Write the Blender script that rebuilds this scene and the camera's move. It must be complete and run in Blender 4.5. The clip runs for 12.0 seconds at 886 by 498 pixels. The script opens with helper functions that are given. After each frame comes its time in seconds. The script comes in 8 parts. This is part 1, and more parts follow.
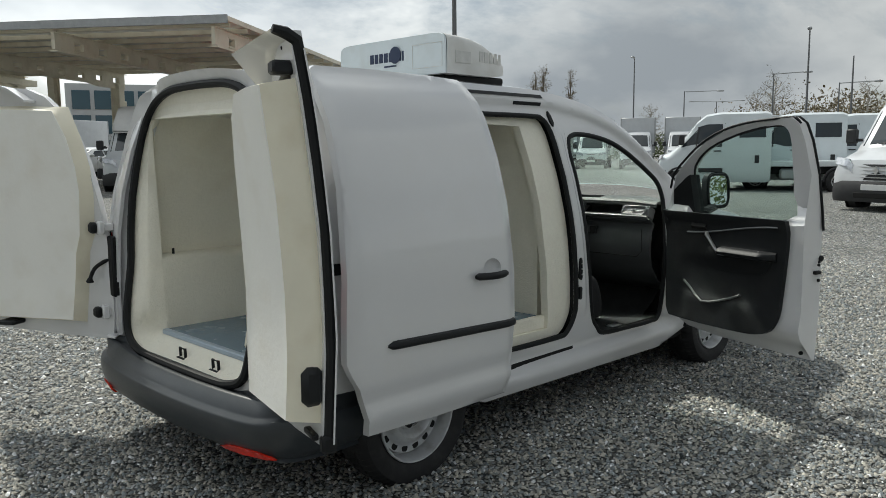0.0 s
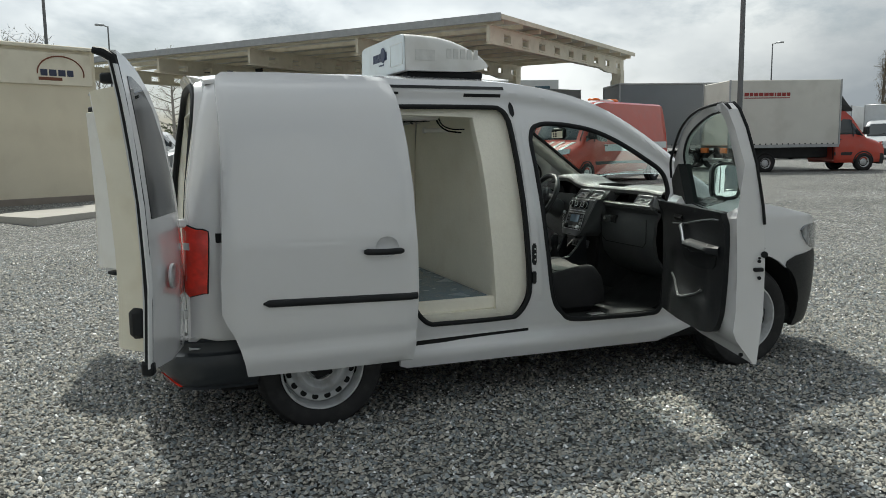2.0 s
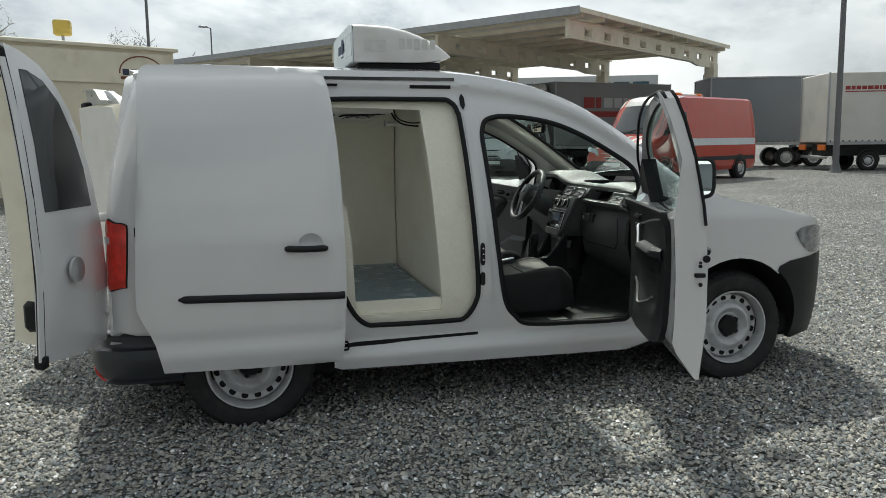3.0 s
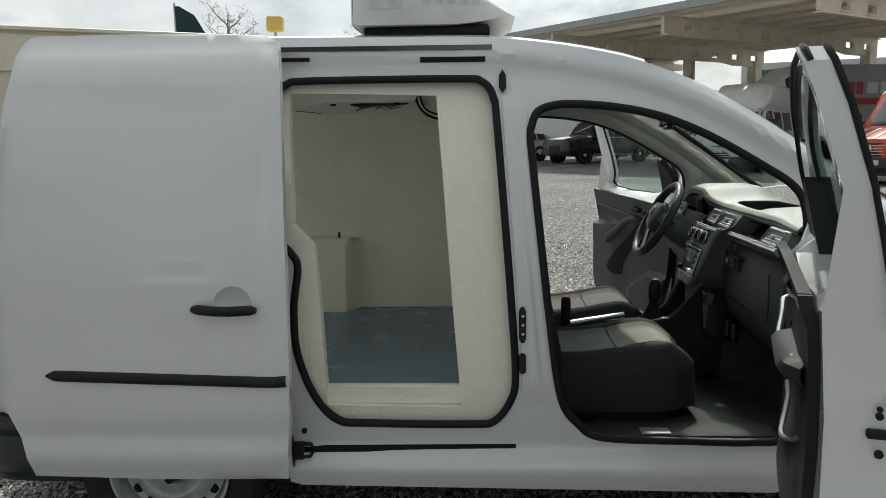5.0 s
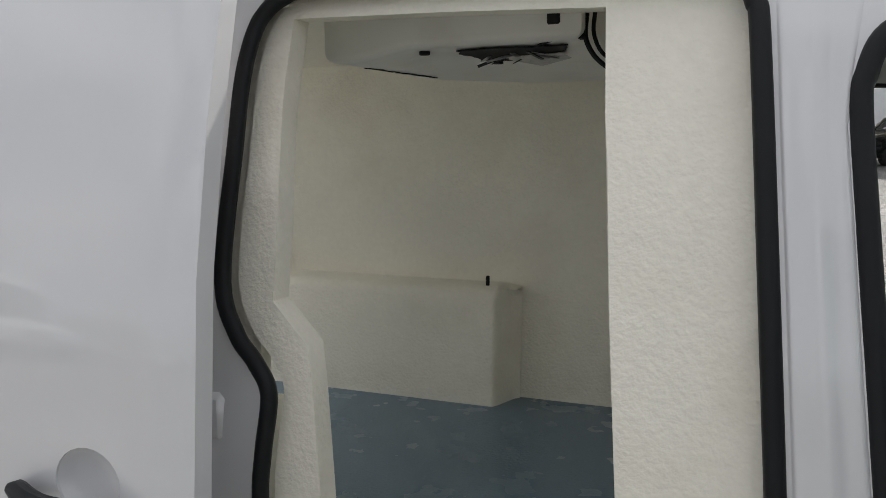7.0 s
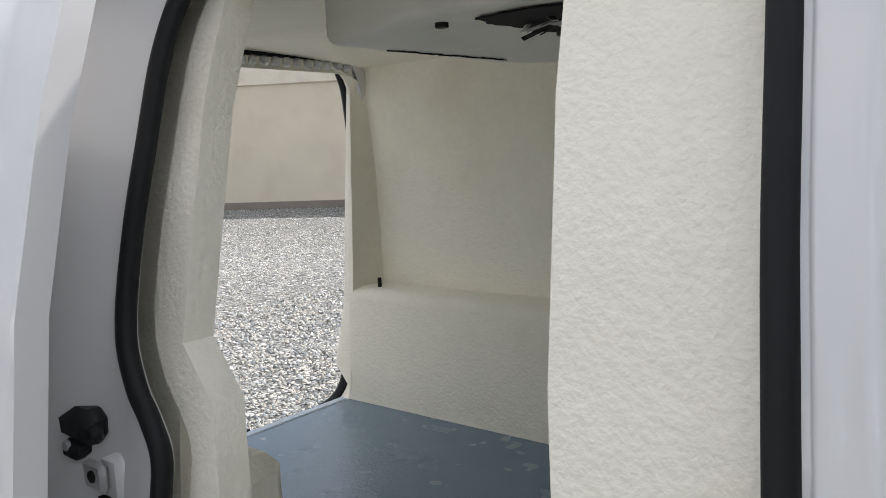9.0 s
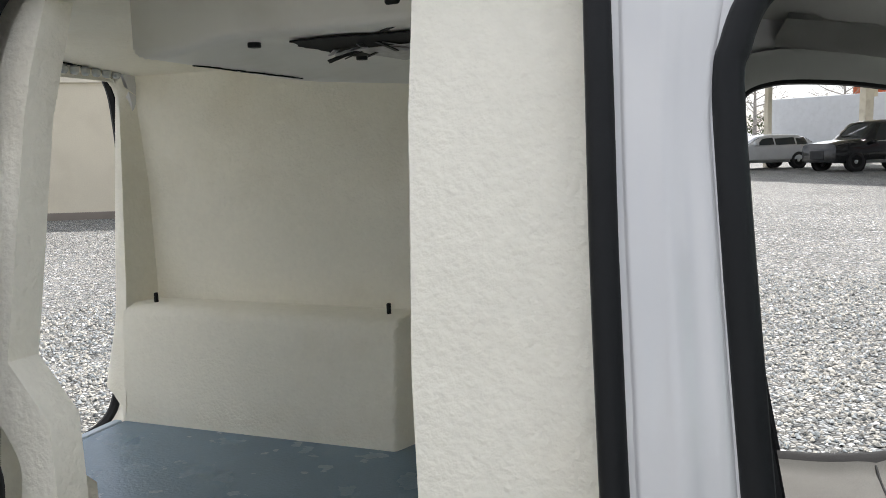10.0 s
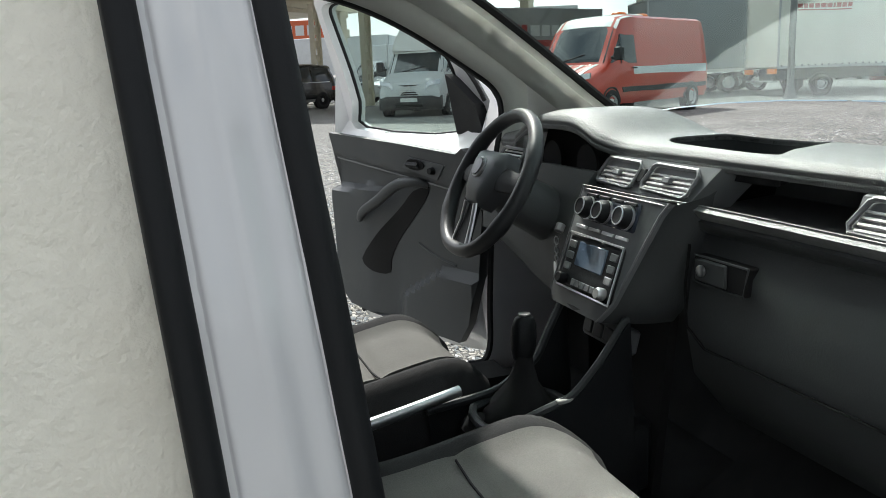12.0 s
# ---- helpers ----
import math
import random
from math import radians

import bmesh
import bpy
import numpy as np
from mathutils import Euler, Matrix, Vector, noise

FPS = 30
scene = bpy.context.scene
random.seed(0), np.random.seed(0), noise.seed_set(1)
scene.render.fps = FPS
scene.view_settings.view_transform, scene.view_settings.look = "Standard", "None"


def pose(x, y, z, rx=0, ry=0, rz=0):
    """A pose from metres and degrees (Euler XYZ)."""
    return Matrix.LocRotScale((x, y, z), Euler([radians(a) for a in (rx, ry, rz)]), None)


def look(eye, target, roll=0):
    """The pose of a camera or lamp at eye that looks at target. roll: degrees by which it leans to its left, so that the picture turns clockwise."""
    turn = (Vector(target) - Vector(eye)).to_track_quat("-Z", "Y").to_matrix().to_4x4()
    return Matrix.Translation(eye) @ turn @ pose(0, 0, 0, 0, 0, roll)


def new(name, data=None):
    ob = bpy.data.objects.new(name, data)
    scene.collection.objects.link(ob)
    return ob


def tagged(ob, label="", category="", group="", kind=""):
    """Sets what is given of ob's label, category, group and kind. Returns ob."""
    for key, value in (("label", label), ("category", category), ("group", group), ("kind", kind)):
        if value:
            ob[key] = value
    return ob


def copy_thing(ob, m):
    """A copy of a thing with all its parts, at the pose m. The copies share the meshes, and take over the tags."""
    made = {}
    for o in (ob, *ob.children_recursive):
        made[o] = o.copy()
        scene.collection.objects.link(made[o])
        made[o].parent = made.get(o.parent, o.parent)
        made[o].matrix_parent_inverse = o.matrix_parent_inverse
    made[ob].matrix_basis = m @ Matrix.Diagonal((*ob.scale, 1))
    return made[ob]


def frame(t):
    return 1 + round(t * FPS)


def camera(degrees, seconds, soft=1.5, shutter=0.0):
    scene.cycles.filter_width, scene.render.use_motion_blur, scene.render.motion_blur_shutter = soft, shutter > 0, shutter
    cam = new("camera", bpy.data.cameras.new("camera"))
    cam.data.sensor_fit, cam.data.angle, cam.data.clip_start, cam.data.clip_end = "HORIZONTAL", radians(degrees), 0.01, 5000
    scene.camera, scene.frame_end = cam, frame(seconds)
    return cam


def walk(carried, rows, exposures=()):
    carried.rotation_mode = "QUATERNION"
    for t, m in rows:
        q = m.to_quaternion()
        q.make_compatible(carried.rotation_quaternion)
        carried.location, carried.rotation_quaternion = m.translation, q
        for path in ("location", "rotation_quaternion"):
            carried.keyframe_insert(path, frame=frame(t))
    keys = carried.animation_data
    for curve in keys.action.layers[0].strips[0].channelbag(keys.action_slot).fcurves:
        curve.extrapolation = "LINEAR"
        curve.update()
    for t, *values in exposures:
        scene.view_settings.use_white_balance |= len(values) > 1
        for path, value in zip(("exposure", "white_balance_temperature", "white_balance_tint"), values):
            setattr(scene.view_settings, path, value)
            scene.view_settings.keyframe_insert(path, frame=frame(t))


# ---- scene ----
cam = camera(58.5, 12.0, soft=0.8)
PATH = [
    (0, (-2.304, -3.323, 1.44), (-0.911, -1.909, 1.192), -0.5),
    (0.5, (-1.961, -3.645, 1.429), (-0.722, -2.096, 1.177), -0.6),
    (1, (-1.662, -4.071, 1.425), (-0.576, -2.413, 1.162), -0.4),
    (1.5, (-1.293, -4.443, 1.393), (-0.411, -2.666, 1.138), -0.7),
    (2, (-0.883, -4.722, 1.41), (-0.162, -2.875, 1.149), -0.8),
    (2.5, (-0.473, -4.847, 1.403), (0.148, -2.964, 1.142), -0.8),
    (2.7, (-0.298, -4.843, 1.392), (0.274, -2.944, 1.129), -0.8),
    (4.3, (0.903, -4.073, 1.369), (0.952, -2.092, 1.101), -1.0),
    (4.5, (0.971, -3.893, 1.38), (0.975, -1.912, 1.106), -1.0),
    (5, (1.054, -3.403, 1.413), (0.949, -1.425, 1.136), -0.9),
    (5.5, (1.062, -2.929, 1.407), (0.861, -0.96, 1.122), -0.8),
    (6, (1.109, -2.467, 1.384), (0.789, -0.514, 1.095), -0.6),
    (6.5, (1.122, -2.075, 1.385), (0.593, -0.169, 1.09), -0.4),
    (7, (1.105, -1.79, 1.378), (0.364, 0.047, 1.103), -0.6),
    (8.8, (1.233, -1.312, 1.366), (-0.021, 0.223, 1.102), -2.5),
    (9, (1.259, -1.311, 1.356), (0.02, 0.239, 1.104), -2.4),
    (9.5, (1.262, -1.357, 1.356), (0.23, 0.337, 1.105), -2.2),
    (10, (1.215, -1.45, 1.367), (0.527, 0.412, 1.122), -1.5),
    (10.5, (1.192, -1.547, 1.353), (0.998, 0.432, 1.133), -0.6),
    (11, (1.17, -1.648, 1.297), (1.385, 0.328, 1.078), -1.0),
    (11.5, (1.145, -1.598, 1.275), (1.588, 0.339, 1.047), -1.4),
    (12, (1.123, -1.390, 1.27), (1.7765, 0.453, 0.85), -2.4),
]
walk(cam, [(t, look(eye, target, roll)) for t, eye, target, roll in PATH],
     [(0, -.42, 6450, 5), (2.5, -.41, 6450, 4), (4.3, -.28, 6500, 4), (5.5, -.29, 6650, 7), (6.5, .12, 6750, 12), (7.2, .25, 6500, 13), (8.8, .52, 6400, 14), (10, .60, 6400, 13), (10.7, .60, 6280, 9), (11.2, .50, 6180, 9), (12, .34, 6350, 9)])

# ---- light ----
SUN_EL, SUN_AZ = 51.0, 82.0   # degrees; azimuth of the sun, counted from +x towards +y
world = bpy.data.worlds.new("sky")
scene.world = world
world.use_nodes = True
wn, wl = world.node_tree.nodes, world.node_tree.links
wn.clear()
w_out = wn.new("ShaderNodeOutputWorld")
w_bg = wn.new("ShaderNodeBackground")
w_sky = wn.new("ShaderNodeTexSky")
w_sky.sky_type = "NISHITA"
w_sky.sun_disc = False
w_sky.sun_elevation = radians(SUN_EL)
w_sky.sun_rotation = radians(90 - SUN_AZ)
w_sky.altitude, w_sky.air_density, w_sky.dust_density = 300, 1.0, 2.0
w_co = wn.new("ShaderNodeTexCoord")
w_map = wn.new("ShaderNodeMapping")
w_map.inputs["Scale"].default_value = (1.0, 1.0, 2.0)
w_n1 = wn.new("ShaderNodeTexNoise")
w_n1.inputs["Scale"].default_value, w_n1.inputs["Detail"].default_value, w_n1.inputs["Roughness"].default_value = 2.3, 9, 0.62
w_n1.inputs["Distortion"].default_value = 0.35
w_n2 = wn.new("ShaderNodeTexNoise")
w_n2.inputs["Scale"].default_value, w_n2.inputs["Detail"].default_value = 3.4, 7
w_cov = wn.new("ShaderNodeMapRange")
w_cov.inputs[1].default_value, w_cov.inputs[2].default_value = 0.34, 0.50
w_shade = wn.new("ShaderNodeValToRGB")
w_shade.color_ramp.elements[0].position, w_shade.color_ramp.elements[0].color = 0.36, (6.3, 6.8, 7.5, 1)
w_shade.color_ramp.elements[1].position, w_shade.color_ramp.elements[1].color = 0.66, (13.5, 13.6, 13.7, 1)
w_mix = wn.new("ShaderNodeMix")
w_mix.data_type = "RGBA"
wl.new(w_co.outputs["Generated"], w_map.inputs[0])
wl.new(w_map.outputs[0], w_n1.inputs["Vector"])
wl.new(w_map.outputs[0], w_n2.inputs["Vector"])
wl.new(w_n1.outputs[0], w_cov.inputs[0])
wl.new(w_n2.outputs[0], w_shade.inputs[0])
wl.new(w_cov.outputs[0], w_mix.inputs[0])
wl.new(w_sky.outputs[0], w_mix.inputs[6])
w_dot = wn.new("ShaderNodeVectorMath")
w_dot.operation = "DOT_PRODUCT"
w_dot.inputs[1].default_value = (math.cos(radians(SUN_EL)) * math.cos(radians(SUN_AZ)), math.cos(radians(SUN_EL)) * math.sin(radians(SUN_AZ)), math.sin(radians(SUN_EL)))
w_near = wn.new("ShaderNodeMapRange")
w_near.inputs[1].default_value, w_near.inputs[2].default_value, w_near.inputs[3].default_value, w_near.inputs[4].default_value = 0.45, 0.95, 0.84, 2.1
w_near.interpolation_type = "SMOOTHSTEP"
w_lit = wn.new("ShaderNodeVectorMath")
w_lit.operation = "SCALE"
wl.new(w_co.outputs["Generated"], w_dot.inputs[0])
wl.new(w_dot.outputs["Value"], w_near.inputs[0])
wl.new(w_shade.outputs[0], w_lit.inputs[0])
wl.new(w_near.outputs[0], w_lit.inputs["Scale"])
wl.new(w_lit.outputs[0], w_mix.inputs[7])
wl.new(w_mix.outputs[2], w_bg.inputs[0])
w_bg.inputs[1].default_value = 0.079
wl.new(w_bg.outputs[0], w_out.inputs[0])

sun = new("sun", bpy.data.lights.new("sun", "SUN"))
sun.data.energy, sun.data.angle, sun.data.color = 4.3, radians(1.2), (1.0, 0.955, 0.88)
_d = Vector((math.cos(radians(SUN_EL)) * math.cos(radians(SUN_AZ)), math.cos(radians(SUN_EL)) * math.sin(radians(SUN_AZ)), math.sin(radians(SUN_EL))))
sun.matrix_world = look(_d * 60, (0, 0, 0))

# ---- materials ----
MATS = {}


def mat(name, color, rough=0.5, metal=0.0, var=0.0, var_scale=6.0, fine=0.0, fine_scale=120.0, bump=0.0, bump_scale=150.0, coat=0.0,
        dirt=None, dirt_amount=0.0, dirt_scale=3.0, transmission=0.0, ior=1.45, emit=0.0, rand=0.0, spec=0.5, rough_var=0.0, bump2=0.0, bump2_scale=20.0, island=False):
    """A principled surface with variation at two scales, dirt patches, grain and relief, all in metres."""
    if name in MATS:
        return MATS[name]
    m = bpy.data.materials.new(name)
    m.use_nodes = True
    n, l = m.node_tree.nodes, m.node_tree.links
    b = n["Principled BSDF"]
    b.inputs["Roughness"].default_value, b.inputs["Metallic"].default_value = rough, metal
    b.inputs["Coat Weight"].default_value, b.inputs["Coat Roughness"].default_value = coat, 0.04
    b.inputs["Transmission Weight"].default_value, b.inputs["IOR"].default_value = transmission, ior
    b.inputs["Specular IOR Level"].default_value = spec
    col = (*color, 1)
    b.inputs["Base Color"].default_value = col
    if emit:
        b.inputs["Emission Color"].default_value, b.inputs["Emission Strength"].default_value = col, emit
    co = n.new("ShaderNodeTexCoord")

    def noise_tex(scale, detail=5.0):
        t = n.new("ShaderNodeTexNoise")
        t.inputs["Scale"].default_value, t.inputs["Detail"].default_value = scale, detail
        l.new(co.outputs["Object"], t.inputs["Vector"])
        return t.outputs[0]

    cur = None

    def mixin(fac, a, c, blend="MIX"):
        x = n.new("ShaderNodeMix")
        x.data_type, x.blend_type = "RGBA", blend
        if a is None:
            x.inputs[6].default_value = col
        else:
            l.new(a, x.inputs[6])
        if isinstance(c, tuple):
            x.inputs[7].default_value = (*c, 1)
        else:
            l.new(c, x.inputs[7])
        if isinstance(fac, float):
            x.inputs[0].default_value = fac
        else:
            l.new(fac, x.inputs[0])
        return x.outputs[2]

    def ranged(src, lo, hi, a, c):
        r = n.new("ShaderNodeMapRange")
        r.inputs[1].default_value, r.inputs[2].default_value, r.inputs[3].default_value, r.inputs[4].default_value = lo, hi, a, c
        l.new(src, r.inputs[0])
        return r.outputs[0]

    def grey(src):
        g = n.new("ShaderNodeCombineColor")
        for i in range(3):
            l.new(src, g.inputs[i])
        return g.outputs[0]

    if var:
        cur = mixin(1.0, cur, grey(ranged(noise_tex(var_scale), 0.3, 0.7, 1 - var, 1 + var)), "MULTIPLY")
    if fine:
        cur = mixin(1.0, cur, grey(ranged(noise_tex(fine_scale, 3.0), 0.3, 0.7, 1 - fine, 1 + fine)), "MULTIPLY")
    if rand:
        if island:
            src = n.new("ShaderNodeNewGeometry").outputs["Random Per Island"]
        else:
            src = n.new("ShaderNodeObjectInfo").outputs["Random"]
        cur = mixin(1.0, cur, grey(ranged(src, 0, 1, 1 - rand, 1 + rand)), "MULTIPLY")
    if dirt:
        cur = mixin(ranged(noise_tex(dirt_scale, 8.0), 0.50, 0.72, 0.0, dirt_amount), cur, dirt)
    if cur is not None:
        l.new(cur, b.inputs["Base Color"])
    if rough_var:
        l.new(ranged(noise_tex(9.0), 0.3, 0.7, max(rough - rough_var, 0.02), rough + rough_var), b.inputs["Roughness"])
    if bump:
        bp = n.new("ShaderNodeBump")
        bp.inputs["Strength"].default_value, bp.inputs["Distance"].default_value = bump, 0.01
        l.new(noise_tex(bump_scale, 4.0), bp.inputs["Height"])
        if bump2:
            b2 = n.new("ShaderNodeBump")
            b2.inputs["Strength"].default_value, b2.inputs["Distance"].default_value = bump2, 0.02
            l.new(noise_tex(bump2_scale, 4.0), b2.inputs["Height"])
            l.new(bp.outputs[0], b2.inputs["Normal"])
            l.new(b2.outputs[0], b.inputs["Normal"])
        else:
            l.new(bp.outputs[0], b.inputs["Normal"])
    MATS[name] = m
    return m


WHITE = mat("white_paint", (0.69, 0.69, 0.695), 0.20, coat=1.0, var=0.02, var_scale=2.5, dirt=(0.55, 0.52, 0.46), dirt_amount=0.10, dirt_scale=5.0, bump=0.015, bump_scale=60)
JAMB = mat("white_jamb_paint", (0.75, 0.75, 0.755), 0.24, coat=0.8, var=0.03, var_scale=4, dirt=(0.5, 0.47, 0.40), dirt_amount=0.22, dirt_scale=9.0, bump=0.02, bump_scale=70)
LINER = mat("cream_grp_liner", (0.91, 0.875, 0.755), 0.50, var=0.03, var_scale=3, fine=0.02, fine_scale=60, dirt=(0.66, 0.58, 0.42), dirt_amount=0.22, dirt_scale=4.5, bump=0.33, bump_scale=120, bump2=0.11, bump2_scale=45)
DOORLINER = mat("smooth_cream_liner", (0.92, 0.905, 0.85), 0.45, var=0.02, var_scale=3, dirt=(0.66, 0.58, 0.42), dirt_amount=0.18, dirt_scale=5, bump=0.12, bump_scale=40)
BLUE = mat("blue_grey_floor_coating", (0.150, 0.225, 0.290), 0.24, var=0.07, var_scale=3, fine=0.05, fine_scale=150, dirt=(0.165, 0.238, 0.302), dirt_amount=0.10, dirt_scale=1.6, bump=0.16, bump_scale=110, rough_var=0.07)
BLACK = mat("black_rubber", (0.011, 0.012, 0.013), 0.55, spec=0.28, var=0.15, var_scale=8, bump=0.05, bump_scale=200)
PLASTIC = mat("black_grained_plastic", (0.014, 0.0155, 0.017), 0.46, spec=0.30, var=0.10, var_scale=5, dirt=(0.07, 0.066, 0.06), dirt_amount=0.18, dirt_scale=7, bump=0.12, bump_scale=420)
TRIM = mat("charcoal_interior_plastic", (0.014, 0.0155, 0.017), 0.52, spec=0.28, var=0.10, var_scale=5, dirt=(0.09, 0.09, 0.085), dirt_amount=0.15, dirt_scale=6, bump=0.14, bump_scale=380)
GREYTRIM = mat("grey_interior_plastic", (0.115, 0.118, 0.118), 0.55, var=0.06, var_scale=5, bump=0.10, bump_scale=380)
LOWDASH = mat("black_lower_dash_plastic", (0.060, 0.065, 0.066), 0.48, spec=0.40, var=0.10, var_scale=5, dirt=(0.05, 0.05, 0.048), dirt_amount=0.2, dirt_scale=6, bump=0.16, bump_scale=320)
DASHTRIM = mat("graphite_dashboard_plastic", (0.082, 0.087, 0.089), 0.48, var=0.08, var_scale=5, dirt=(0.11, 0.11, 0.105), dirt_amount=0.15, dirt_scale=6, bump=0.16, bump_scale=320)
MATTE = mat("black_floor_rubber", (0.026, 0.0275, 0.0275), 0.80, spec=.2, var=.2, var_scale=10)
HEADLINE = mat("grey_headlining", (0.50, 0.50, 0.475), 0.85, var=0.04, var_scale=6, bump=0.1, bump_scale=300)
CHROME = mat("satin_silver", (0.62, 0.63, 0.64), 0.28, metal=0.9, var=0.05)
TYRE = mat("tyre_rubber", (0.014, 0.014, 0.015), 0.7, var=0.2, var_scale=20, dirt=(0.09, 0.085, 0.08), dirt_amount=0.22, dirt_scale=14, bump=0.15, bump_scale=120)
RIM = mat("silver_painted_steel", (0.56, 0.57, 0.58), 0.36, metal=0.2, var=0.08, var_scale=14, dirt=(0.22, 0.20, 0.17), dirt_amount=0.45, dirt_scale=16, bump=0.03)
SILK0 = mat("dull_silver_edge", (.22, .225, .23), .4, metal=.3)
GLASS = mat("window_glass", (0.72, 0.86, 0.81), 0.0, transmission=1.0, ior=1.22)
DARKGLASS = mat("tinted_glass", (0.018, 0.022, 0.022), 0.03, coat=0.5)
REDLENS = mat("red_lens", (0.72, 0.030, 0.015), 0.10, coat=0.8, var=0.25, var_scale=22, bump=0.06, bump_scale=90)
CLEARLENS = mat("clear_lens", (0.62, 0.64, 0.66), 0.10, metal=0.5, coat=0.8, var=0.3, var_scale=20)
ORANGELENS = mat("orange_lens", (0.75, 0.20, 0.02), 0.2, coat=0.5)
MIRROR = mat("mirror_glass", (0.86, 0.9, 0.88), 0.01, metal=1.0)
SEATGREY = mat("grey_seat_cloth", (0.140, 0.138, 0.128), 0.9, var=0.06, var_scale=10, fine=0.12, fine_scale=420, bump=0.2, bump_scale=600)
SEATBLACK = mat("black_seat_cloth", (0.024, 0.024, 0.025), 0.92, var=0.1, var_scale=10, fine=0.2, fine_scale=420, bump=0.2, bump_scale=600)
UNIT = mat("white_unit_shell", (0.72, 0.72, 0.70), 0.45, var=0.05, var_scale=4, dirt=(0.45, 0.43, 0.38), dirt_amount=0.35, dirt_scale=6, bump=0.05, bump_scale=120)
EVAPW = mat("white_evaporator_cover", (0.84, 0.835, 0.80), 0.45, var=0.04, var_scale=4, dirt=(0.5, 0.46, 0.38), dirt_amount=0.25, dirt_scale=7, bump=0.05, bump_scale=120)
UNITBLUE = mat("pale_unit_back_panel", (0.66, 0.73, 0.76), 0.4, var=0.04, var_scale=5, dirt=(0.45, 0.45, 0.42), dirt_amount=0.25, dirt_scale=7)
# underseal black; also painted in for the shade inside slots, gaps and hollows
SHADE_BLACK = mat("matt_black_underseal_and_shade", (0.008, 0.008, 0.008), 0.9)


# ---- mesh helpers ----
class M:
    """Collects vertices and faces."""

    def __init__(self):
        self.v, self.f = [], []

    def add(self, v, f, m=None):
        o = len(self.v)
        self.v += [tuple(m @ Vector(p)) if m is not None else tuple(p) for p in v]
        self.f += [tuple(o + i for i in q) for q in f]
        return self


def part(name, me, material, parent=None, label="", smooth=True, angle=38):
    data = bpy.data.meshes.new(name)
    if isinstance(me, M):
        data.from_pydata(me.v, [], me.f)
    else:
        me.to_mesh(data)
        me.free()
    bm = bmesh.new()
    bm.from_mesh(data)
    bmesh.ops.recalc_face_normals(bm, faces=bm.faces)
    bm.to_mesh(data)
    bm.free()
    data.materials.append(material)
    if smooth:
        data.shade_smooth()
        data.set_sharp_from_angle(angle=radians(angle))
    ob = new(name, data)
    if parent is not None:
        ob.parent = parent
    if label:
        ob["label"] = label
    return ob


def thing(name, label, category, m=None, group="", kind=""):
    ob = new(name)
    ob.empty_display_size = 0.2
    if m is not None:
        ob.matrix_basis = m
    return tagged(ob, label, category, group, kind)


def li(tab, v):
    return float(np.interp(v, [p[0] for p in tab], [p[1] for p in tab]))


def sm(a, b, v):
    t = min(1.0, max(0.0, (v - a) / (b - a)))
    return t * t * (3 - 2 * t)


def cbox(me, x0, x1, y0, y1, z0, z1, c=0.004, m=None):
    """A box with chamfered edges."""
    if c <= 0:
        v = [(x, y, z) for x in (x0, x1) for y in (y0, y1) for z in (z0, z1)]
        return me.add(v, [(0, 1, 3, 2), (4, 6, 7, 5), (0, 4, 5, 1), (2, 3, 7, 6), (0, 2, 6, 4), (1, 5, 7, 3)], m)
    c = min(c, abs(x1 - x0) * 0.49, abs(y1 - y0) * 0.49, abs(z1 - z0) * 0.49)
    lo, hi = (x0, y0, z0), (x1, y1, z1)
    v, at = [], {}
    for s in [(a, b, d) for a in (0, 1) for b in (0, 1) for d in (0, 1)]:
        corner = [hi[i] if s[i] else lo[i] for i in range(3)]
        for ax in range(3):
            p = [corner[i] if i == ax else corner[i] + (-c if s[i] else c) for i in range(3)]
            at[s, ax] = len(v)
            v.append(p)
    f = []
    for ax in range(3):
        o = [i for i in range(3) if i != ax]
        for side in (0, 1):
            q = []
            for a, b in ((0, 0), (1, 0), (1, 1), (0, 1)):
                s = [0, 0, 0]
                s[ax], s[o[0]], s[o[1]] = side, a, b
                q.append(at[tuple(s), ax])
            f.append(q)
        for a in (0, 1):
            for b in (0, 1):
                s0, s1 = [0, 0, 0], [0, 0, 0]
                s0[o[0]] = s1[o[0]] = a
                s0[o[1]] = s1[o[1]] = b
                s1[ax] = 1
                s0, s1 = tuple(s0), tuple(s1)
                f.append((at[s0, o[0]], at[s1, o[0]], at[s1, o[1]], at[s0, o[1]]))
    for s in [(a, b, d) for a in (0, 1) for b in (0, 1) for d in (0, 1)]:
        f.append((at[s, 0], at[s, 1], at[s, 2]))
    return me.add(v, f, m)


def box(x0, x1, y0, y1, z0, z1, c=0.004, m=None):
    return cbox(M(), x0, x1, y0, y1, z0, z1, c, m)


def smooth_loop(pts, n=4, closed=True):
    """Catmull-Rom through the points."""
    p = [Vector(q) for q in pts]
    k, out = len(p), []
    for i in range(k if closed else k - 1):
        a, b, c, d = (p[(i + j) % k] if closed else p[min(max(i + j, 0), k - 1)] for j in (-1, 0, 1, 2))
        for s in range(n):
            t = s / n
            out.append(0.5 * (2 * b + (c - a) * t + (2 * a - 5 * b + 4 * c - d) * t * t + (3 * b - a - 3 * c + d) * t ** 3))
    if not closed:
        out.append(p[-1])
    return out


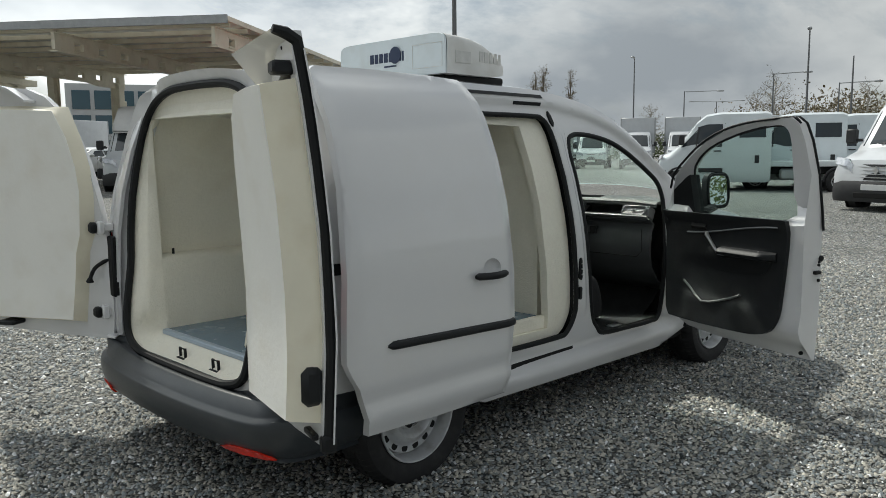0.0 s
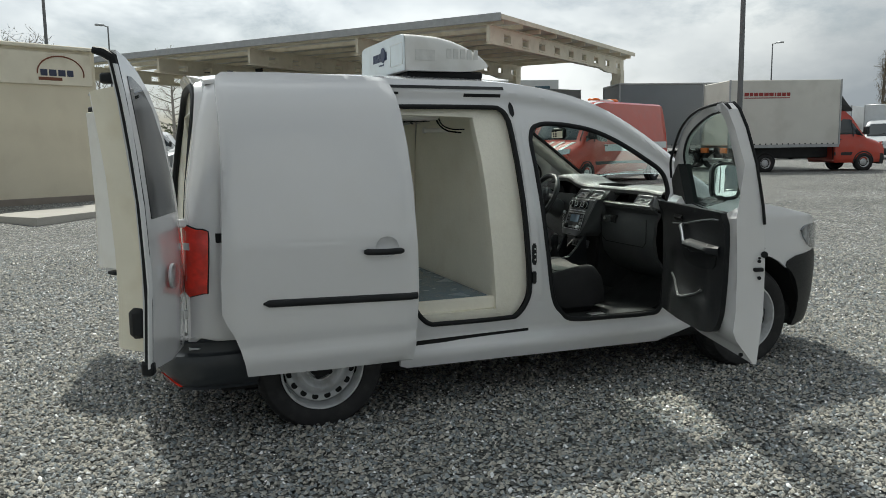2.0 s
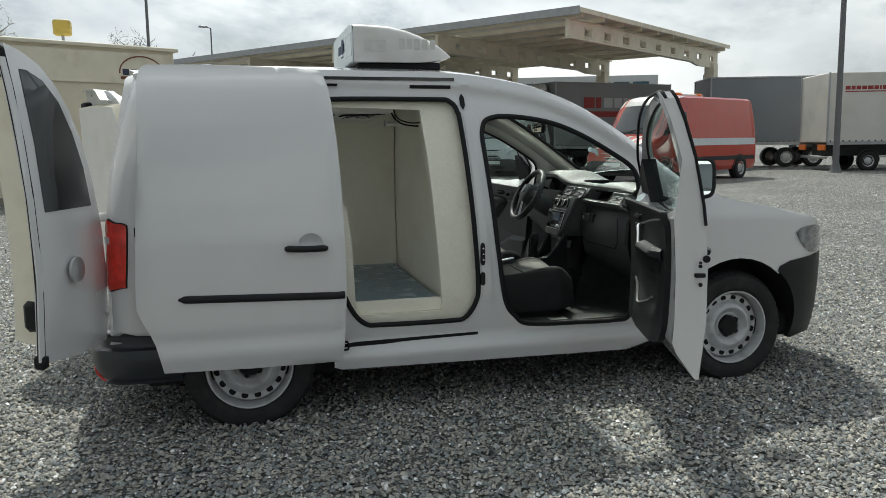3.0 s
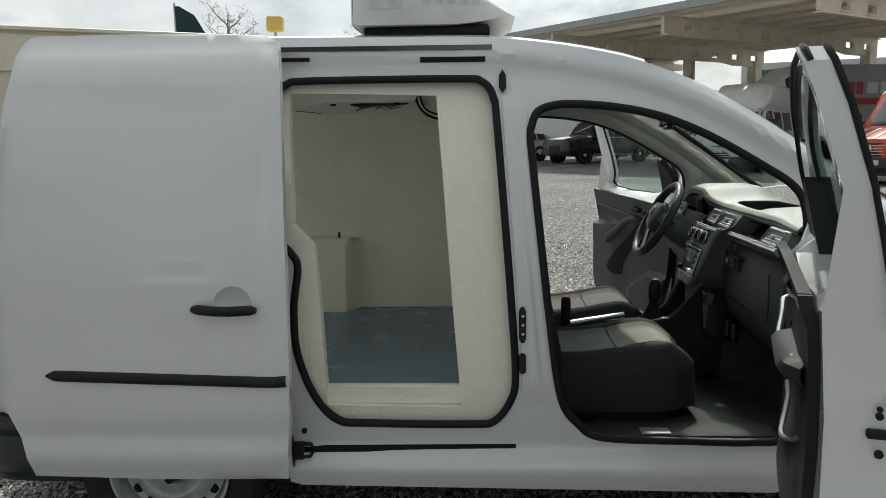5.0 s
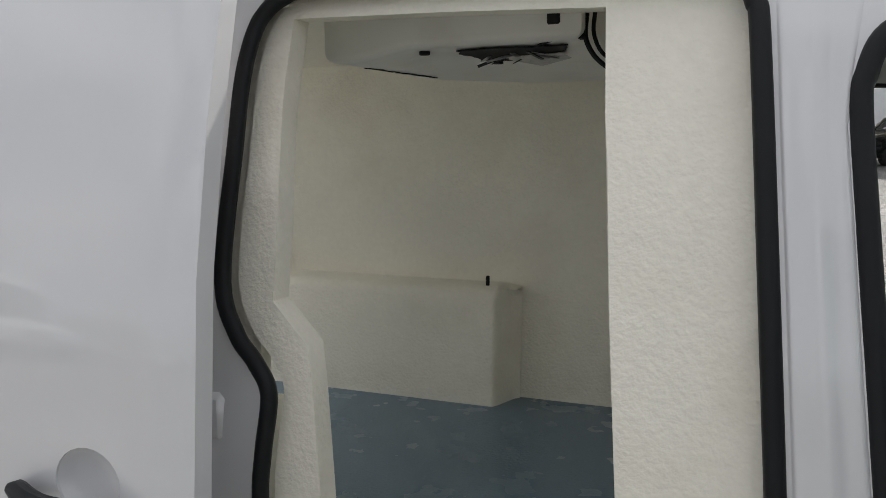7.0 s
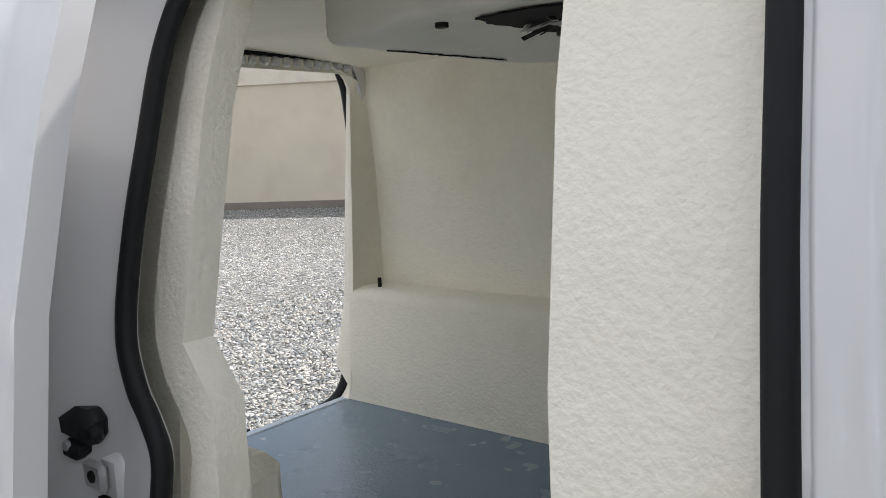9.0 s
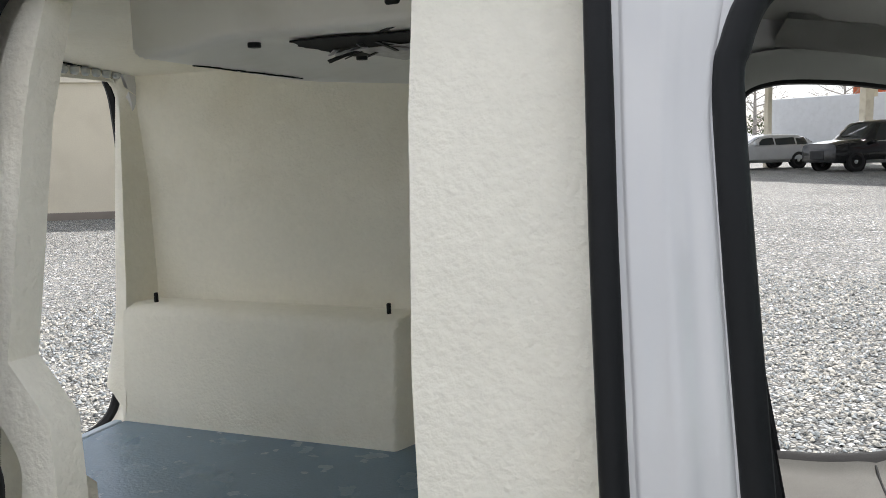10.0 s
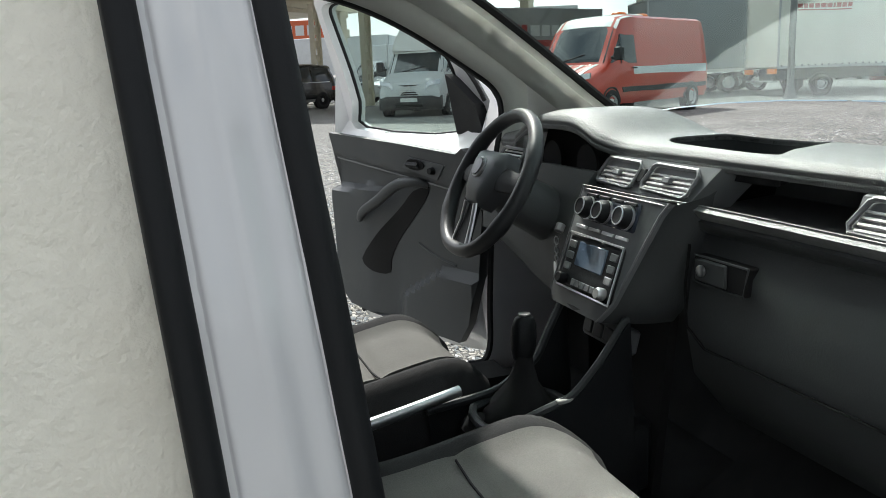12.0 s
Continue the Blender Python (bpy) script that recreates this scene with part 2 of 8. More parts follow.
def tube(me, pts, r, closed=False, seg=8, flat=1.0, up=(0, 0, 1)):
    """A round (or flattened) profile swept along points. r: a number, or one for each point."""
    p = [Vector(q) for q in pts]
    n = len(p)
    v, prev = [], None
    for i in range(n):
        d = (p[(i + 1) % n] - p[i - 1]) if closed else (p[min(i + 1, n - 1)] - p[max(i - 1, 0)])
        d.normalize()
        side = d.cross(Vector(up)) if prev is None else prev - d * prev.dot(d)
        if side.length < 1e-4:
            side = d.cross(Vector((1, 0, 0)))
        side.normalize()
        prev = side
        nor = side.cross(d)
        rr = r[i] if isinstance(r, (list, tuple)) else r
        for s in range(seg):
            a = 2 * math.pi * s / seg
            v.append(p[i] + side * math.cos(a) * rr + nor * math.sin(a) * rr * flat)
    f = [(i * seg + s, i * seg + (s + 1) % seg, ((i + 1) % n) * seg + (s + 1) % seg, ((i + 1) % n) * seg + s) for i in range(n if closed else n - 1) for s in range(seg)]
    if not closed:
        f += [tuple(range(seg)), tuple(range((n - 1) * seg, n * seg))]
    return me.add(v, f)


def lathe(me, prof, seg=32, m=None):
    """Profile of (radius, height along local y), turned round y."""
    v = [(r * math.cos(2 * math.pi * s / seg), h, r * math.sin(2 * math.pi * s / seg)) for r, h in prof for s in range(seg)]
    f = [(i * seg + s, i * seg + (s + 1) % seg, (i + 1) * seg + (s + 1) % seg, (i + 1) * seg + s) for i in range(len(prof) - 1) for s in range(seg)]
    return me.add(v, f, m)


def disc(me, c, r, h, axis="z", seg=16, m=None):
    turn = {"z": pose(*c, 90, 0, 0), "y": pose(*c), "x": pose(*c, 0, 0, 90)}[axis]
    return lathe(me, [(0.0001, 0), (r * 0.92, 0), (r, 0.08 * h), (r, 0.92 * h), (r * 0.92, h), (0.0001, h)], seg, turn if m is None else m @ turn)


def grid(me, us, vs, fn, m=None):
    v = [fn(a, b) for a in us for b in vs]
    k = len(vs)
    return me.add(v, [(i * k + j, i * k + j + 1, (i + 1) * k + j + 1, (i + 1) * k + j) for i in range(len(us) - 1) for j in range(k - 1)], m)


def slab(me, us, vs, fn, thick):
    """A closed sheet: fn(u, v, d) gives the place at depth d."""
    a, k, n = [], len(vs), len(us)
    for d in (0, thick):
        a += [fn(u, v, d) for u in us for v in vs]
    f = []
    for o, s in ((0, 1), (n * k, -1)):
        for i in range(n - 1):
            for j in range(k - 1):
                q = (o + i * k + j, o + i * k + j + 1, o + (i + 1) * k + j + 1, o + (i + 1) * k + j)
                f.append(q[::s])
    ring = [i * k for i in range(n)] + [(n - 1) * k + j for j in range(1, k)] + [i * k + k - 1 for i in range(n - 2, -1, -1)] + list(range(k - 2, 0, -1))
    for i, p in enumerate(ring):
        q = ring[(i + 1) % len(ring)]
        f.append((p, q, q + n * k, p + n * k))
    return me.add(a, f)


def cut_sheet(outline, holes, fn, step, thick):
    """A sheet with holes, laid out in the plane and bent by fn(u, v, depth) into a closed solid of that thickness."""
    from mathutils import geometry

    loops = [[Vector(p[:2]) for p in outline]] + [[Vector(p[:2]) for p in h] for h in holes]
    pts, edges = [], []
    for lp in loops:
        o = len(pts)
        pts += lp
        edges += [(o + i, o + (i + 1) % len(lp)) for i in range(len(lp))]

    def inside(p, lp):
        r = False
        for i in range(len(lp)):
            a, b = lp[i], lp[i - 1]
            if (a[1] > p[1]) != (b[1] > p[1]) and p[0] < (b[0] - a[0]) * (p[1] - a[1]) / (b[1] - a[1]) + a[0]:
                r = not r
        return r

    allp = np.array([(p[0], p[1]) for p in pts])
    lo, hi = allp.min(0), allp.max(0)
    for a in np.arange(lo[0] + step / 2, hi[0], step):
        for b in np.arange(lo[1] + step / 2, hi[1], step):
            if np.hypot(*(allp - (a, b)).T).min() > step * 0.45 and inside((a, b), loops[0]) and not any(inside((a, b), h) for h in loops[1:]):
                pts.append(Vector((a, b)))
    v2, _, faces, *_ = geometry.delaunay_2d_cdt(pts, edges, [], 0, 1e-5)
    keep = []
    for q in faces:
        c = sum((v2[i] for i in q), Vector((0, 0))) / len(q)
        if inside(c, loops[0]) and not any(inside(c, h) for h in loops[1:]):
            keep.append(tuple(q))
    me = M()
    n = len(v2)
    me.v = [tuple(fn(p[0], p[1], 0.0)) for p in v2] + [tuple(fn(p[0], p[1], thick)) for p in v2]
    count = {}
    for q in keep:
        for i in range(len(q)):
            e = (q[i], q[(i + 1) % len(q)])
            if (e[1], e[0]) in count:
                count[e[1], e[0]] += 1
            else:
                count[e] = count.get(e, 0) + 1
    me.f = list(keep) + [tuple(i + n for i in q[::-1]) for q in keep]
    me.f += [(e[1], e[0], e[0] + n, e[1] + n) for e, k in count.items() if k == 1]
    return me


def loop2(pts, n=3):
    return [(p[0], p[1]) for p in smooth_loop([(a, b, 0) for a, b in pts], n)]

# ---- ground ----
def gravel_material():
    m = bpy.data.materials.new("grey_gravel")
    m.use_nodes = True
    n, l = m.node_tree.nodes, m.node_tree.links
    b = n["Principled BSDF"]
    b.inputs["Roughness"].default_value = 0.85
    co = n.new("ShaderNodeTexCoord")
    vo = n.new("ShaderNodeTexVoronoi")
    vo.inputs["Scale"].default_value = 34
    l.new(co.outputs["Object"], vo.inputs["Vector"])
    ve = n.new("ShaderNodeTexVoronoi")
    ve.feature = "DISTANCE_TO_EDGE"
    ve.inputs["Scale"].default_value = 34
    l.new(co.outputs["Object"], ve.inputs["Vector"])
    sep = n.new("ShaderNodeSeparateColor")
    l.new(vo.outputs["Color"], sep.inputs[0])
    ramp = n.new("ShaderNodeValToRGB")
    for p, c in ((0.0, (.025, .033, .037)), (.35, (.088, .106, .112)), (.7, (.176, .197, .203)), (.93, (.365, .382, .378)), (1.0, (.55, .53, .47))):
        e = ramp.color_ramp.elements.new(p) if 0 < p < 1 else ramp.color_ramp.elements[int(p)]
        e.color = (*c, 1)
    l.new(sep.outputs[0], ramp.inputs[0])
    # darkens the gaps between stones: crevice shade painted into the colour
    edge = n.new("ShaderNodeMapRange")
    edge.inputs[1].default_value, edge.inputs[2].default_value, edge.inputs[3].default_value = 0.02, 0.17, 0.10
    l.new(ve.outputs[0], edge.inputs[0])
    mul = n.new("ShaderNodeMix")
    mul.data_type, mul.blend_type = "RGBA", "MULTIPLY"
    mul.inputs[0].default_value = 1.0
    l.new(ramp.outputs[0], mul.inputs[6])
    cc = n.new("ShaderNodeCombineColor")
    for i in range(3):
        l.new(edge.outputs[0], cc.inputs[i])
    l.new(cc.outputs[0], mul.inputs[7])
    big = n.new("ShaderNodeTexNoise")
    big.inputs["Scale"].default_value, big.inputs["Detail"].default_value = .35, 7
    l.new(co.outputs["Object"], big.inputs["Vector"])
    bm_ = n.new("ShaderNodeMapRange")
    bm_.inputs[1].default_value, bm_.inputs[2].default_value, bm_.inputs[3].default_value, bm_.inputs[4].default_value = .3, .7, .68, 1.0
    l.new(big.outputs[0], bm_.inputs[0])
    c2 = n.new("ShaderNodeCombineColor")
    for i in range(3):
        l.new(bm_.outputs[0], c2.inputs[i])
    mul2 = n.new("ShaderNodeMix")
    mul2.data_type, mul2.blend_type = "RGBA", "MULTIPLY"
    mul2.inputs[0].default_value = 1.0
    l.new(mul.outputs[2], mul2.inputs[6])
    l.new(c2.outputs[0], mul2.inputs[7])
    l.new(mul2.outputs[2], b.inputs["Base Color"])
    bp = n.new("ShaderNodeBump")
    bp.inputs["Strength"].default_value, bp.inputs["Distance"].default_value = 1.0, .02
    l.new(ve.outputs[0], bp.inputs["Height"])
    l.new(bp.outputs[0], b.inputs["Normal"])
    return m


GRAVEL = gravel_material()


def yard_z(x, y):
    """The yard is level round the van and rises a little further off."""
    return .22 * sm(7, 15, math.hypot(x - .5, y))


gm = M()
steps = [-3000, -900, -300, -100, -40, -22, -17, -15, -13, -11, -9, -7, -5, -3, -1, 1, 3, 5, 7, 9, 11, 13, 15, 17, 22, 40, 100, 300, 900, 3000]
grid(gm, steps, steps, lambda x, y: (x, y, yard_z(x, y) - .006))
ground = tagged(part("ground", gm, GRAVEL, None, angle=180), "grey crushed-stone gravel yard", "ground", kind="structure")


def stone_material():
    m = bpy.data.materials.new("crushed_stone")
    m.use_nodes = True
    n, l = m.node_tree.nodes, m.node_tree.links
    b = n["Principled BSDF"]
    b.inputs["Roughness"].default_value = .8
    g = n.new("ShaderNodeNewGeometry")
    ramp = n.new("ShaderNodeValToRGB")
    for p, c in ((0.0, (.020, .027, .031)), (.35, (.066, .083, .091)), (.70, (.146, .171, .181)), (.95, (.33, .357, .362)), (1.0, (.50, .475, .41))):
        e = ramp.color_ramp.elements.new(p) if 0 < p < 1 else ramp.color_ramp.elements[int(p)]
        e.color = (*c, 1)
    l.new(g.outputs["Random Per Island"], ramp.inputs[0])
    co = n.new("ShaderNodeTexCoord")
    t = n.new("ShaderNodeTexNoise")
    t.inputs["Scale"].default_value, t.inputs["Detail"].default_value = 130, 4
    l.new(co.outputs["Object"], t.inputs["Vector"])
    r = n.new("ShaderNodeMapRange")
    r.inputs[1].default_value, r.inputs[2].default_value, r.inputs[3].default_value, r.inputs[4].default_value = .3, .7, .78, 1.22
    l.new(t.outputs[0], r.inputs[0])
    cc = n.new("ShaderNodeCombineColor")
    for i in range(3):
        l.new(r.outputs[0], cc.inputs[i])
    mx = n.new("ShaderNodeMix")
    mx.data_type, mx.blend_type = "RGBA", "MULTIPLY"
    mx.inputs[0].default_value = 1
    l.new(ramp.outputs[0], mx.inputs[6])
    l.new(cc.outputs[0], mx.inputs[7])
    l.new(mx.outputs[2], b.inputs["Base Color"])
    return m


STONE = stone_material()


def stones(name, label, area, n, r0, r1, seed):
    """Loose angular stones scattered over an area, each a lopsided crushed lump."""
    g = np.random.default_rng(seed)
    base = np.array([(1, 0, .1), (.45, .85, -.1), (-.55, .8, .15), (-1, -.1, -.05), (-.4, -.9, .1), (.6, -.75, 0), (.25, .2, .72), (-.3, -.15, .62)])
    tri = np.array([(0, 1, 6), (1, 2, 6), (2, 7, 6), (2, 3, 7), (3, 4, 7), (4, 5, 7), (5, 6, 7), (5, 0, 6)])
    x = g.uniform(area[0], area[1], n)
    y = g.uniform(area[2], area[3], n)
    s = r0 + (r1 - r0) * g.random(n) ** 2.2
    a = g.uniform(0, 2 * np.pi, n)
    v = base[None] * g.uniform(.72, 1.28, (n, 8, 3))
    v[:, :, 1] *= g.uniform(.55, 1.0, (n, 1))
    v[:, :, 2] *= g.uniform(.85, 1.7, (n, 1))
    v[:, :, 2] += v[:, :, 0] * g.uniform(-.35, .35, (n, 1))
    c, d = np.cos(a)[:, None], np.sin(a)[:, None]
    px = (v[:, :, 0] * c - v[:, :, 1] * d) * s[:, None] + x[:, None]
    py = (v[:, :, 0] * d + v[:, :, 1] * c) * s[:, None] + y[:, None]
    pz = v[:, :, 2] * s[:, None] + (g.uniform(-.002, .006, n))[:, None]
    verts = np.stack([px, py, pz], 2).reshape(-1, 3).astype(np.float32)
    faces = (tri[None] + 8 * np.arange(n)[:, None, None]).reshape(-1, 3).astype(np.int32)
    me = bpy.data.meshes.new(name)
    me.vertices.add(len(verts))
    me.vertices.foreach_set("co", verts.ravel())
    me.loops.add(faces.size)
    me.loops.foreach_set("vertex_index", faces.ravel())
    me.polygons.add(len(faces))
    me.polygons.foreach_set("loop_start", np.arange(0, faces.size, 3, dtype=np.int32))
    me.update(calc_edges=True)
    me.materials.append(STONE)
    tagged(new(name, me), label, "gravel", kind="stuff")


stones("gravel", "loose angular grey gravel round the van", (-3.6, 4.6, -4.6, 1.2), 150000, .0055, .0150, 1)
stones("gravel", "loose angular grey gravel beyond the van", (-4.5, 8.5, 1.2, 7.5), 56000, .008, .018, 2)
stones("gravel", "loose angular grey gravel by the van's nose", (4.6, 9.5, -4.6, 1.2), 34000, .008, .018, 3)

# ---- the van: x ahead along it, its open side faces -y, rear axle at x = 0 ----
PZ = [(.15, .80), (.25, .845), (.40, .878), (.55, .892), (.75, .897), (.95, .890), (1.10, .874), (1.30, .835), (1.50, .775), (1.62, .725), (1.70, .668), (1.76, .60)]
ED = [(-.70, 1.70), (-.55, 1.745), (-.2, 1.765), (.35, 1.768), (1.1, 1.756), (1.435, 1.706), (1.657, 1.643), (1.881, 1.53), (2.174, 1.329), (2.45, 1.12), (2.75, 1.05), (3.6, .90)]
EW = [(-1, .60), (1.1, .60), (1.5, .63), (2.2, .72), (2.6, .74)]


def edge_z(x):
    return sum(li(ED, x + k) for k in (-.12, -.08, -.04, 0, .04, .08, .12)) / 7


def side_w(x, z):
    """Half width of the outer skin."""
    e, s = edge_z(min(x, 2.45)), 0.0
    if z > .95:
        s = (z - .95) / max(e - .95, .05)
        z = .95 + min(s, 1.2) * .81
    z0 = (li(PZ, z - .03) + li(PZ, z) + li(PZ, z + .03)) / 3
    return z0 + (li(EW, x) - .60) * max(0, min(s, 1)) ** 2


def recess(x, z):
    e = edge_z(x)
    return .06 * sm(.22, .34, x) * (1 - sm(2.10, 2.22, x)) * sm(.30, .37, z) * (1 - sm(e - .12, e - .04, z))


REAR_C = [(.40, -.68), (.80, -.672), (1.0, -.667), (1.225, -.648), (1.5, -.597), (1.71, -.536), (1.82, -.47)]   # at the corners
REAR_M = [(.40, -.72), (.80, -.722), (1.1, -.712), (1.4, -.675), (1.6, -.64), (1.82, -.585)]               # in the middle


def rear_o(y, z):
    """The outer face of the tail."""
    k = min(1.0, abs(y) / .72) ** 3
    return li(REAR_M, z) * (1 - k) + li(REAR_C, z) * k


def rear_x(z):
    return li(REAR_C, z)


def side_fn(sign, jamb=True, off=0.0):
    """Bends the side panel: straight along the side, round the corners on to the nose and the tail."""

    def fn(u, z, d):
        if u > 2.96:
            r, w = .51, side_w(2.96, z)
            a = min((u - 2.96) / r, math.pi / 2)
            rest = max(0.0, u - 2.96 - r * math.pi / 2)
            x = 2.96 + (r - d) * math.sin(a) + .06 * (rest / .5 if rest else 0)
            y = w - r + (r - d) * math.cos(a) - rest
            return (x, sign * y, z)
        r, u0 = .11, rear_x(z) + .11
        if u < u0:
            w = side_w(u0, z)
            a = min((u0 - u) / r, math.pi / 2)
            rest = max(0.0, u0 - u - r * math.pi / 2)
            return (u0 - (r - d) * math.sin(a), sign * (w - r + (r - d) * math.cos(a) - rest), z)
        y = side_w(u, z) - d - (recess(u, z) if jamb else 0)
        return (u, sign * y, z)

    return fn


SLIDE_HOLE = [(.356, 1.583), (.385, 1.606), (.43, 1.614), (.70, 1.615), (1.00, 1.612), (1.045, 1.604), (1.074, 1.58), (1.088, 1.545), (1.096, 1.50), (1.118, 1.20), (1.139, .90), (1.154, .64), (1.142, .545), (1.085, .463),
              (1.00, .449), (.65, .452), (.545, .465), (.47, .555), (.42, .70), (.413, .839), (.42, .912), (.43, .999), (.405, 1.045), (.37, 1.085), (.338, 1.163), (.339, 1.335), (.335, 1.467), (.341, 1.548)]
DOOR_HOLE = [(1.210, 1.39), (1.214, 1.45), (1.236, 1.497), (1.29, 1.517), (1.36, 1.520), (1.49, 1.508), (1.64, 1.475), (1.794, 1.41), (1.965, 1.31), (2.07, 1.235), (2.10, 1.15), (2.088, 1.0), (2.065, .60), (2.045, .41),
             (1.95, .385), (1.737, .388), (1.45, .40), (1.365, .45), (1.306, .542), (1.270, .78), (1.236, 1.10)]


def arch(cx, cz, r, a0, a1, n=14):
    return [(cx + r * math.cos(radians(a)), cz + r * math.sin(radians(a))) for a in np.linspace(a0, a1, n)]


van = thing("cargo_van", "white compact refrigerated van, all doors open, parked on gravel", "van")
slide_loop, door_loop = loop2(SLIDE_HOLE, 6), loop2(DOOR_HOLE, 6)


def side_outline():
    top = [(x, edge_z(x)) for x in np.linspace(2.42, -.45, 40)]
    rear = [(-.56, 1.72), (-.66, 1.62), (-.72, 1.45), (-.765, 1.25), (-.785, 1.02), (-.785, .75), (-.785, .50)]
    low = [(-.55, .495), (-.42, .49), (-.36, .49)] + arch(0, .31, .385, 152, 12)
    sill = [(.38, .25), (.42, .235), (1.2, .225), (2.02, .215), (2.30, .30)]
    farch = arch(2.68, .31, .40, 178, 48)
    nose = [(3.05, .68), (3.12, .69), (3.22, .695), (3.34, .70), (3.50, .70), (3.71, .70), (4.05, .70), (4.05, .77), (3.71, .81), (3.45, .865), (3.2, .93), (2.9, .995), (2.6, 1.055)]
    return top + rear + low + sill + farch + nose


# near side
part("body_side", cut_sheet(side_outline(), [slide_loop, door_loop], side_fn(-1), .024, .018), WHITE, van)
part("body_side", cut_sheet(side_outline(), [door_loop], side_fn(1), .07, .018), WHITE, van)


# roof: crowned skin between the two side panels
def roof_fn(u, v, d):
    w = side_w(u, edge_z(u)) - .004
    z = edge_z(u) + .052 * (1 - abs(v) ** 2.6) - d
    return (u + .05 * (1 - v * v) * sm(1.2, 1.6, u) - .03 * (1 - v * v) * sm(-.3, -.6, u) * 0, w * v, z)


VV = [-1, -.97, -.92, -.85, -.7, -.5, -.25, 0, .25, .5, .7, .85, .92, .97, 1]
part("roof", slab(M(), list(np.linspace(-.53, 1.60, 34)), VV, roof_fn, .02), WHITE, van)


# windscreen and bonnet
def screen_fn(u, v, d):
    w = side_w(u, edge_z(u)) - .03
    b = 1 - abs(v) ** 2.2
    return (u + .05 * (1 - v * v) + .10 * b * sm(1.6, 2.4, u), w * v, edge_z(u) + .052 * (1 - abs(v) ** 2.6) - .006 - d)


screen = part("windscreen", slab(M(), list(np.linspace(1.585, 2.44, 22)), VV, screen_fn, .005), GLASS, van)
screen.visible_shadow = False


def bonnet_fn(u, v, d):
    t = (u - 2.42) / 1.06
    w = li([(2.40, .74), (2.7, .76), (3.0, .72), (3.3, .60), (3.50, .42)], u)
    z = li([(2.40, 1.072), (2.7, 1.034), (3.0, .967), (3.3, .865), (3.50, .76)], u) + .032 * (1 - abs(v) ** 2.4) - d
    return (u + .10 * (1 - v * v) * sm(2.5, 3.4, u), w * v, z)


part("bonnet", slab(M(), list(np.linspace(2.40, 3.50, 22)), VV, bonnet_fn, .015), WHITE, van)
part("cowl", slab(M(), list(np.linspace(2.36, 2.50, 4)), VV, lambda u, v, d: (u + .14 * (1 - v * v), .74 * v, 1.080 - (u - 2.40) * .2 - d), .02), PLASTIC, van)

# bumpers


def both_sides(outline, step, out=.012, thick=.03):
    """One wrapped panel, its two halves meeting at the middle."""
    a = cut_sheet(outline, [], lambda u, z, d: side_fn(-1, False)(u, z, d - out), step, thick)
    b = cut_sheet(outline, [], lambda u, z, d: side_fn(1, False)(u, z, d - out), step, thick)
    return a.add(b.v, b.f)


FB = arch(2.68, .31, .405, 50, -14, 8) + [(3.10, .20), (3.40, .19), (3.71, .19), (4.16, .19), (4.16, .70), (3.71, .70), (3.45, .70), (3.25, .695), (3.12, .69), (3.02, .68), (2.95, .65)]
part("front_bumper", both_sides(FB, .06), PLASTIC, van)
# headlamps
HL = [(3.06, .84), (3.15, .875), (3.28, .872), (3.44, .835), (3.52, .77), (3.42, .725), (3.26, .71), (3.14, .745)]
for sgn in (-1, 1):
    part("headlight", cut_sheet(loop2(HL, 2), [], lambda u, z, d, s=sgn: side_fn(s, False)(u, z, d - .014), .04, .03), mat("dark_headlamp_lens", (.20, .21, .225), .08, metal=.4, coat=1.0, var=.5, var_scale=16), van)
    part("side_indicator", box(2.17, 2.235, sgn * .893, sgn * .902, .80, .825, .006), ORANGELENS if sgn > 0 else CHROME, van)

# rear bumper, swept round the tail
def rear_bumper():
    plan = [(-.36, -.885), (-.50, -.887), (-.63, -.875), (-.715, -.835), (-.768, -.765), (-.805, -.64), (-.832, -.42), (-.845, -.2), (-.848, 0)]
    plan = plan + [(x, -y) for x, y in plan[-2::-1]]
    plan = smooth_loop([(x, y, 0) for x, y in plan], 3, False)
    # inset from the outermost line, height
    prof = [(.20, .486), (.135, .484), (.128, .468), (.098, .464), (.092, .476), (.082, .478), (.066, .472), (.034, .424), (.029, .416), (.008, .408), (.002, .400), (.0, .37), (.006, .325), (.020, .285), (.045, .262), (.09, .25)]
    n, k, v = len(plan), len(prof), []
    for i in range(n):
        d = (plan[min(i + 1, n - 1)] - plan[max(i - 1, 0)]).normalized()
        nrm = Vector((-d.y, d.x, 0))
        if nrm.x < 0 and abs(plan[i].y) < .8:
            nrm = -nrm
        elif abs(plan[i].y) >= .8 and nrm.y * plan[i].y > 0:
            nrm = -nrm
        w = sm(.84, .70, abs(plan[i].y))
        for inset, z in prof:
            q = plan[i] + nrm * (inset * (.35 + .65 * w) if inset > .05 else inset)
            v.append((q.x, q.y, z + .012 * (1 - w) * (z > .4)))
    return M().add(v, [(i * k + j, i * k + j + 1, (i + 1) * k + j + 1, (i + 1) * k + j) for i in range(n - 1) for j in range(k - 1)])


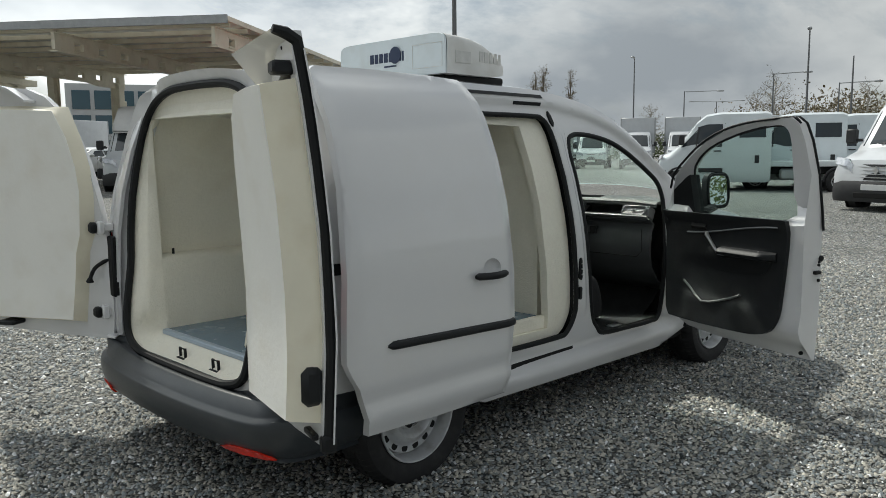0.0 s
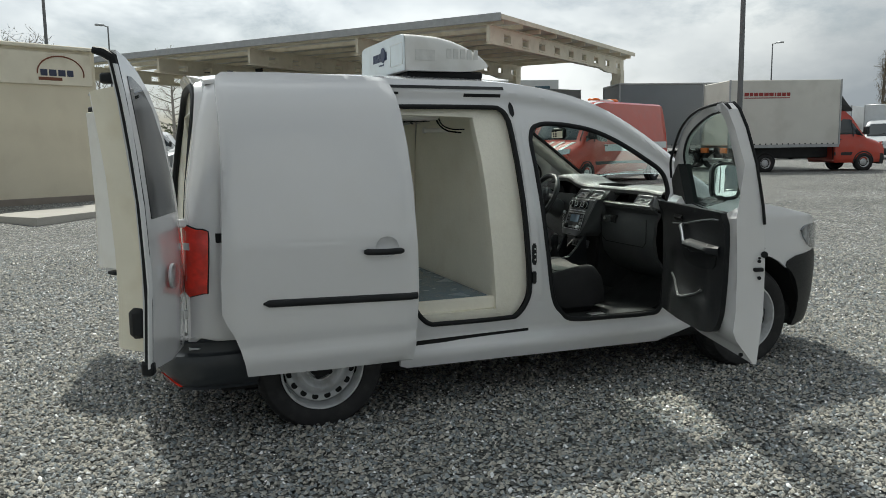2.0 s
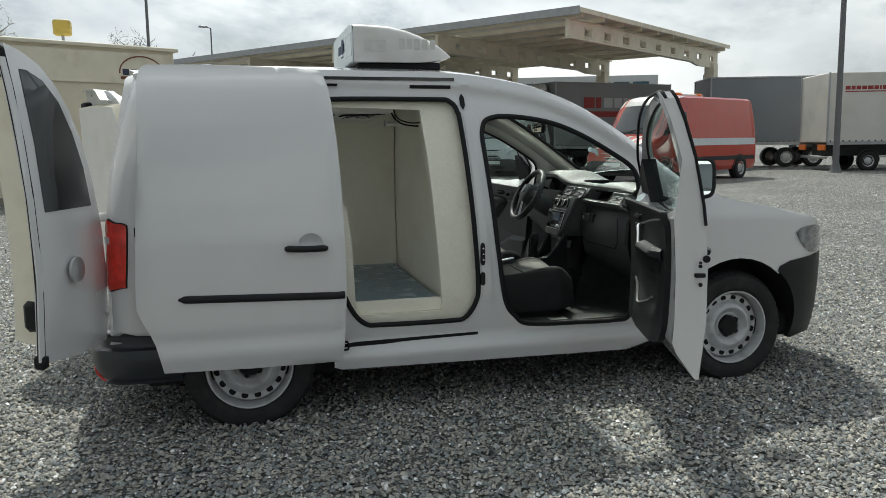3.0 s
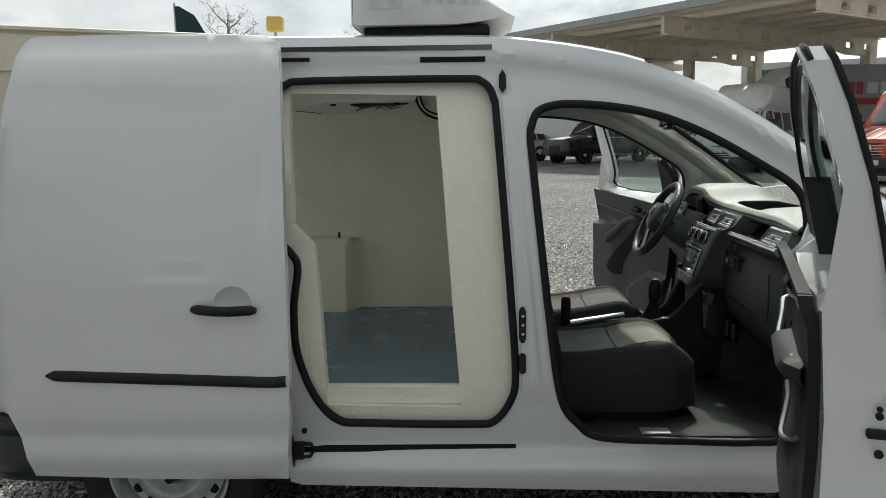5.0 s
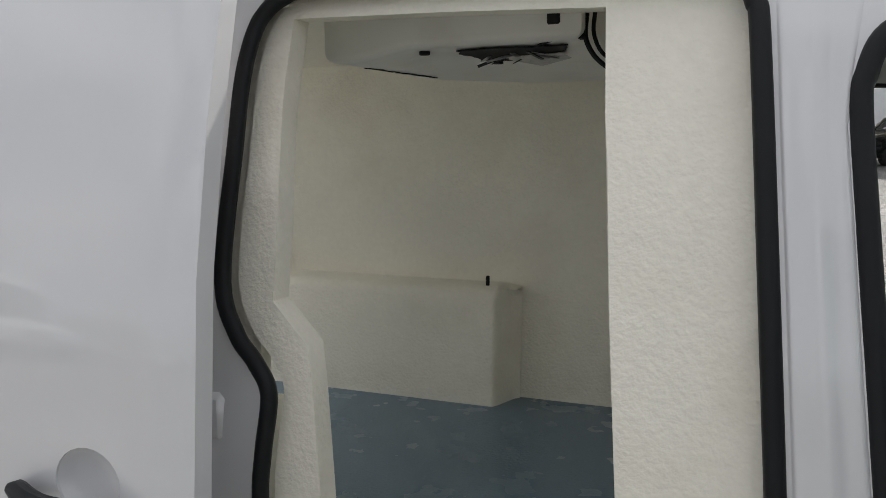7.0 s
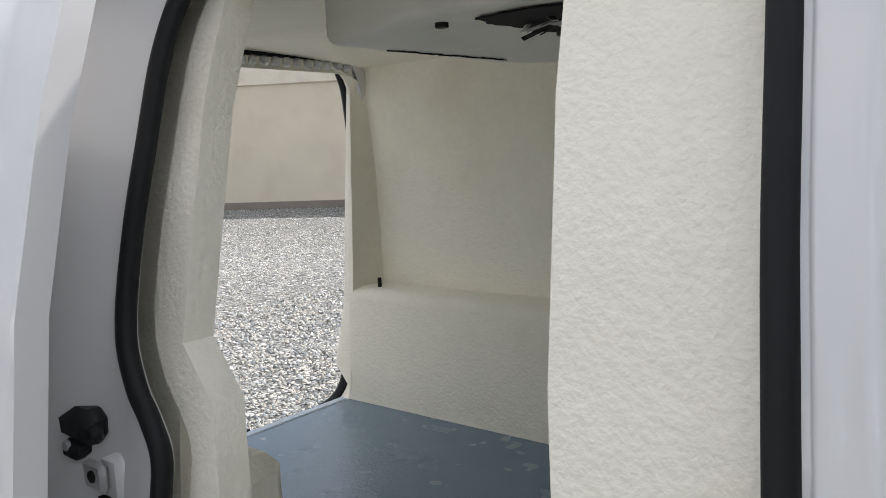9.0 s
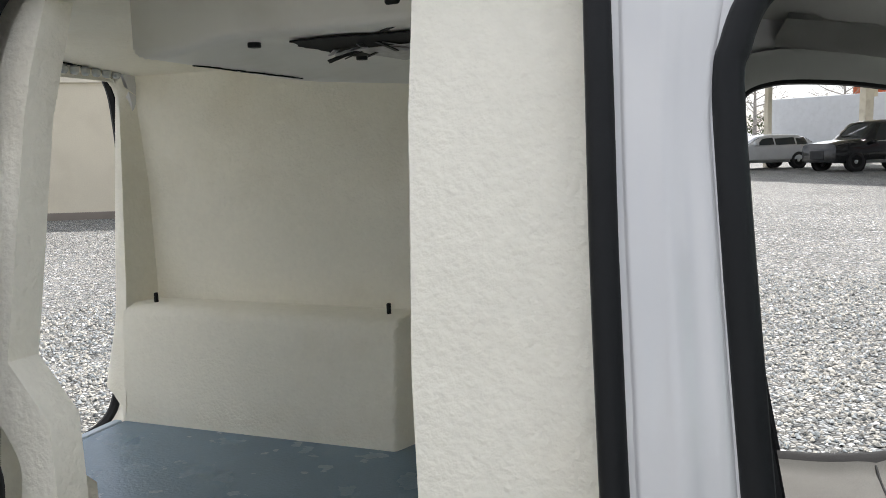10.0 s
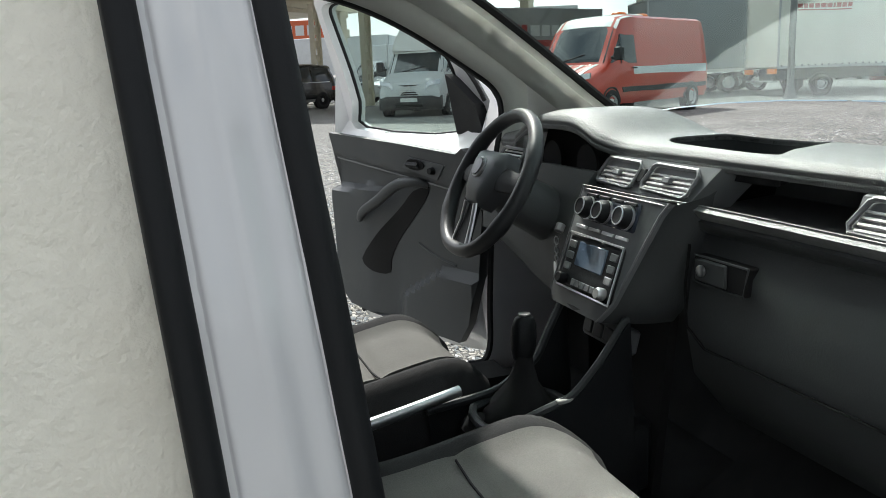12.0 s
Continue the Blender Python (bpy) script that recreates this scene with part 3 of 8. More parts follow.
BUMPER = mat("smooth_dark_bumper_plastic", (.034, .039, .044), .30, var=.10, var_scale=5, dirt=(.10, .10, .10), dirt_amount=.2, dirt_scale=8, bump=.06, bump_scale=300)
bumper = part("rear_bumper", rear_bumper(), BUMPER, van, "dark grey plastic rear bumper", angle=50)
for sgn in (-1, 1):
    part("reflector", slab(M(), list(np.linspace(0, 1, 9)), [0, .5, 1], lambda u, v, d, s=sgn: (li([(.40, -.833), (.64, -.805), (.765, -.768), (.835, -.715), (.875, -.63)], .535 + .255 * u) + .030 * (1 - v) + .010 * v - .006 + d, s * (.535 + .255 * u), .262 + .036 * v * (1 - .5 * abs(2 * u - 1) ** 3)), .012), REDLENS, bumper, "long red reflector")
    part("bumper_end_cover", slab(M(), [0, .5, 1], [0, .5, 1], lambda u, v, d, s=sgn: (-.62 - .11 * u + .02 * v, s * (.845 - .075 * u * u - .06 * v), .505 + .008 - .015 * u - d), .008), WHITE, van)

# underbody: dark floor pan, arches liners
part("underbody", box(-.55, 3.2, -.80, .80, .21, .36, .03), SHADE_BLACK, van)
for cx in (0, 2.68):
    for sgn in (-1, 1):
        me = M()
        grid(me, list(np.linspace(0, 180, 13)), [0, 1], lambda a, v, c=cx, s=sgn: (c + .40 * math.cos(radians(a)), s * (.60 + .265 * v), .31 + .40 * math.sin(radians(a))))
        grid(me, [-1, 1], [0, 1], lambda a, v, c=cx, s=sgn: (c + .40 * a, s * .60, .15 + .55 * v))
        part("wheel_arch_liner", me, SHADE_BLACK, van)


# wheels
def wheel(x, y, sgn):
    r = M()
    lathe(r, [(.200, -.05), (.206, .050), (.214, .062), (.211, .067), (.205, .066), (.201, .058), (.199, .034), (.197, .010), (.195, -.022), (.188, -.024), (.186, .000), (.182, .006), (.176, .005), (.158, .004), (.148, .009), (.134, .026), (.122, .036), (.110, .038), (.096, .030), (.084, .010), (.078, .006), (.074, .014), (.068, .015), (.064, .004), (.0001, .0)], 64)
    rim = part("wheel", r, RIM, van, "silver painted steel wheel with round vent holes")
    rim.matrix_basis = pose(x, y, .303 if x > 1 else .295) @ (Matrix.Identity(4) if sgn > 0 else pose(0, 0, 0, 0, 0, 180))
    t = M()
    tp = [(.205, .03), (.210, .050), (.222, .060), (.262, .074), (.298, .068), (.316, .047), (.324, .030), (.326, .006), (.319, .002), (.319, -.006), (.326, -.010), (.327, -.052), (.319, -.056), (.319, -.064), (.326, -.068), (.322, -.10), (.310, -.118), (.27, -.14), (.20, -.12)]

    def tread(i, k):
        r, h = tp[k]
        if 5 <= k <= 15 and (i + (0 if h > -.03 else 1)) % 3 == 0:
            r -= .006
        a = 2 * math.pi * i / 168
        return (r * math.cos(a), h, r * math.sin(a))

    grid(t, list(range(169)), list(range(len(tp))), tread)
    part("tyre", t, TYRE, rim, "worn black road tyre")
    for i in range(16):
        a = 2 * math.pi * (i + .5) / 16
        h = M()
        lathe(h, [(.0001, .0), (.0175, .0), (.0175, .0085), (.0001, .009)], 14, pose(.164 * math.cos(a), -.003, .164 * math.sin(a)))
        part("vent_hole", h, SHADE_BLACK, rim, smooth=False)
    c = M()
    lathe(c, [(.060, .002), (.058, .020), (.048, .030), (.0001, .032)], 20)
    for i in range(5):
        a = 2 * math.pi * i / 5
        lathe(c, [(.014, .004), (.014, .026), (.0001, .03)], 10, pose(.055 * math.cos(a), 0, .055 * math.sin(a)))
    part("hub_cap", c, BLACK, rim, angle=25)
    return rim


for wx in (-.04, 2.681):
    wheel(wx, -.80, -1)
    wheel(wx, .80, 1)


# rear frame: the painted surround of the tail opening
REAR_IN = [(-.28, .478), (-.44, .488), (-.535, .525), (-.578, .61), (-.60, .80), (-.603, 1.02), (-.588, 1.27), (-.555, 1.45), (-.51, 1.585), (-.43, 1.672), (-.30, 1.722), (-.14, 1.736)]
REAR_IN = REAR_IN + [(-y, z) for y, z in REAR_IN[::-1]]


def rear_out():
    o = [(-.70, .455), (-.775, .47)] + [(-(side_w(-.5, z) - .10), z) for z in (.55, .75, .95, 1.1, 1.3, 1.5, 1.6)] + [(-.56, 1.70), (-.45, 1.755), (-.25, 1.79), (0, 1.80)]
    return o + [(-y, z) for y, z in o[-2::-1]]


def rear_fn(y, z, d):
    w = side_w(-.5, z) - .06
    e = max(sm(.88 * w, .99 * w, abs(y)), sm(1.745, 1.79, z))
    return (rear_o(y, z) + .055 * (1 - e) - .045 * sm(.95, .55, z) * sm(.72, .60, abs(y)) * (1 - e) + d + .02 * sm(.62, .74, abs(y)) * (1 - e), y, z)


ro = loop2([(y * 1.05, z) for y, z in rear_out()], 4)
part("rear_frame", cut_sheet([(y, z) for y, z in ro] + [], [loop2(REAR_IN, 3)], rear_fn, .08, .05), JAMB, van)
tb = M()
tube(tb, [(rear_fn(y, z, -.012)) for y, z in loop2(REAR_IN, 5)], .019, True, 8)
part("rear_seal", tb, BLACK, van, "black rubber seal round the rear opening")
for sgn in (-1, 1):
    TL = [(-.74, 1.03), (-.62, 1.032), (-.575, 1.025), (-.568, .99), (-.583, .76), (-.60, .733), (-.74, .735)]
    if sgn > 0:
        TL = [(max(u, -.69), z) for u, z in TL]
    lamp = part("tail_light", cut_sheet(loop2(TL, 2), [], lambda u, z, d, s=sgn: side_fn(s, False)(u, z, d - .012), .04, .022), REDLENS, van, "tall red tail light")
    part("lamp_window", cut_sheet([(-.70, .935), (-.655, .935), (-.655, .968), (-.70, .968)], [], lambda u, z, d, s=sgn: side_fn(s, False)(u, z, d - .015), .04, .004), CLEARLENS, lamp)
    tl = M()
    tube(tl, [side_fn(sgn, False)(u, z, -.004) for u, z in loop2(TL, 2)], .006, True, 6)
    part("lamp_gasket", tl, BLACK, lamp)
    if sgn > 0:
        part("lamp_back", box(-.690, -.655, .735, .850, .70, 1.015, .008), BLACK, lamp)
    part("lamp_housing", cut_sheet(loop2([(u - .012 * (u < -.7), z) for u, z in TL], 2), [], lambda u, z, d, s=sgn: side_fn(s, False)(u, z, d + .012), .04, .05), BLACK, lamp, "black lamp housing")


# ---- sliding door, run back along the side ----
def slide_fn(u, z, d):
    flare = .012 * math.exp(-((z - .40) / .05) ** 2) - .006 * math.exp(-((z - .47) / .03) ** 2)
    e = li([(.318, .408), (.5, .425), (.68, .434), (.9, .434), (1.2, .427), (1.4, .418), (1.58, .405), (1.66, .395), (1.737, .376)], z)
    return (u, -(side_w(.3, z) + .13 + flare - d - .02 * sm(-.44, -.54, u) ** 2 - .016 * sm(e - .075, e - .008, u) ** 2), z)


SLIDE = [(.376, 1.737), (.395, 1.66), (.405, 1.58), (.418, 1.40), (.427, 1.20), (.434, .90), (.434, .68), (.425, .50), (.408, .318), (.0, .322), (-.428, .332), (-.440, .40), (-.458, .47), (-.482, .535),
         (-.512, .59), (-.533, .64), (-.53, .80), (-.52, .95), (-.50, 1.30), (-.494, 1.55), (-.494, 1.70), (-.482, 1.755), (-.455, 1.772), (-.20, 1.775), (.15, 1.768), (.335, 1.758)]
CUP = [(.268 + .058 * math.cos(a), .917 + .050 * math.sin(a)) for a in np.linspace(0, 2 * math.pi, 24, endpoint=False)]
slide_door = part("sliding_door", cut_sheet(SLIDE, [CUP], slide_fn, .026, .035), WHITE, van, "white sliding side door pushed back to its stop")
hm = M()
grid(hm, list(np.linspace(0, 1, 7)), list(np.linspace(0, 2 * math.pi, 25)), lambda r, a: slide_fn(.268 + .060 * r * math.cos(a), .917 + .052 * r * math.sin(a), .001 + .026 * math.sqrt(max(0.0, 1 - r * r))))
part("handle_cup", hm, WHITE, slide_door)
hm = M()
tube(hm, [slide_fn(u, .899 - .004 * t, -.012 - .03 * math.sin(math.pi * min(max(t, .08), .92))) for t, u in [(k / 12, .143 + .204 * k / 12) for k in range(13)]], [.008] + [.0145] * 11 + [.008], False, 10, 1.1)
part("handle", hm, PLASTIC, slide_door, "black pull handle")
st = M()
slab(st, list(np.linspace(-.347, .424, 30)), [-1, -.7, -.3, .3, .7, 1], lambda u, v, d: slide_fn(u, .682 - (u + .347) * .031 + v * (.0185 * (sm(-.349, -.315, u) * .8 + .2)) * (1 - .0 * u), -.016 * (1 - v ** 4) * (.4 + .6 * sm(-.347, -.31, u)) - .001 + d), .004)
part("rubbing_strip", st, PLASTIC, slide_door, "dark grey rubbing strip")

# rails, latches and seals on the near side
near = side_fn(-1)


def on_side(pts, d=0.0):
    return [near(x, z, d) for x, z in pts]


# folded skin of the pillar between the two openings: a flange, a flat, a rolled ridge and a hollow beside the door seal
PILLAR_A = [(.52, 1.160), (.64, 1.166), (.90, 1.152), (1.20, 1.131), (1.50, 1.109), (1.58, 1.100)]
PILLAR_B = [(.52, 1.300), (.60, 1.280), (.78, 1.256), (1.10, 1.222), (1.39, 1.196), (1.45, 1.200), (1.58, 1.215)]
PILLAR_P = [(0, .000), (.06, .001), (.10, .006), (.14, .0075), (.38, .009), (.50, .0125), (.60, .0105), (.70, .0065), (.84, .005), (.92, .005), (.97, .003), (1, .000)]
PILLAR_U = [0, .03, .06, .08, .10, .12, .14, .26, .38, .44, .50, .55, .60, .65, .70, .77, .84, .92, .97, 1]


def pillar_fn(u, z):
    a, b = li(PILLAR_A, z), li(PILLAR_B, z)
    fade = sm(.52, .60, z) * (1 - sm(1.50, 1.58, z))
    return near(a + (b - a) * u, z, .001 - (li(PILLAR_P, u)) * fade)


part("pillar_skin", grid(M(), PILLAR_U, list(np.linspace(.52, 1.58, 34)), pillar_fn), WHITE, van, "folded white pillar between the doors", angle=80)
se = M()
tube(se, on_side(slide_loop, .002), .0132, True, 10)
part("door_seal", se, BLACK, van, "black rubber door seal")
se = M()
tube(se, on_side(door_loop, .004), .0138, True, 10)
part("door_seal", se, BLACK, van, "black rubber door seal")
def opening_trim(sgn):
    """Grey lining on the inside of the body round the top and front of a cab door opening."""
    k0 = min(range(len(door_loop)), key=lambda i: abs(door_loop[i][0] - 1.228) + abs(door_loop[i][1] - 1.40))
    k1 = min(range(len(door_loop)), key=lambda i: abs(door_loop[i][0] - 2.088) + abs(door_loop[i][1] - 1.0))
    run = door_loop[k0:k1 + 1] if k0 < k1 else door_loop[k0:] + door_loop[:k1 + 1]
    c = (1.62, 1.02)
    me = M()

    def f(i, k):
        x, z = run[i]
        dx, dz = x - c[0], z - c[1]
        ln = math.hypot(dx, dz)
        o = [-.004, .0, .03, .075][k]
        x2, z2 = x + dx / ln * o, z + dz / ln * o
        return side_fn(sgn)(x2, min(z2, edge_z(x2) - .015), [.012, .030, .038, .050][k])
    grid(me, list(range(len(run))), [0, 1, 2, 3], f)
    part("opening_lining", me, HEADLINE, van, "grey lining of the door opening", angle=80)


opening_trim(1)
se = M()
tube(se, [side_fn(1)(x, z, .004) for x, z in door_loop], .0138, True, 8)
part("door_seal", se, BLACK, van, "black rubber door seal")


def rail(x0, x1, z0, z1, h, material, name, d=-.002):
    me = M()
    slab(me, list(np.linspace(x0, x1, 14)), [-1, 1], lambda u, v, t: near(u, z0 + (z1 - z0) * (u - x0) / (x1 - x0) + v * h, d + t), .012)
    return part(name, me, material, van)


rail(-.45, 1.085, 1.728, 1.719, .0085, BLACK, "drip_rail_strip", -.004)
rail(-.45, 1.065, 1.684, 1.677, .011, RIM, "upper_guide_rail", .001)
# black strip painted in for the shade inside the upper guide rail
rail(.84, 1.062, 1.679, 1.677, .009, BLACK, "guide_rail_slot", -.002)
rail(.36, .46, 1.688, 1.687, .006, BLACK, "guide_roller_arm", -.010)
rail(.385, 1.155, .357, .366, .011, SHADE_BLACK, "lower_guide_rail", -.001)
rail(.395, .428, .358, .358, .026, PLASTIC, "lower_roller_arm", -.014)
lp = M()
tube(lp, [near(x, z, -.012) for x, z in ((.42, .378), (.452, .377), (.458, .362), (.468, .361), (.458, .352), (.452, .340), (.42, .338))], .006, False, 6)
part("roller_bracket", lp, BLACK, van)
rail(-.44, -.535, .985, .99, .022, BLACK, "centre_guide_rail", -.010)
dm = M()
dm.add([near(1.119 + a, 1.60 + b, -t) for t in (.0, .012) for a, b in ((-.012, -.02), (0, -.04), (.012, -.02), (.012, .02), (0, .042), (-.012, .02))], [(0, 1, 2, 3, 4, 5), (6, 7, 8, 9, 10, 11)] + [(i, (i + 1) % 6, 6 + (i + 1) % 6, 6 + i) for i in range(6)])
part("rubber_buffer", dm, BLACK, van, "black diamond rubber buffer")
for zc, hh in ((.80, .06), (.668, .035)):
    lm = M()
    slab(lm, [1.165, 1.172, 1.182, 1.188], [-1, -.8, .8, 1], lambda u, v, d, z=zc, h=hh: near(u, z + v * h * (1 if 1.17 < u < 1.185 else .75), -.014 + d), .014)
    part("latch_plate", lm, PLASTIC, van, "black door latch plate on the pillar")
for x, z in ((1.178, .83), (1.178, .80), (1.178, .77)):
    part("latch_screw", disc(M(), (x, near(x, z, -.016)[1] - .003, z), .005, .004, "y", 8), CHROME, van)
disc(pm := M(), (.43, near(.43, .425, 0)[1] - .008, .425), .010, .01, "y", 10)
part("rubber_plug", pm, BLACK, van)
# striker pocket on the rear jamb
pk = part("striker_pocket", box(.195, .352, -.836, -.815, .915, .995, .012), JAMB, van)
st = part("rubber_stop", box(.236, .325, -.862, -.818, 1.005, 1.052, .014), PLASTIC, van)
part("stop_arm", box(.300, .338, -.856, -.84, 1.012, 1.034, .006), PLASTIC, st)
part("stop_foot", box(.268, .30, -.866, -.83, .985, 1.012, .008), PLASTIC, st)
part("stop_screw", disc(M(), (.285, -.868, 1.006), .007, .006, "y", 12), RIM, st)
br = part("striker_bracket", box(.208, .334, -.850, -.838, .945, .985, .008), RIM, van, "white striker bracket")
for x in (.232, .312):
    part("bracket_hole", disc(M(), (x, -.853, .966), .008, .004, "y", 12), SHADE_BLACK, br)
# black bar standing in for the shade below the bracket
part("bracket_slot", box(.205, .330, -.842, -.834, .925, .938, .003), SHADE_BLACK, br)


# ---- front doors ----
DOOR = [(1.155, .345), (1.163, .60), (1.165, .82), (1.155, 1.05), (1.148, 1.30), (1.155, 1.47), (1.168, 1.555), (1.20, 1.585), (1.32, 1.583), (1.50, 1.568), (1.66, 1.535), (1.82, 1.472), (1.98, 1.372), (2.09, 1.285),
        (2.14, 1.20), (2.14, 1.0), (2.12, .60), (2.10, .43), (2.03, .365), (1.80, .345)]
DWIN = [(1.285, 1.06), (1.268, 1.20), (1.25, 1.36), (1.236, 1.485), (1.252, 1.535), (1.30, 1.550), (1.42, 1.542), (1.61, 1.505), (1.80, 1.440), (1.92, 1.355), (1.96, 1.27), (1.97, 1.06)]
DTRIM = [(1.236, 1.05), (1.245, .92), (1.265, .745), (1.278, .60), (1.295, .53), (1.335, .475), (1.41, .447), (1.58, .437), (2.00, .435), (2.08, .455), (2.105, .55), (2.115, .80), (2.10, 1.05), (2.07, 1.07), (1.7, 1.07), (1.30, 1.07), (1.25, 1.068)]
HINGE = (2.16, .87)


def passenger_trim(ob, fn, trim_mat):
    """A trim panel with a bulged, layered face."""

    def trim(u, z, d):
        b = .030 + .018 * math.exp(-((z - .86) / .05) ** 2) * sm(1.28, 1.40, u) * (1 - sm(1.66, 1.80, u)) + .014 * sm(1.02, 1.045, z)
        b += .022 * sm(.62, .57, z) * sm(1.36, 1.5, u) * (1 - sm(1.90, 2.0, u))
        b -= .010 * sm(.83, .78, z) * sm(1.40, 1.50, u) * (1 - sm(1.92, 2.02, u))
        return fn(u, z, .130 + b - d)

    part("trim_panel", cut_sheet(loop2(DTRIM, 2), [], trim, .03, .03), trim_mat, ob, "dark plastic door trim")
    bar = M()
    tube(bar, [trim(u, 1.03 - .075 * sm(1.27, 1.95, u), -.004) for u in np.linspace(1.29, 1.93, 12)], .005, False, 6)
    part("trim_ridge", bar, SILK0, ob)
    arm = M()
    slab(arm, list(np.linspace(1.30, 1.66, 9)), [-1, -.6, 0, .6, 1], lambda u, v, d: trim(u, .872 + .026 * v, -.040 * (1 - v * v) ** .5 * sm(1.28, 1.34, u) - .004 + d), .004)
    part("armrest", arm, trim_mat, ob)
    pull = M()
    tube(pull, [trim(u, z, -dd) for u, z, dd in ((1.775, .965, .004), (1.765, .955, .022), (1.735, .925, .026), (1.69, .885, .026), (1.66, .858, .022), (1.635, .856, .014), (1.51, .880, .010), (1.40, .888, .010), (1.32, .888, .004))], [.009, .012, .009, .009, .009, .008, .008, .008, .006], False, 8)
    part("pull_handle", pull, CHROME, ob, "silver-edged pull handle")
    pk = M()
    tube(pk, [trim(u, z, -.006) for u, z in ((1.96, .665), (1.92, .635), (1.86, .595), (1.80, .565), (1.74, .57), (1.68, .585), (1.60, .61), (1.54, .638))], .007, False, 6)
    part("map_pocket_edge", pk, GREYTRIM, ob)
    rec = [(1.74, .90), (1.70, .86), (1.655, .83), (1.50, .845), (1.34, .86), (1.34, .815), (1.40, .77), (1.62, .75), (1.78, .77), (1.80, .84)]
    # flat black patch on the trim, painted in for the shade of the grip
    part("grip_recess", cut_sheet(loop2(rec, 2), [], lambda u, z, d: trim(u, z, d - .004), .03, .008), BLACK, ob, "flat black patch for the shaded grip")
    lv = M()
    slab(lv, [1.78, 1.80, 1.87, 1.89], [-1, 0, 1], lambda u, v, d: trim(u, .995 + v * .016, -.012 * (1 - v * v) - .004 + d), .006)
    part("inner_door_handle", lv, SHADE_BLACK, ob)


def driver_trim(ob, fn, trim_mat):
    """Upper band, armrest shelf, sweeping pull handle over a grip whose shade is painted black, and a raised map
    pocket.
    """

    def um(u):
        return 2.16 - 1.25 * (2.16 - u)

    def bulge(u, z):
        upper = sm(-.012, .012, z - (1.005 - .075 * (u - 1.39) / .66))
        shelf = sm(.012, -.012, z - li([(1.36, .882), (1.59, .905), (1.72, .885), (1.80, .86), (2.1, .80)], u)) * (1 - sm(1.58, 1.74, u))
        pocket = sm(.014, -.014, z - li([(1.70, .50), (1.80, .556), (1.975, .655), (2.15, .65)], u)) * sm(1.72, 1.80, u)
        return .020 + .022 * upper + .034 * shelf + .030 * pocket

    def trim(u, z, d):
        return fn(um(u), z, .130 + bulge(u, z) - d)

    out = [(1.384, 1.092), (1.386, .895), (1.356, .878), (1.366, .745), (1.378, .55), (1.41, .49), (1.467, .452), (1.60, .44), (2.08, .435), (2.12, .50), (2.15, .65), (2.16, .86), (2.155, 1.05), (2.125, 1.062), (2.09, 1.043), (1.846, 1.062), (1.47, 1.086)]
    part("trim_panel", cut_sheet(out, [], trim, .016, .03), trim_mat, ob, "dark grey layered plastic door trim", angle=30)
    hp = cut_sheet([(1.812, .987), (1.852, 1.024), (2.033, 1.005), (1.988, .955)], [], lambda u, z, d: trim(u, z, d - .004), .03, .006)
    panel = part("handle_panel", hp, mat("graphite_door_panel", (.075, .08, .085), .40, var=.05), ob)
    part("handle_cup", cut_sheet(loop2([(1.842, 1.004), (1.872, 1.018), (1.925, 1.012), (1.935, .995), (1.905, .982), (1.858, .986)], 2), [], lambda u, z, d: trim(u, z, d - .009), .03, .004), SHADE_BLACK, panel)
    lv = M()
    slab(lv, [1.855, 1.875, 1.90, 1.915], [-1, 0, 1], lambda u, v, d: trim(u, 1.000 + .009 * v, -.018 - .006 * (1 - v * v) + d), .005)
    part("inner_door_handle", lv, TRIM, panel)
    sw_ = M()
    tube(sw_, [trim(1.975, .985, -.004), trim(1.975, .985, -.022)], [.013, .010], False, 10)
    part("mirror_switch", sw_, BLACK, panel)
    line = M()
    tube(line, [trim(u, 1.000 - .075 * (u - 1.39) / .66, -.001) for u in np.linspace(1.395, 2.04, 18)], .004, False, 6)
    part("trim_ridge", line, SILK0, ob)
    grip = [(1.915, .925), (1.885, .872), (1.80, .79), (1.725, .715), (1.69, .645), (1.685, .60), (1.64, .592), (1.58, .605), (1.545, .635), (1.60, .70), (1.66, .765), (1.73, .825), (1.775, .86), (1.83, .905)]
    # no real hollow here: a black sheet imitates the shaded grip
    part("grip_recess", cut_sheet(loop2(grip, 2), [], lambda u, z, d: trim(u, z, d - .003), .03, .004), SHADE_BLACK, ob, "flat black shape for the shaded grip recess")
    pull = M()
    pts = smooth_loop([(1.555, .785, .010), (1.62, .825, .040), (1.70, .868, .055), (1.775, .912, .060), (1.835, .938, .052), (1.885, .943, .034), (1.918, .930, .008)], 4, False)
    tube(pull, [trim(p.x, p.y, -p.z) for p in pts], [.008 + .012 * math.sin(math.pi * min(1, (i + 3) / (len(pts) + 4))) for i in range(len(pts))], False, 10)
    part("pull_handle", pull, trim_mat, ob)
    cr = M()
    tube(cr, [trim(u, z, -.001) for u, z in ((1.84, .725), (1.90, .702), (1.96, .686), (2.03, .676))], .004, False, 6)
    part("trim_crease", cr, trim_mat, ob)


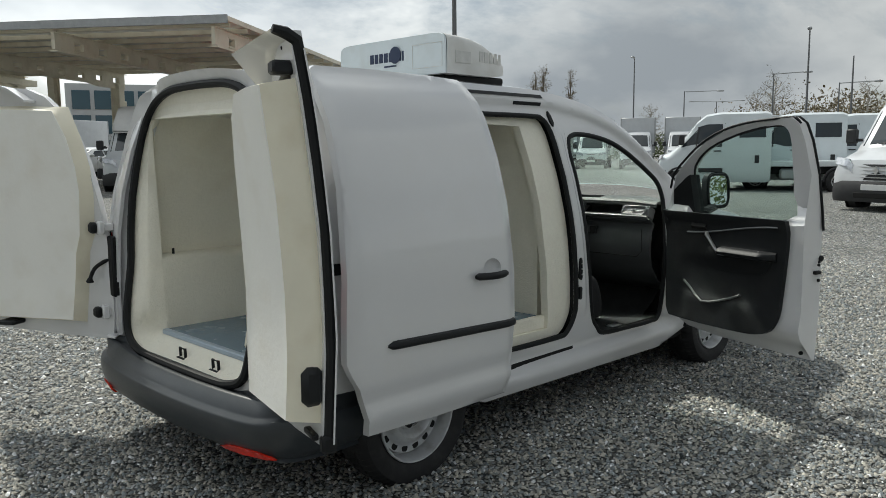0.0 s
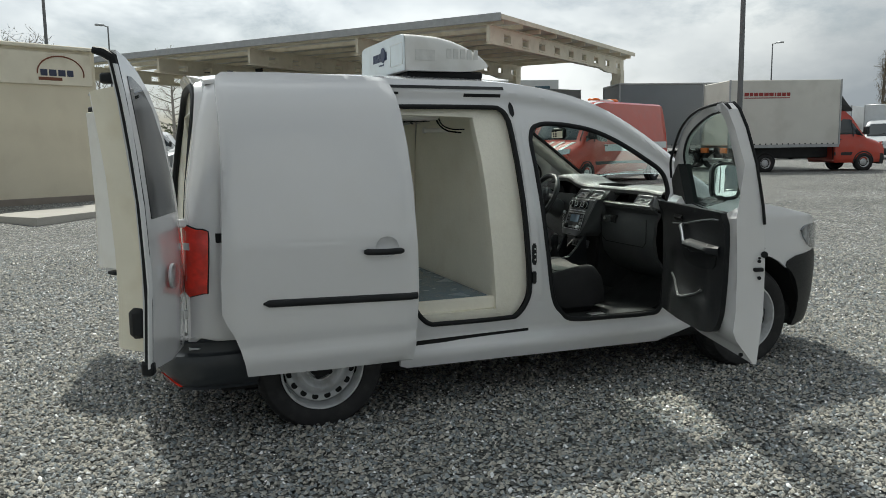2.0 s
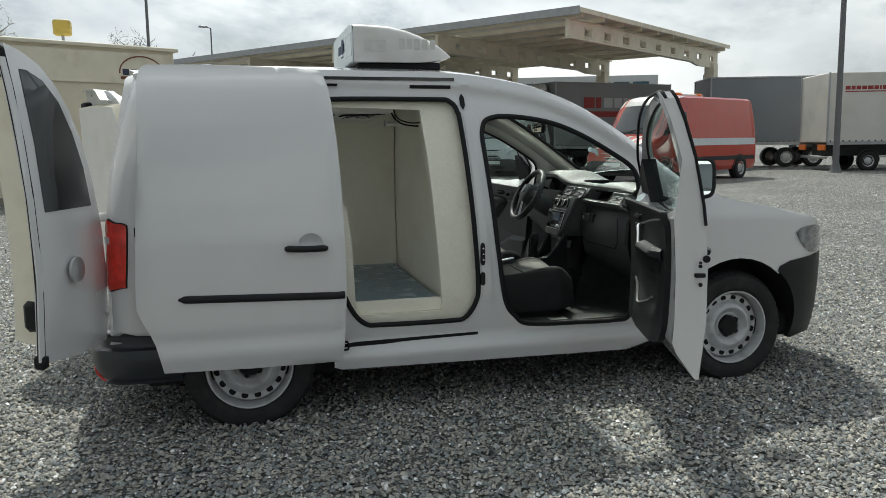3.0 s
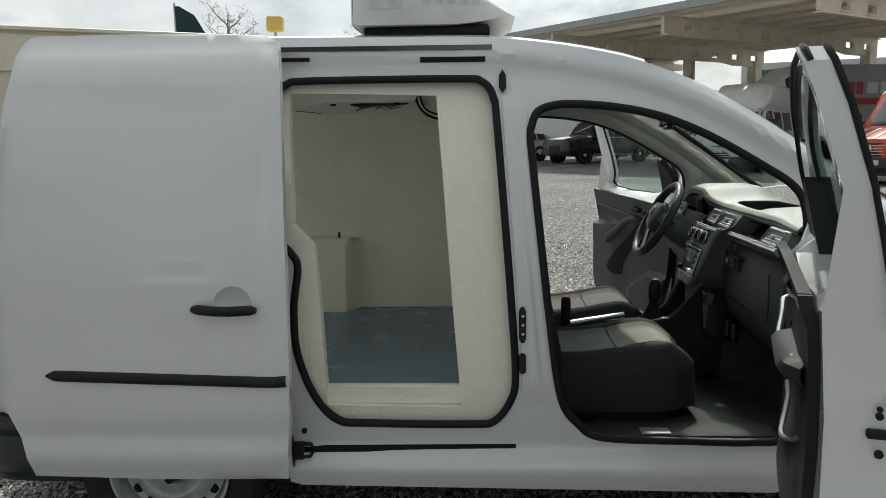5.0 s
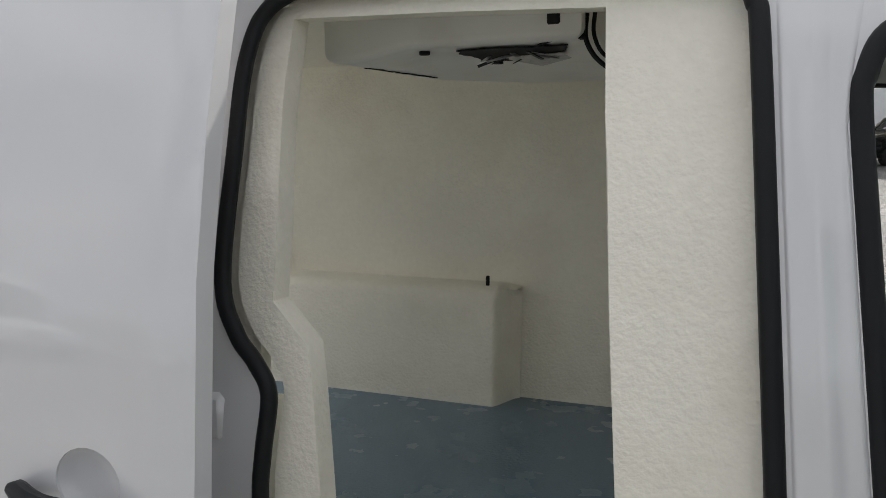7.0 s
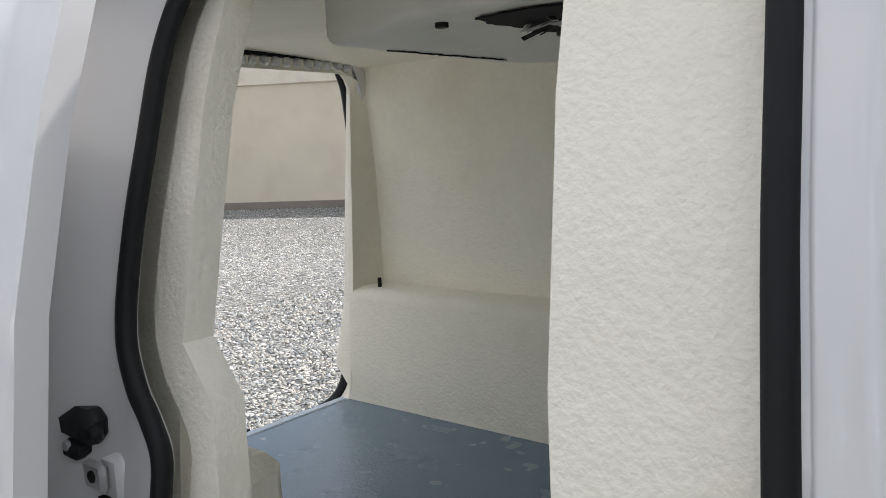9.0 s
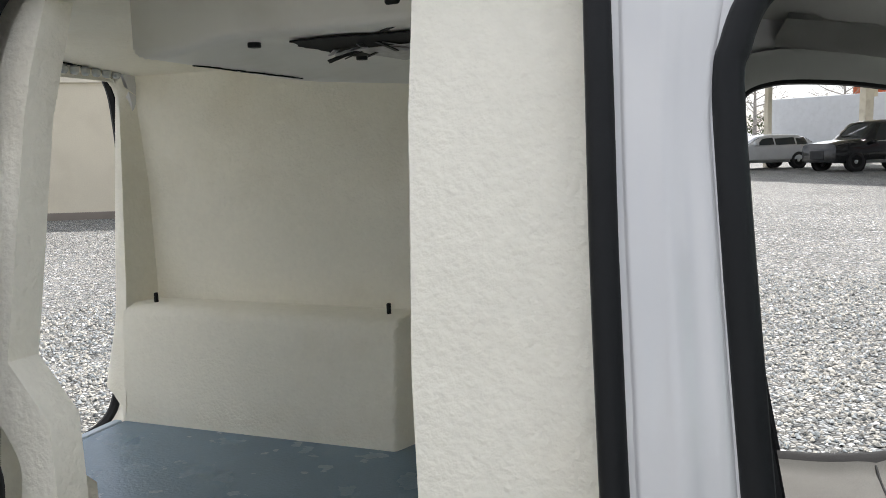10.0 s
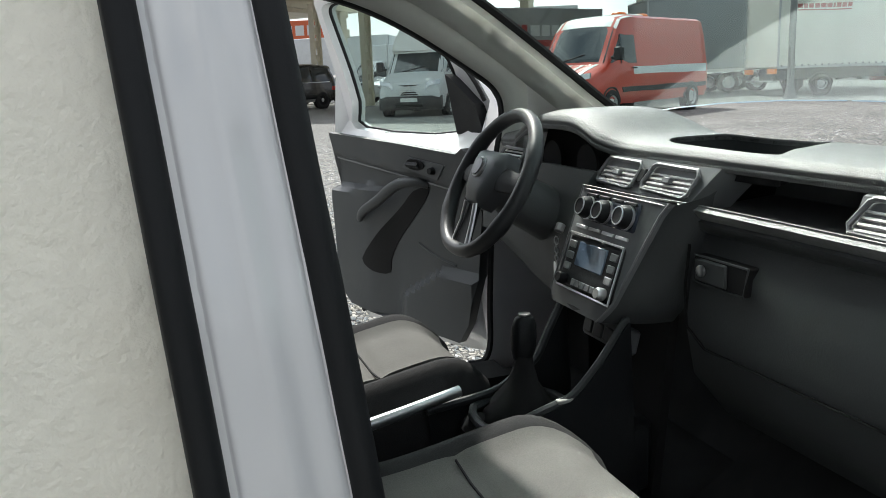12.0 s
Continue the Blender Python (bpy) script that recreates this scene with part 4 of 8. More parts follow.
def front_door(sgn, angle, trim_mat):
    """Built shut, in the hinge's own axes, then swung open."""

    k_len = 1.0 if sgn < 0 else .81

    def fn(u, z, d):
        return ((u - HINGE[0]) * k_len, sgn * (side_w(u, z) - d) - sgn * HINGE[1], z)

    dwin = DWIN if sgn < 0 else [(u - .036 if u < 1.30 else u, max(z, 1.102)) for u, z in DWIN]

    ob = part("front_door", cut_sheet(DOOR, [loop2(dwin, 3)], lambda u, z, d: fn(u, z, d * (.20 + .26 * sm(1.42, 1.22, u) + (.80 - .26 * sm(1.42, 1.22, u)) * sm(1.13, 1.05, z)) * (1 - .88 * sm(.50, .34, z))), .045, .135), WHITE, van, "white front door swung wide open")
    ob.matrix_basis = Matrix.Translation((HINGE[0], sgn * HINGE[1], 0)) @ pose(0, 0, 0, 0, 0, -sgn * angle)
    g = part("door_glass", cut_sheet(loop2(dwin, 3), [], lambda u, z, d: fn(u, z, .018 + d), .08, .004), GLASS, ob, "clear side window")
    g.visible_shadow = False
    gs = M()
    tube(gs, [fn(u, z, .026) for u, z in loop2(dwin, 3)], .007, True, 6)
    part("glass_run", gs, BLACK, ob)
    es = M()
    tube(es, [fn(u, z, .004) for u, z in DOOR[4:14]], .008, False, 6)
    tube(es, [fn(1.147, z, .006) for z in (1.02, 1.1, 1.2, 1.3)], .007, False, 6)
    part("frame_seal", es, BLACK, ob)
    ei = M()
    tube(ei, [fn(u, z, .048 if z > 1.10 else .052) for u, z in [(p.x, p.y) for p in smooth_loop([(a, b, 0) for a, b in DOOR[6:15]], 3, False)]], .007, False, 6)
    part("inner_frame_seal", ei, BLACK, ob)
    if sgn < 0:
        passenger_trim(ob, fn, trim_mat)
    else:
        driver_trim(ob, fn, trim_mat)
    part("check_lug", disc(M(), fn(1.166, .875, .006), .016, .012, "x", 12), BLACK, ob)
    for (u, z, r) in ((1.155, .86, .006), (1.157, .845, .008), (1.157, .765, .009)):
        part("latch_screw", disc(M(), (fn(u, z, 0)[0] - .004, fn(u, z, .035)[1], z), r, .008, "x", 10), BLACK, ob)
    part("door_latch", cbox(M(), 1.148 - HINGE[0], 1.17 - HINGE[0], *sorted((fn(1.16, .80, .012)[1], fn(1.16, .80, .058)[1])), .795, .813, .004), BLACK, ob)
    disc(pp := M(), fn(1.185, .385, .066), .010, .014, "y", 10)
    part("drain_plug", pp, BLACK, ob)
    hd = M()
    tube(hd, [fn(1.22 + .2 * k / 10, .895, -.014 - .024 * math.sin(math.pi * k / 10)) for k in range(11)], .013, False, 8)
    part("outer_handle", hd, PLASTIC, ob)
    # black corner patch and mirror
    part("mirror_base", cut_sheet([(1.955, 1.04), (1.955, 1.285), (1.985, 1.27), (2.10, 1.19), (2.13, 1.04)], [], lambda u, z, d: fn(u, z, -.008 + d), .06, .075), PLASTIC, ob)
    mi = M()
    yy = sgn * (1.075 - HINGE[1])
    mx, mz = (2.045, 1.180) if sgn < 0 else (1.935, 1.160)
    mm = pose(mx - HINGE[0], yy, mz, 0, 2.5, sgn * 8)
    grid(mi, list(np.linspace(0, 1, 9)), list(np.linspace(0, 2 * math.pi, 33)), lambda t, a: tuple(mm @ Vector((.055 * math.sqrt(max(0, 1 - (1 - t) ** 2)) * 1 - .005, (.086 - .03 * max(0, t - .5)) * (1 - .55 * max(0, 2 * t - 1) ** 2) * math.copysign(abs(math.cos(a)) ** .55, math.cos(a)), .112 * (1 - .55 * max(0, 2 * t - 1) ** 2) * math.copysign(abs(math.sin(a)) ** .55, math.sin(a))))))
    arm = M()
    tube(arm, [fn(2.03, 1.07, -.0), fn(2.0, 1.06, -.06), (mx + .02 - HINGE[0], yy, mz - .10)], [.03, .028, .025], False, 8)
    mi.add(arm.v, arm.f)
    part("mirror_housing", mi, PLASTIC, ob, "black door mirror housing")
    gl = M()
    ring = [tuple(mm @ Vector((-.006, .075 * math.copysign(abs(math.cos(a)) ** .5, math.cos(a)), .099 * math.copysign(abs(math.sin(a)) ** .5, math.sin(a))))) for a in np.linspace(0, 2 * math.pi, 40, endpoint=False)]
    gl.add(ring + [tuple(mm @ Vector((.002, 0, 0)))], [tuple(range(40))] + [(i, (i + 1) % 40, 40) for i in range(40)])
    part("mirror_glass", gl, MIRROR, ob, smooth=False)
    rg = M()
    tube(rg, ring, .009, True, 6)
    part("mirror_rim", rg, PLASTIC, ob)
    return ob


front_door(-1, 72.5, PLASTIC)
front_door(1, 70.0, mat("dark_grey_door_plastic", (0.052, 0.057, 0.060), 0.46, var=0.08, var_scale=5, dirt=(0.10, 0.10, 0.095), dirt_amount=0.2, dirt_scale=6, bump=0.16, bump_scale=320))


# ---- rear doors ----
def rear_door(sgn, hinge_y, free_y, angle, window, base, face, deep):
    """sgn -1: hinged on the near side. Built shut in the hinge's axes, then swung. base and face: the liner's hinge-side outline as (height, distance from hinge)."""
    hx = -.675

    def fn(y, z, d):
        lean = 1.0 if sgn < 0 else .25
        return ((-.6975 if sgn < 0 else -.715) + lean * li([(.5, .02), (.865, 0), (1.2, .012), (1.47, .037), (1.65, .062), (1.82, .092)], z) + .02 * sm(.6, .8, abs(y)) + d - hx, y - sgn * hinge_y, z)

    prof = [(.475, .775), (.60, .79), (.80, .785), (1.0, .768), (1.2, .73), (1.4, .672), (1.55, .60), (1.65, .53), (1.73, .44), (1.775, .33)]
    out = [(sgn * (w + (.005 if sgn < 0 else .036)), z) for z, w in prof] + [(sgn * free_y, 1.795)] + [(sgn * free_y, z) for z in (1.6, 1.2, .9, .6, .52)] + [(sgn * (free_y + .03), .505), (sgn * .5, .478)]
    hole = []
    if window:
        wl = [(hinge_y - .13, 1.125), (hinge_y - .16, 1.30), (hinge_y - .21, 1.45), (hinge_y - .27, 1.58), (hinge_y - .36, 1.665), (hinge_y - .46, 1.70), (free_y + .06, 1.70), (free_y + .06, 1.4), (free_y + .06, 1.125)]
        hole = [[(sgn * y, z) for y, z in wl]]
    ob = part("rear_door", cut_sheet(out, hole, fn, .05, .04), WHITE, van, "white rear door swung out past the corner")
    ob.matrix_basis = Matrix.Translation((hx, sgn * hinge_y, 0)) @ pose(0, 0, 0, 0, 0, -sgn * angle)
    # the top edge wraps forward over the roof
    if sgn < 0:
        def edge_of(y):
            return li(sorted((w, z) for z, w in prof[3:]), y) if y > .33 else 1.775 + .02 * sm(.33, free_y, y)

        def flap(y, k, d):
            t = (y - free_y) / (.605 - free_y)
            z0, z1 = min(edge_of(y), 1.765) - .015, 1.792 - .036 * t
            x0, x1 = fn(-y, z0, .006)[0], .142 + .040 * t
            return (x0 + (x1 - x0) * k ** 1.3 + d, hinge_y - y, z0 + (z1 - z0) * k + d * .4)
        lip = slab(M(), list(np.linspace(free_y, .605, 10)), [0, .2, .4, .6, .8, .95, 1], flap, .012)
    else:
        tops = [(.45, 1.72), (.40, 1.752), (.33, 1.775), (.25, 1.787), (.10, 1.795), (0, 1.797), (free_y, 1.797)]
        tz = lambda y: li(sorted((abs(p), q) for p, q in tops), abs(y))
        lip = slab(M(), list(np.linspace(free_y, .42, 9)), [0, .35, .7, 1], lambda y, k, d: (fn(y, tz(y), 0)[0] + (.06 + .05 * (y - free_y) / (.42 - free_y)) * k + .01, y - hinge_y, tz(y) + .004 * math.sin(math.pi * .5 * k) - d - .03 * sm(.26, .42, y)), .012)
    part("roof_lip", lip, WHITE, ob)
    if window:
        part("rear_window", cut_sheet(hole[0], [], lambda y, z, d: fn(y, z, -.003 + d), .06, .005), DARKGLASS, ob, "dark tinted rear window")
        cy = hinge_y - .35
        disc(bd := M(), (fn(sgn * cy, .865, -.014)[0], sgn * (cy - hinge_y), .865), .055, .014, "x", 24)
        bdg = part("round_badge", bd, CHROME, ob, "round silver badge")
        tube(bi := M(), [(fn(sgn * cy, .865, -.018)[0], sgn * (cy - hinge_y) + .044 * math.cos(t), .865 + .044 * math.sin(t)) for t in np.linspace(0, 2 * math.pi, 20, endpoint=False)], .004, True, 6)
        part("badge_ring", bi, BLACK, bdg)
        part("badge_bar", box(fn(0, .865, -.02)[0], fn(0, .865, -.012)[0], sgn * (cy - hinge_y) - .006, sgn * (cy - hinge_y) + .006, .83, .90, .002), BLACK, bdg)
    # free-edge seal
    if sgn < 0:
        se = M()
        ey = sgn * (free_y - hinge_y)
        tube(se, [fn(sgn * free_y, z, .018) for z in (.515, .55, .60, .8, 1.0, 1.2, 1.4, 1.6, 1.7, 1.735)] + [(.078, ey, 1.765), (.112, ey, 1.786), (.152, ey, 1.796)], [.017] * 10 + [.019, .019, .014], False, 8, 1.0)
        part("edge_seal", se, BLACK, ob)
        part("skin_edge", slab(M(), list(np.linspace(.52, 1.74, 12)), [0, .5, 1], lambda z, k, d: fn(-(free_y - .030 * k), z, .002 + .006 * k * k + d), .006), WHITE, ob)
        part("seal_foot", box(fn(0, .51, -.006)[0], fn(0, .51, .045)[0], sgn * (free_y - hinge_y) - .022, sgn * (free_y - hinge_y) + .022, .485, .545, .01), BLACK, ob)
    # moulded liner: a thick block with steep flanks and soft edges
    zs = [p[0] for p in face]
    fe = free_y + (.035 if sgn < 0 else .03)

    def ring(tab, grow, d0):
        h = [(hinge_y - li(sorted(tab), z), z) for z in zs]
        top, bot = max(zs) + grow, min(zs) - grow
        h[0], h[-1] = (h[0][0], bot), (h[-1][0], top)
        r = h + [(fe + .5 * (h[-1][0] - fe), top + .012), (fe - grow * .6, top + .012)] + [(fe - grow * .6, z) for z in (1.3, 1.0, .8)] + [(fe - grow * .6, bot), (fe + .5 * (h[0][0] - fe), bot)]
        return [(y, z, d0(hinge_y - y) if callable(d0) else d0) for y, z in r]

    dp = lambda al: li(deep, al)
    rings = [ring(base, .022, .036), ring([(z, b * .35 + li(sorted(face), z) * .65) for z, b in base], .006, lambda al: dp(al) - .022), ring(face, .0, lambda al: dp(al) - .004)]
    n = len(rings[0])
    me = M()
    lv = [fn(sgn * y, z, d) for r in rings for y, z, d in r]
    me.add(lv, [(k * n + i, k * n + (i + 1) % n, (k + 1) * n + (i + 1) % n, (k + 1) * n + i) for k in range(2) for i in range(n)])
    # flanks yellower than the sky-lit face: their shade is put into the colour
    part("door_liner_edge", me, mat("shade_yellowed_liner_edge", (0.86, 0.81, 0.66), 0.42, var=0.05, var_scale=5, dirt=(0.66, 0.56, 0.36), dirt_amount=0.3, dirt_scale=6, bump=0.12, bump_scale=40), ob, angle=60)
    lf = cut_sheet([(sgn * y, z) for y, z, d in rings[2]], [], lambda y, z, d: fn(y, z, dp(hinge_y - abs(y) if sgn * y > 0 else hinge_y + abs(y)) - .003 + .003 * math.sin(5 * z) - d), .07, .012)
    part("door_liner", lf, DOORLINER, ob, "cream moulded insulating liner")
    part("lock_hole", disc(M(), (fn(sgn * (free_y + .1), 1.755, .042)[0], sgn * (free_y + .1 - hinge_y), 1.755), .006, .003, "x", 8), BLACK, ob)
    return ob, fn


RB = [(.58, .11), (.75, .09), (.95, .09), (1.2, .10), (1.4, .13), (1.55, .18), (1.64, .24)]
RF = [(.60, .165), (.75, .135), (.95, .13), (1.2, .13), (1.4, .16), (1.55, .21), (1.625, .28)]
LB = [(.555, .16), (.78, .125), (.93, .11), (1.0, .07), (1.18, .05), (1.37, .075), (1.52, .12), (1.665, .19)]
LF = [(.575, .195), (.80, .165), (.93, .15), (1.02, .118), (1.24, .10), (1.37, .115), (1.52, .16), (1.655, .23)]
rd, rfn = rear_door(-1, .80, .232, 162.0, True, RB, RF, [(0, .185), (.2, .180), (.55, .152)])
ld, lfn = rear_door(1, .80, -.03, 150.0, False, LB, LF, [(0, .105), (.4, .11), (.9, .12)])
for k in range(4):
    part("badge_bar", box(rfn(-.7, .72, -.006)[0], rfn(-.7, .72, .0)[0], .10 + .026 * k, .118 + .026 * k, .705, .728, .002), CHROME, rd)
lb = M()
cbox(lb, rfn(-.2, .70, .03)[0], rfn(-.2, .70, .105)[0], .488, .562, .635, .765, .020)
part("latch_cover", lb, PLASTIC, rd, "black latch cover")
cbox(lb2 := M(), rfn(0, 1.69, .03)[0], rfn(0, 1.69, .10)[0], .473, .538, 1.670, 1.712, .008)
part("top_latch", lb2, PLASTIC, rd)
cbox(lb3 := M(), rfn(0, .52, .03)[0], rfn(0, .52, .06)[0], .43, .53, .515, .535, .004)
part("bottom_bolt", lb3, PLASTIC, rd)
cbox(lb4 := M(), lfn(0, 1.69, .03)[0], lfn(0, 1.69, .09)[0], -.83, -.75, 1.66, 1.71, .01)
part("top_latch", lb4, PLASTIC, ld)
cbox(lb5 := M(), lfn(0, .53, .03)[0], lfn(0, .53, .13)[0], -.66, -.56, .53, .555, .006)
part("bottom_bolt", lb5, PLASTIC, ld)
for sgn in (-1, 1):
    for z in (.62, 1.06):
        hg = M()
        cbox(hg, -.715, -.655, sgn * .80 - .022, sgn * .80 + .022, z - .02, z + .02, .006)
        cbox(hg, -.735, -.70, sgn * .80 - .03, sgn * .80 + .03, z - .035, z + .035, .008)
        hinge = part("door_hinge", hg, JAMB, van)
        cbox(hp := M(), -.765, -.725, sgn * .80 - .012, sgn * .80 + .045, z - .028, z + .028, .012)
        part("hinge_pad", hp, BLACK, hinge)
cs = M()
tube(cs, smooth_loop([(-.655, .775, .90), (-.70, .80, .885), (-.745, .825, .85), (-.765, .84, .80), (-.768, .843, .775)], 4, False), [.010] * 13 + [.014, .018, .020, .016], False, 8)
part("check_strap", cs, BLACK, van, "black rubber door check strap")
for y in (.08, -.225):
    sl = M()
    tube(sl, [(-.650, y - .024, .485), (-.652, y - .024, .538), (-.652, y + .024, .538), (-.650, y + .024, .485)], .007, False, 6)
    cbox(sl, -.668, -.63, y - .036, y + .036, .484, .497, .002)
    part("striker_loop", sl, BLACK, van)

# ---- insulated load space ----
LOAD = [(.385, 1.575), (.65, 1.568), (.893, 1.558), (.905, 1.40), (.925, 1.15), (.945, .85), (.966, .56), (.966, .498), (.72, .50), (.505, .503), (.505, .56), (.495, .84), (.483, .99), (.472, 1.065), (.405, 1.13), (.405, 1.21), (.39, 1.42)]


def liner_fn(u, z, d):
    return (u, -(side_w(u, z) - .06 - .042 - d), z)


gro = [(x + (.0), z) for x, z in slide_loop]
part("side_liner", cut_sheet(gro, [LOAD], liner_fn, .035, .045), LINER, van, "cream glass-fibre door surround with wrinkled skin")
part("rear_corner_liner", slab(M(), list(np.linspace(-.525, .37, 12)), list(np.linspace(.5, 1.60, 12)), lambda u, z, d: (u, -(side_w(u, z) - .125 - d), z), .03), LINER, van)
part("floor_liner", box(-.553, .96, -.74, .60, .50, .562, .004), BLUE, van, "blue-grey coated load floor")
part("floor_edge", box(-.585, -.552, -.43, .43, .540, .5655, .005), mat("pale_blue_floor_edge", (.42, .50, .58), .3, var=.06, dirt=(.3, .32, .34), dirt_amount=.3, dirt_scale=12), van, "pale blue-grey sill of the load floor")
part("floor_kerb", box(.48, .972, -.765, -.735, .498, .568, .006), LINER, van)


def wall_y(z):
    return li([(.55, .555), (.93, .585), (1.3, .575), (1.6, .54), (1.7, .50)], z)


part("wall_liner", slab(M(), list(np.linspace(-.525, .98, 10)), list(np.linspace(.55, 1.66, 16)), lambda u, z, d: (u, wall_y(z) + d, z), .03), LINER, van, "cream load-space wall")


def hump(u, v, d):
    pr = [(.432, .555), (.440, .60), (.462, .885), (.474, .912), (.505, .925), (.70, .925)]
    y, z = pr[v]
    e = sm(.42, .36, u)
    yy = y + (wall_y(z) - .01 - y) * (1 - e) if v < 4 else y
    return (u, yy, z - (.008 * (1 - e) if v >= 3 else 0))


part("wheel_box", grid(M(), [-.552, -.4, -.1, .2, .33, .355, .362, .368, .374, .38, .386, .392, .398, .405, .412, .42], list(range(6)), lambda u, v: hump(u, v, 0)), LINER, van, "cream wheel-arch box along the wall", angle=100)
for x in (.325, -.465):
    part("locating_pin", box(x - .005, x + .005, .508, .520, .918, .955, .002), BLACK, van)
part("near_wheel_box", box(-.54, .352, -.74, -.565, .55, .915, .028), LINER, van)
part("ceiling_liner", slab(M(), list(np.linspace(-.525, .98, 8)), list(np.linspace(-1, 1, 9)), lambda u, v, d: (u, .56 * v, 1.645 - .03 * v * v + d), .03), LINER, van)
part("bulkhead", slab(M(), list(np.linspace(-.70, .66, 10)), list(np.linspace(.50, 1.66, 8)), lambda y, z, d: (.985 + d, y * (1 - .22 * sm(1.0, 1.7, z)), z), .05), LINER, van)
part("bulkhead_cab_side", slab(M(), list(np.linspace(-.80, .80, 12)), list(np.linspace(.36, 1.70, 12)), lambda y, z, d: (1.155 + d, y * (side_w(1.15, z) - .085) / .80, z), .03), TRIM, van)
rj = loop2(REAR_IN, 4)
rj = sorted(rj, key=lambda p: math.atan2(p[1] - 1.05, p[0]) if math.atan2(p[1] - 1.05, p[0]) > -math.pi / 2 else math.atan2(p[1] - 1.05, p[0]) + 2 * math.pi)
rj = rj + rj[:1]


def jamb_in(i, k):
    """From the seal inwards to a straight inner frame, then back to the wall."""
    y, z = rj[i]
    lim = li([(.55, .432), (.9, .470), (.95, .475), (1.26, .492), (1.6, .510)], z)
    yi, zi = max(-lim, min(lim, y * .97)), min(1.60, max(.555, z))
    x = rear_fn(y, z, 0)[0]
    if k == 6:
        return (-.528 if zi > 1.59 else -.512, math.copysign(wall_y(z) + .008, yi) if abs(yi) > lim - .01 else yi, zi + (.08 if zi > 1.59 else 0))
    low = sm(.66, .56, z)
    s = [0, .10, .74, .88, .97, 1][k] * (1 - low) + [0, .06, .30, .55, .96, 1][k] * low
    xs = [x, x + .010, x + .022, x + .45 * (-.555 - x), -.560, -.545][k] * (1 - low) + [x, x + .012, x + .4 * (-.555 - x), x + .6 * (-.555 - x), -.558, -.545][k] * low
    return (xs, y + (yi - y) * s, z + (zi - z) * s)


part("rear_jamb_liner", grid(M(), list(range(len(rj))), list(range(7)), jamb_in), LINER, van, angle=50)
rail_ = part("curtain_rail", box(-.530, -.518, -.45, .46, 1.632, 1.645, .002), BLACK, van, "strip-curtain rail with metal clips")
for i in range(24):
    y = -.45 + .04 * i
    part("curtain_clip", cbox(M(), -.525, -.505, y - .014, y + .014, 1.606, 1.632, .007), CHROME, rail_)

# evaporator under the ceiling: a moulded cover with a hanging lip along its air outlet
def evap_low(x, y):
    lip = max(1 - sm(.34, .47, x - .12 * sm(-.1, .35, y)), sm(.16, .34, y))
    near_lip = 1 - sm(-.372, -.345, y)
    return 1.552 - .022 * lip - .004 * near_lip


def evap_fn(k, v, d):
    """k: along the cover, v: across it, d: 0 at the ceiling, 1 underneath."""
    x, y = .285 + .515 * k, -.375 + .775 * v
    x += .20 * sm(.62, 1.0, v) * (1 - k)
    r = max(0.0, 1 - min(k, 1 - k) * .515 / .028, 1 - min(v, 1 - v) * .775 / .028)
    low = evap_low(x, y) + .020 * (1 - math.sqrt(max(0.0, 1 - r * r)))
    return (x, y, 1.66 + (low - 1.66) * d)


EK = [0, .004, .012, .025, .04, .055, .1, .18, .26, .34, .42, .5, .6, .7, .8, .9, .945, .96, .975, .988, .996, 1]
evap = part("evaporator", slab(M(), EK, [0, .003, .008, .016, .026, .036, .06, .15, .3, .45, .6, .7, .8, .88, .94, .964, .974, .984, .992, .997, 1], evap_fn, 1.0), EVAPW, van, "white evaporator housing under the ceiling", angle=60)
erd = random.Random(21)
TORN = [(.545, -.315), (.60, -.322), (.66, -.318), (.72, -.312), (.765, -.322), (.745, -.262), (.715, -.20), (.665, -.135), (.60, -.092), (.555, -.085), (.53, -.125), (.536, -.20), (.528, -.25)]
rag = []
for i, (x, y) in enumerate(TORN):
    x2, y2 = TORN[(i + 1) % len(TORN)]
    rag += [(x + (x2 - x) * k / 4 + erd.uniform(-.005, .005), y + (y2 - y) * k / 4 + erd.uniform(-.005, .005)) for k in range(4)]
part("torn_fan_opening", cut_sheet(rag, [], lambda x, y, d: (x, y, evap_low(x, y) - .0025 - d), .05, .003), SHADE_BLACK, evap, "torn black fan opening")
FOIL = mat("torn_foil", (.45, .45, .46), .35, metal=.6, var=.2, var_scale=60)
for i in range(12):
    t, r = erd.uniform(0, 6.28), erd.uniform(.02, .085)
    w = erd.uniform(.012, .034)
    part("foil_scrap", box(-w, w, -.006, .006, -.001, .001, .0005, pose(.635 + r * math.cos(t), -.205 + .8 * r * math.sin(t), 1.540, erd.uniform(-25, 25), erd.uniform(-25, 25), erd.uniform(0, 180))), FOIL if i % 3 else PLASTIC, evap)
part("hanging_foil", slab(M(), [0, .5, 1], [0, .5, 1], lambda a, b, d: (.60 + .13 * a, -.20 + .09 * b - .03 * a, 1.543 - .014 * math.sin(3 * a) * b + d), .001), FOIL, evap)
# dark scratches along the lip, drawn as thin black strips
for i in range(26):
    t = i / 25
    part("outlet_slot", box(-.011, .011, -.0015, .0015, -.001, .001, 0, pose(.318 + .03 * t + erd.uniform(-.004, .004), -.25 + .30 * t, 1.5285, 0, 0, erd.uniform(60, 100))), SHADE_BLACK, evap)
for x, y in ((.471, -.305), (.545, -.055)):
    disc(scm := M(), (x, y, evap_low(x, y) - .008), .011, .009, "z", 10)
    part("screw", scm, BLACK, evap)
wr = M()
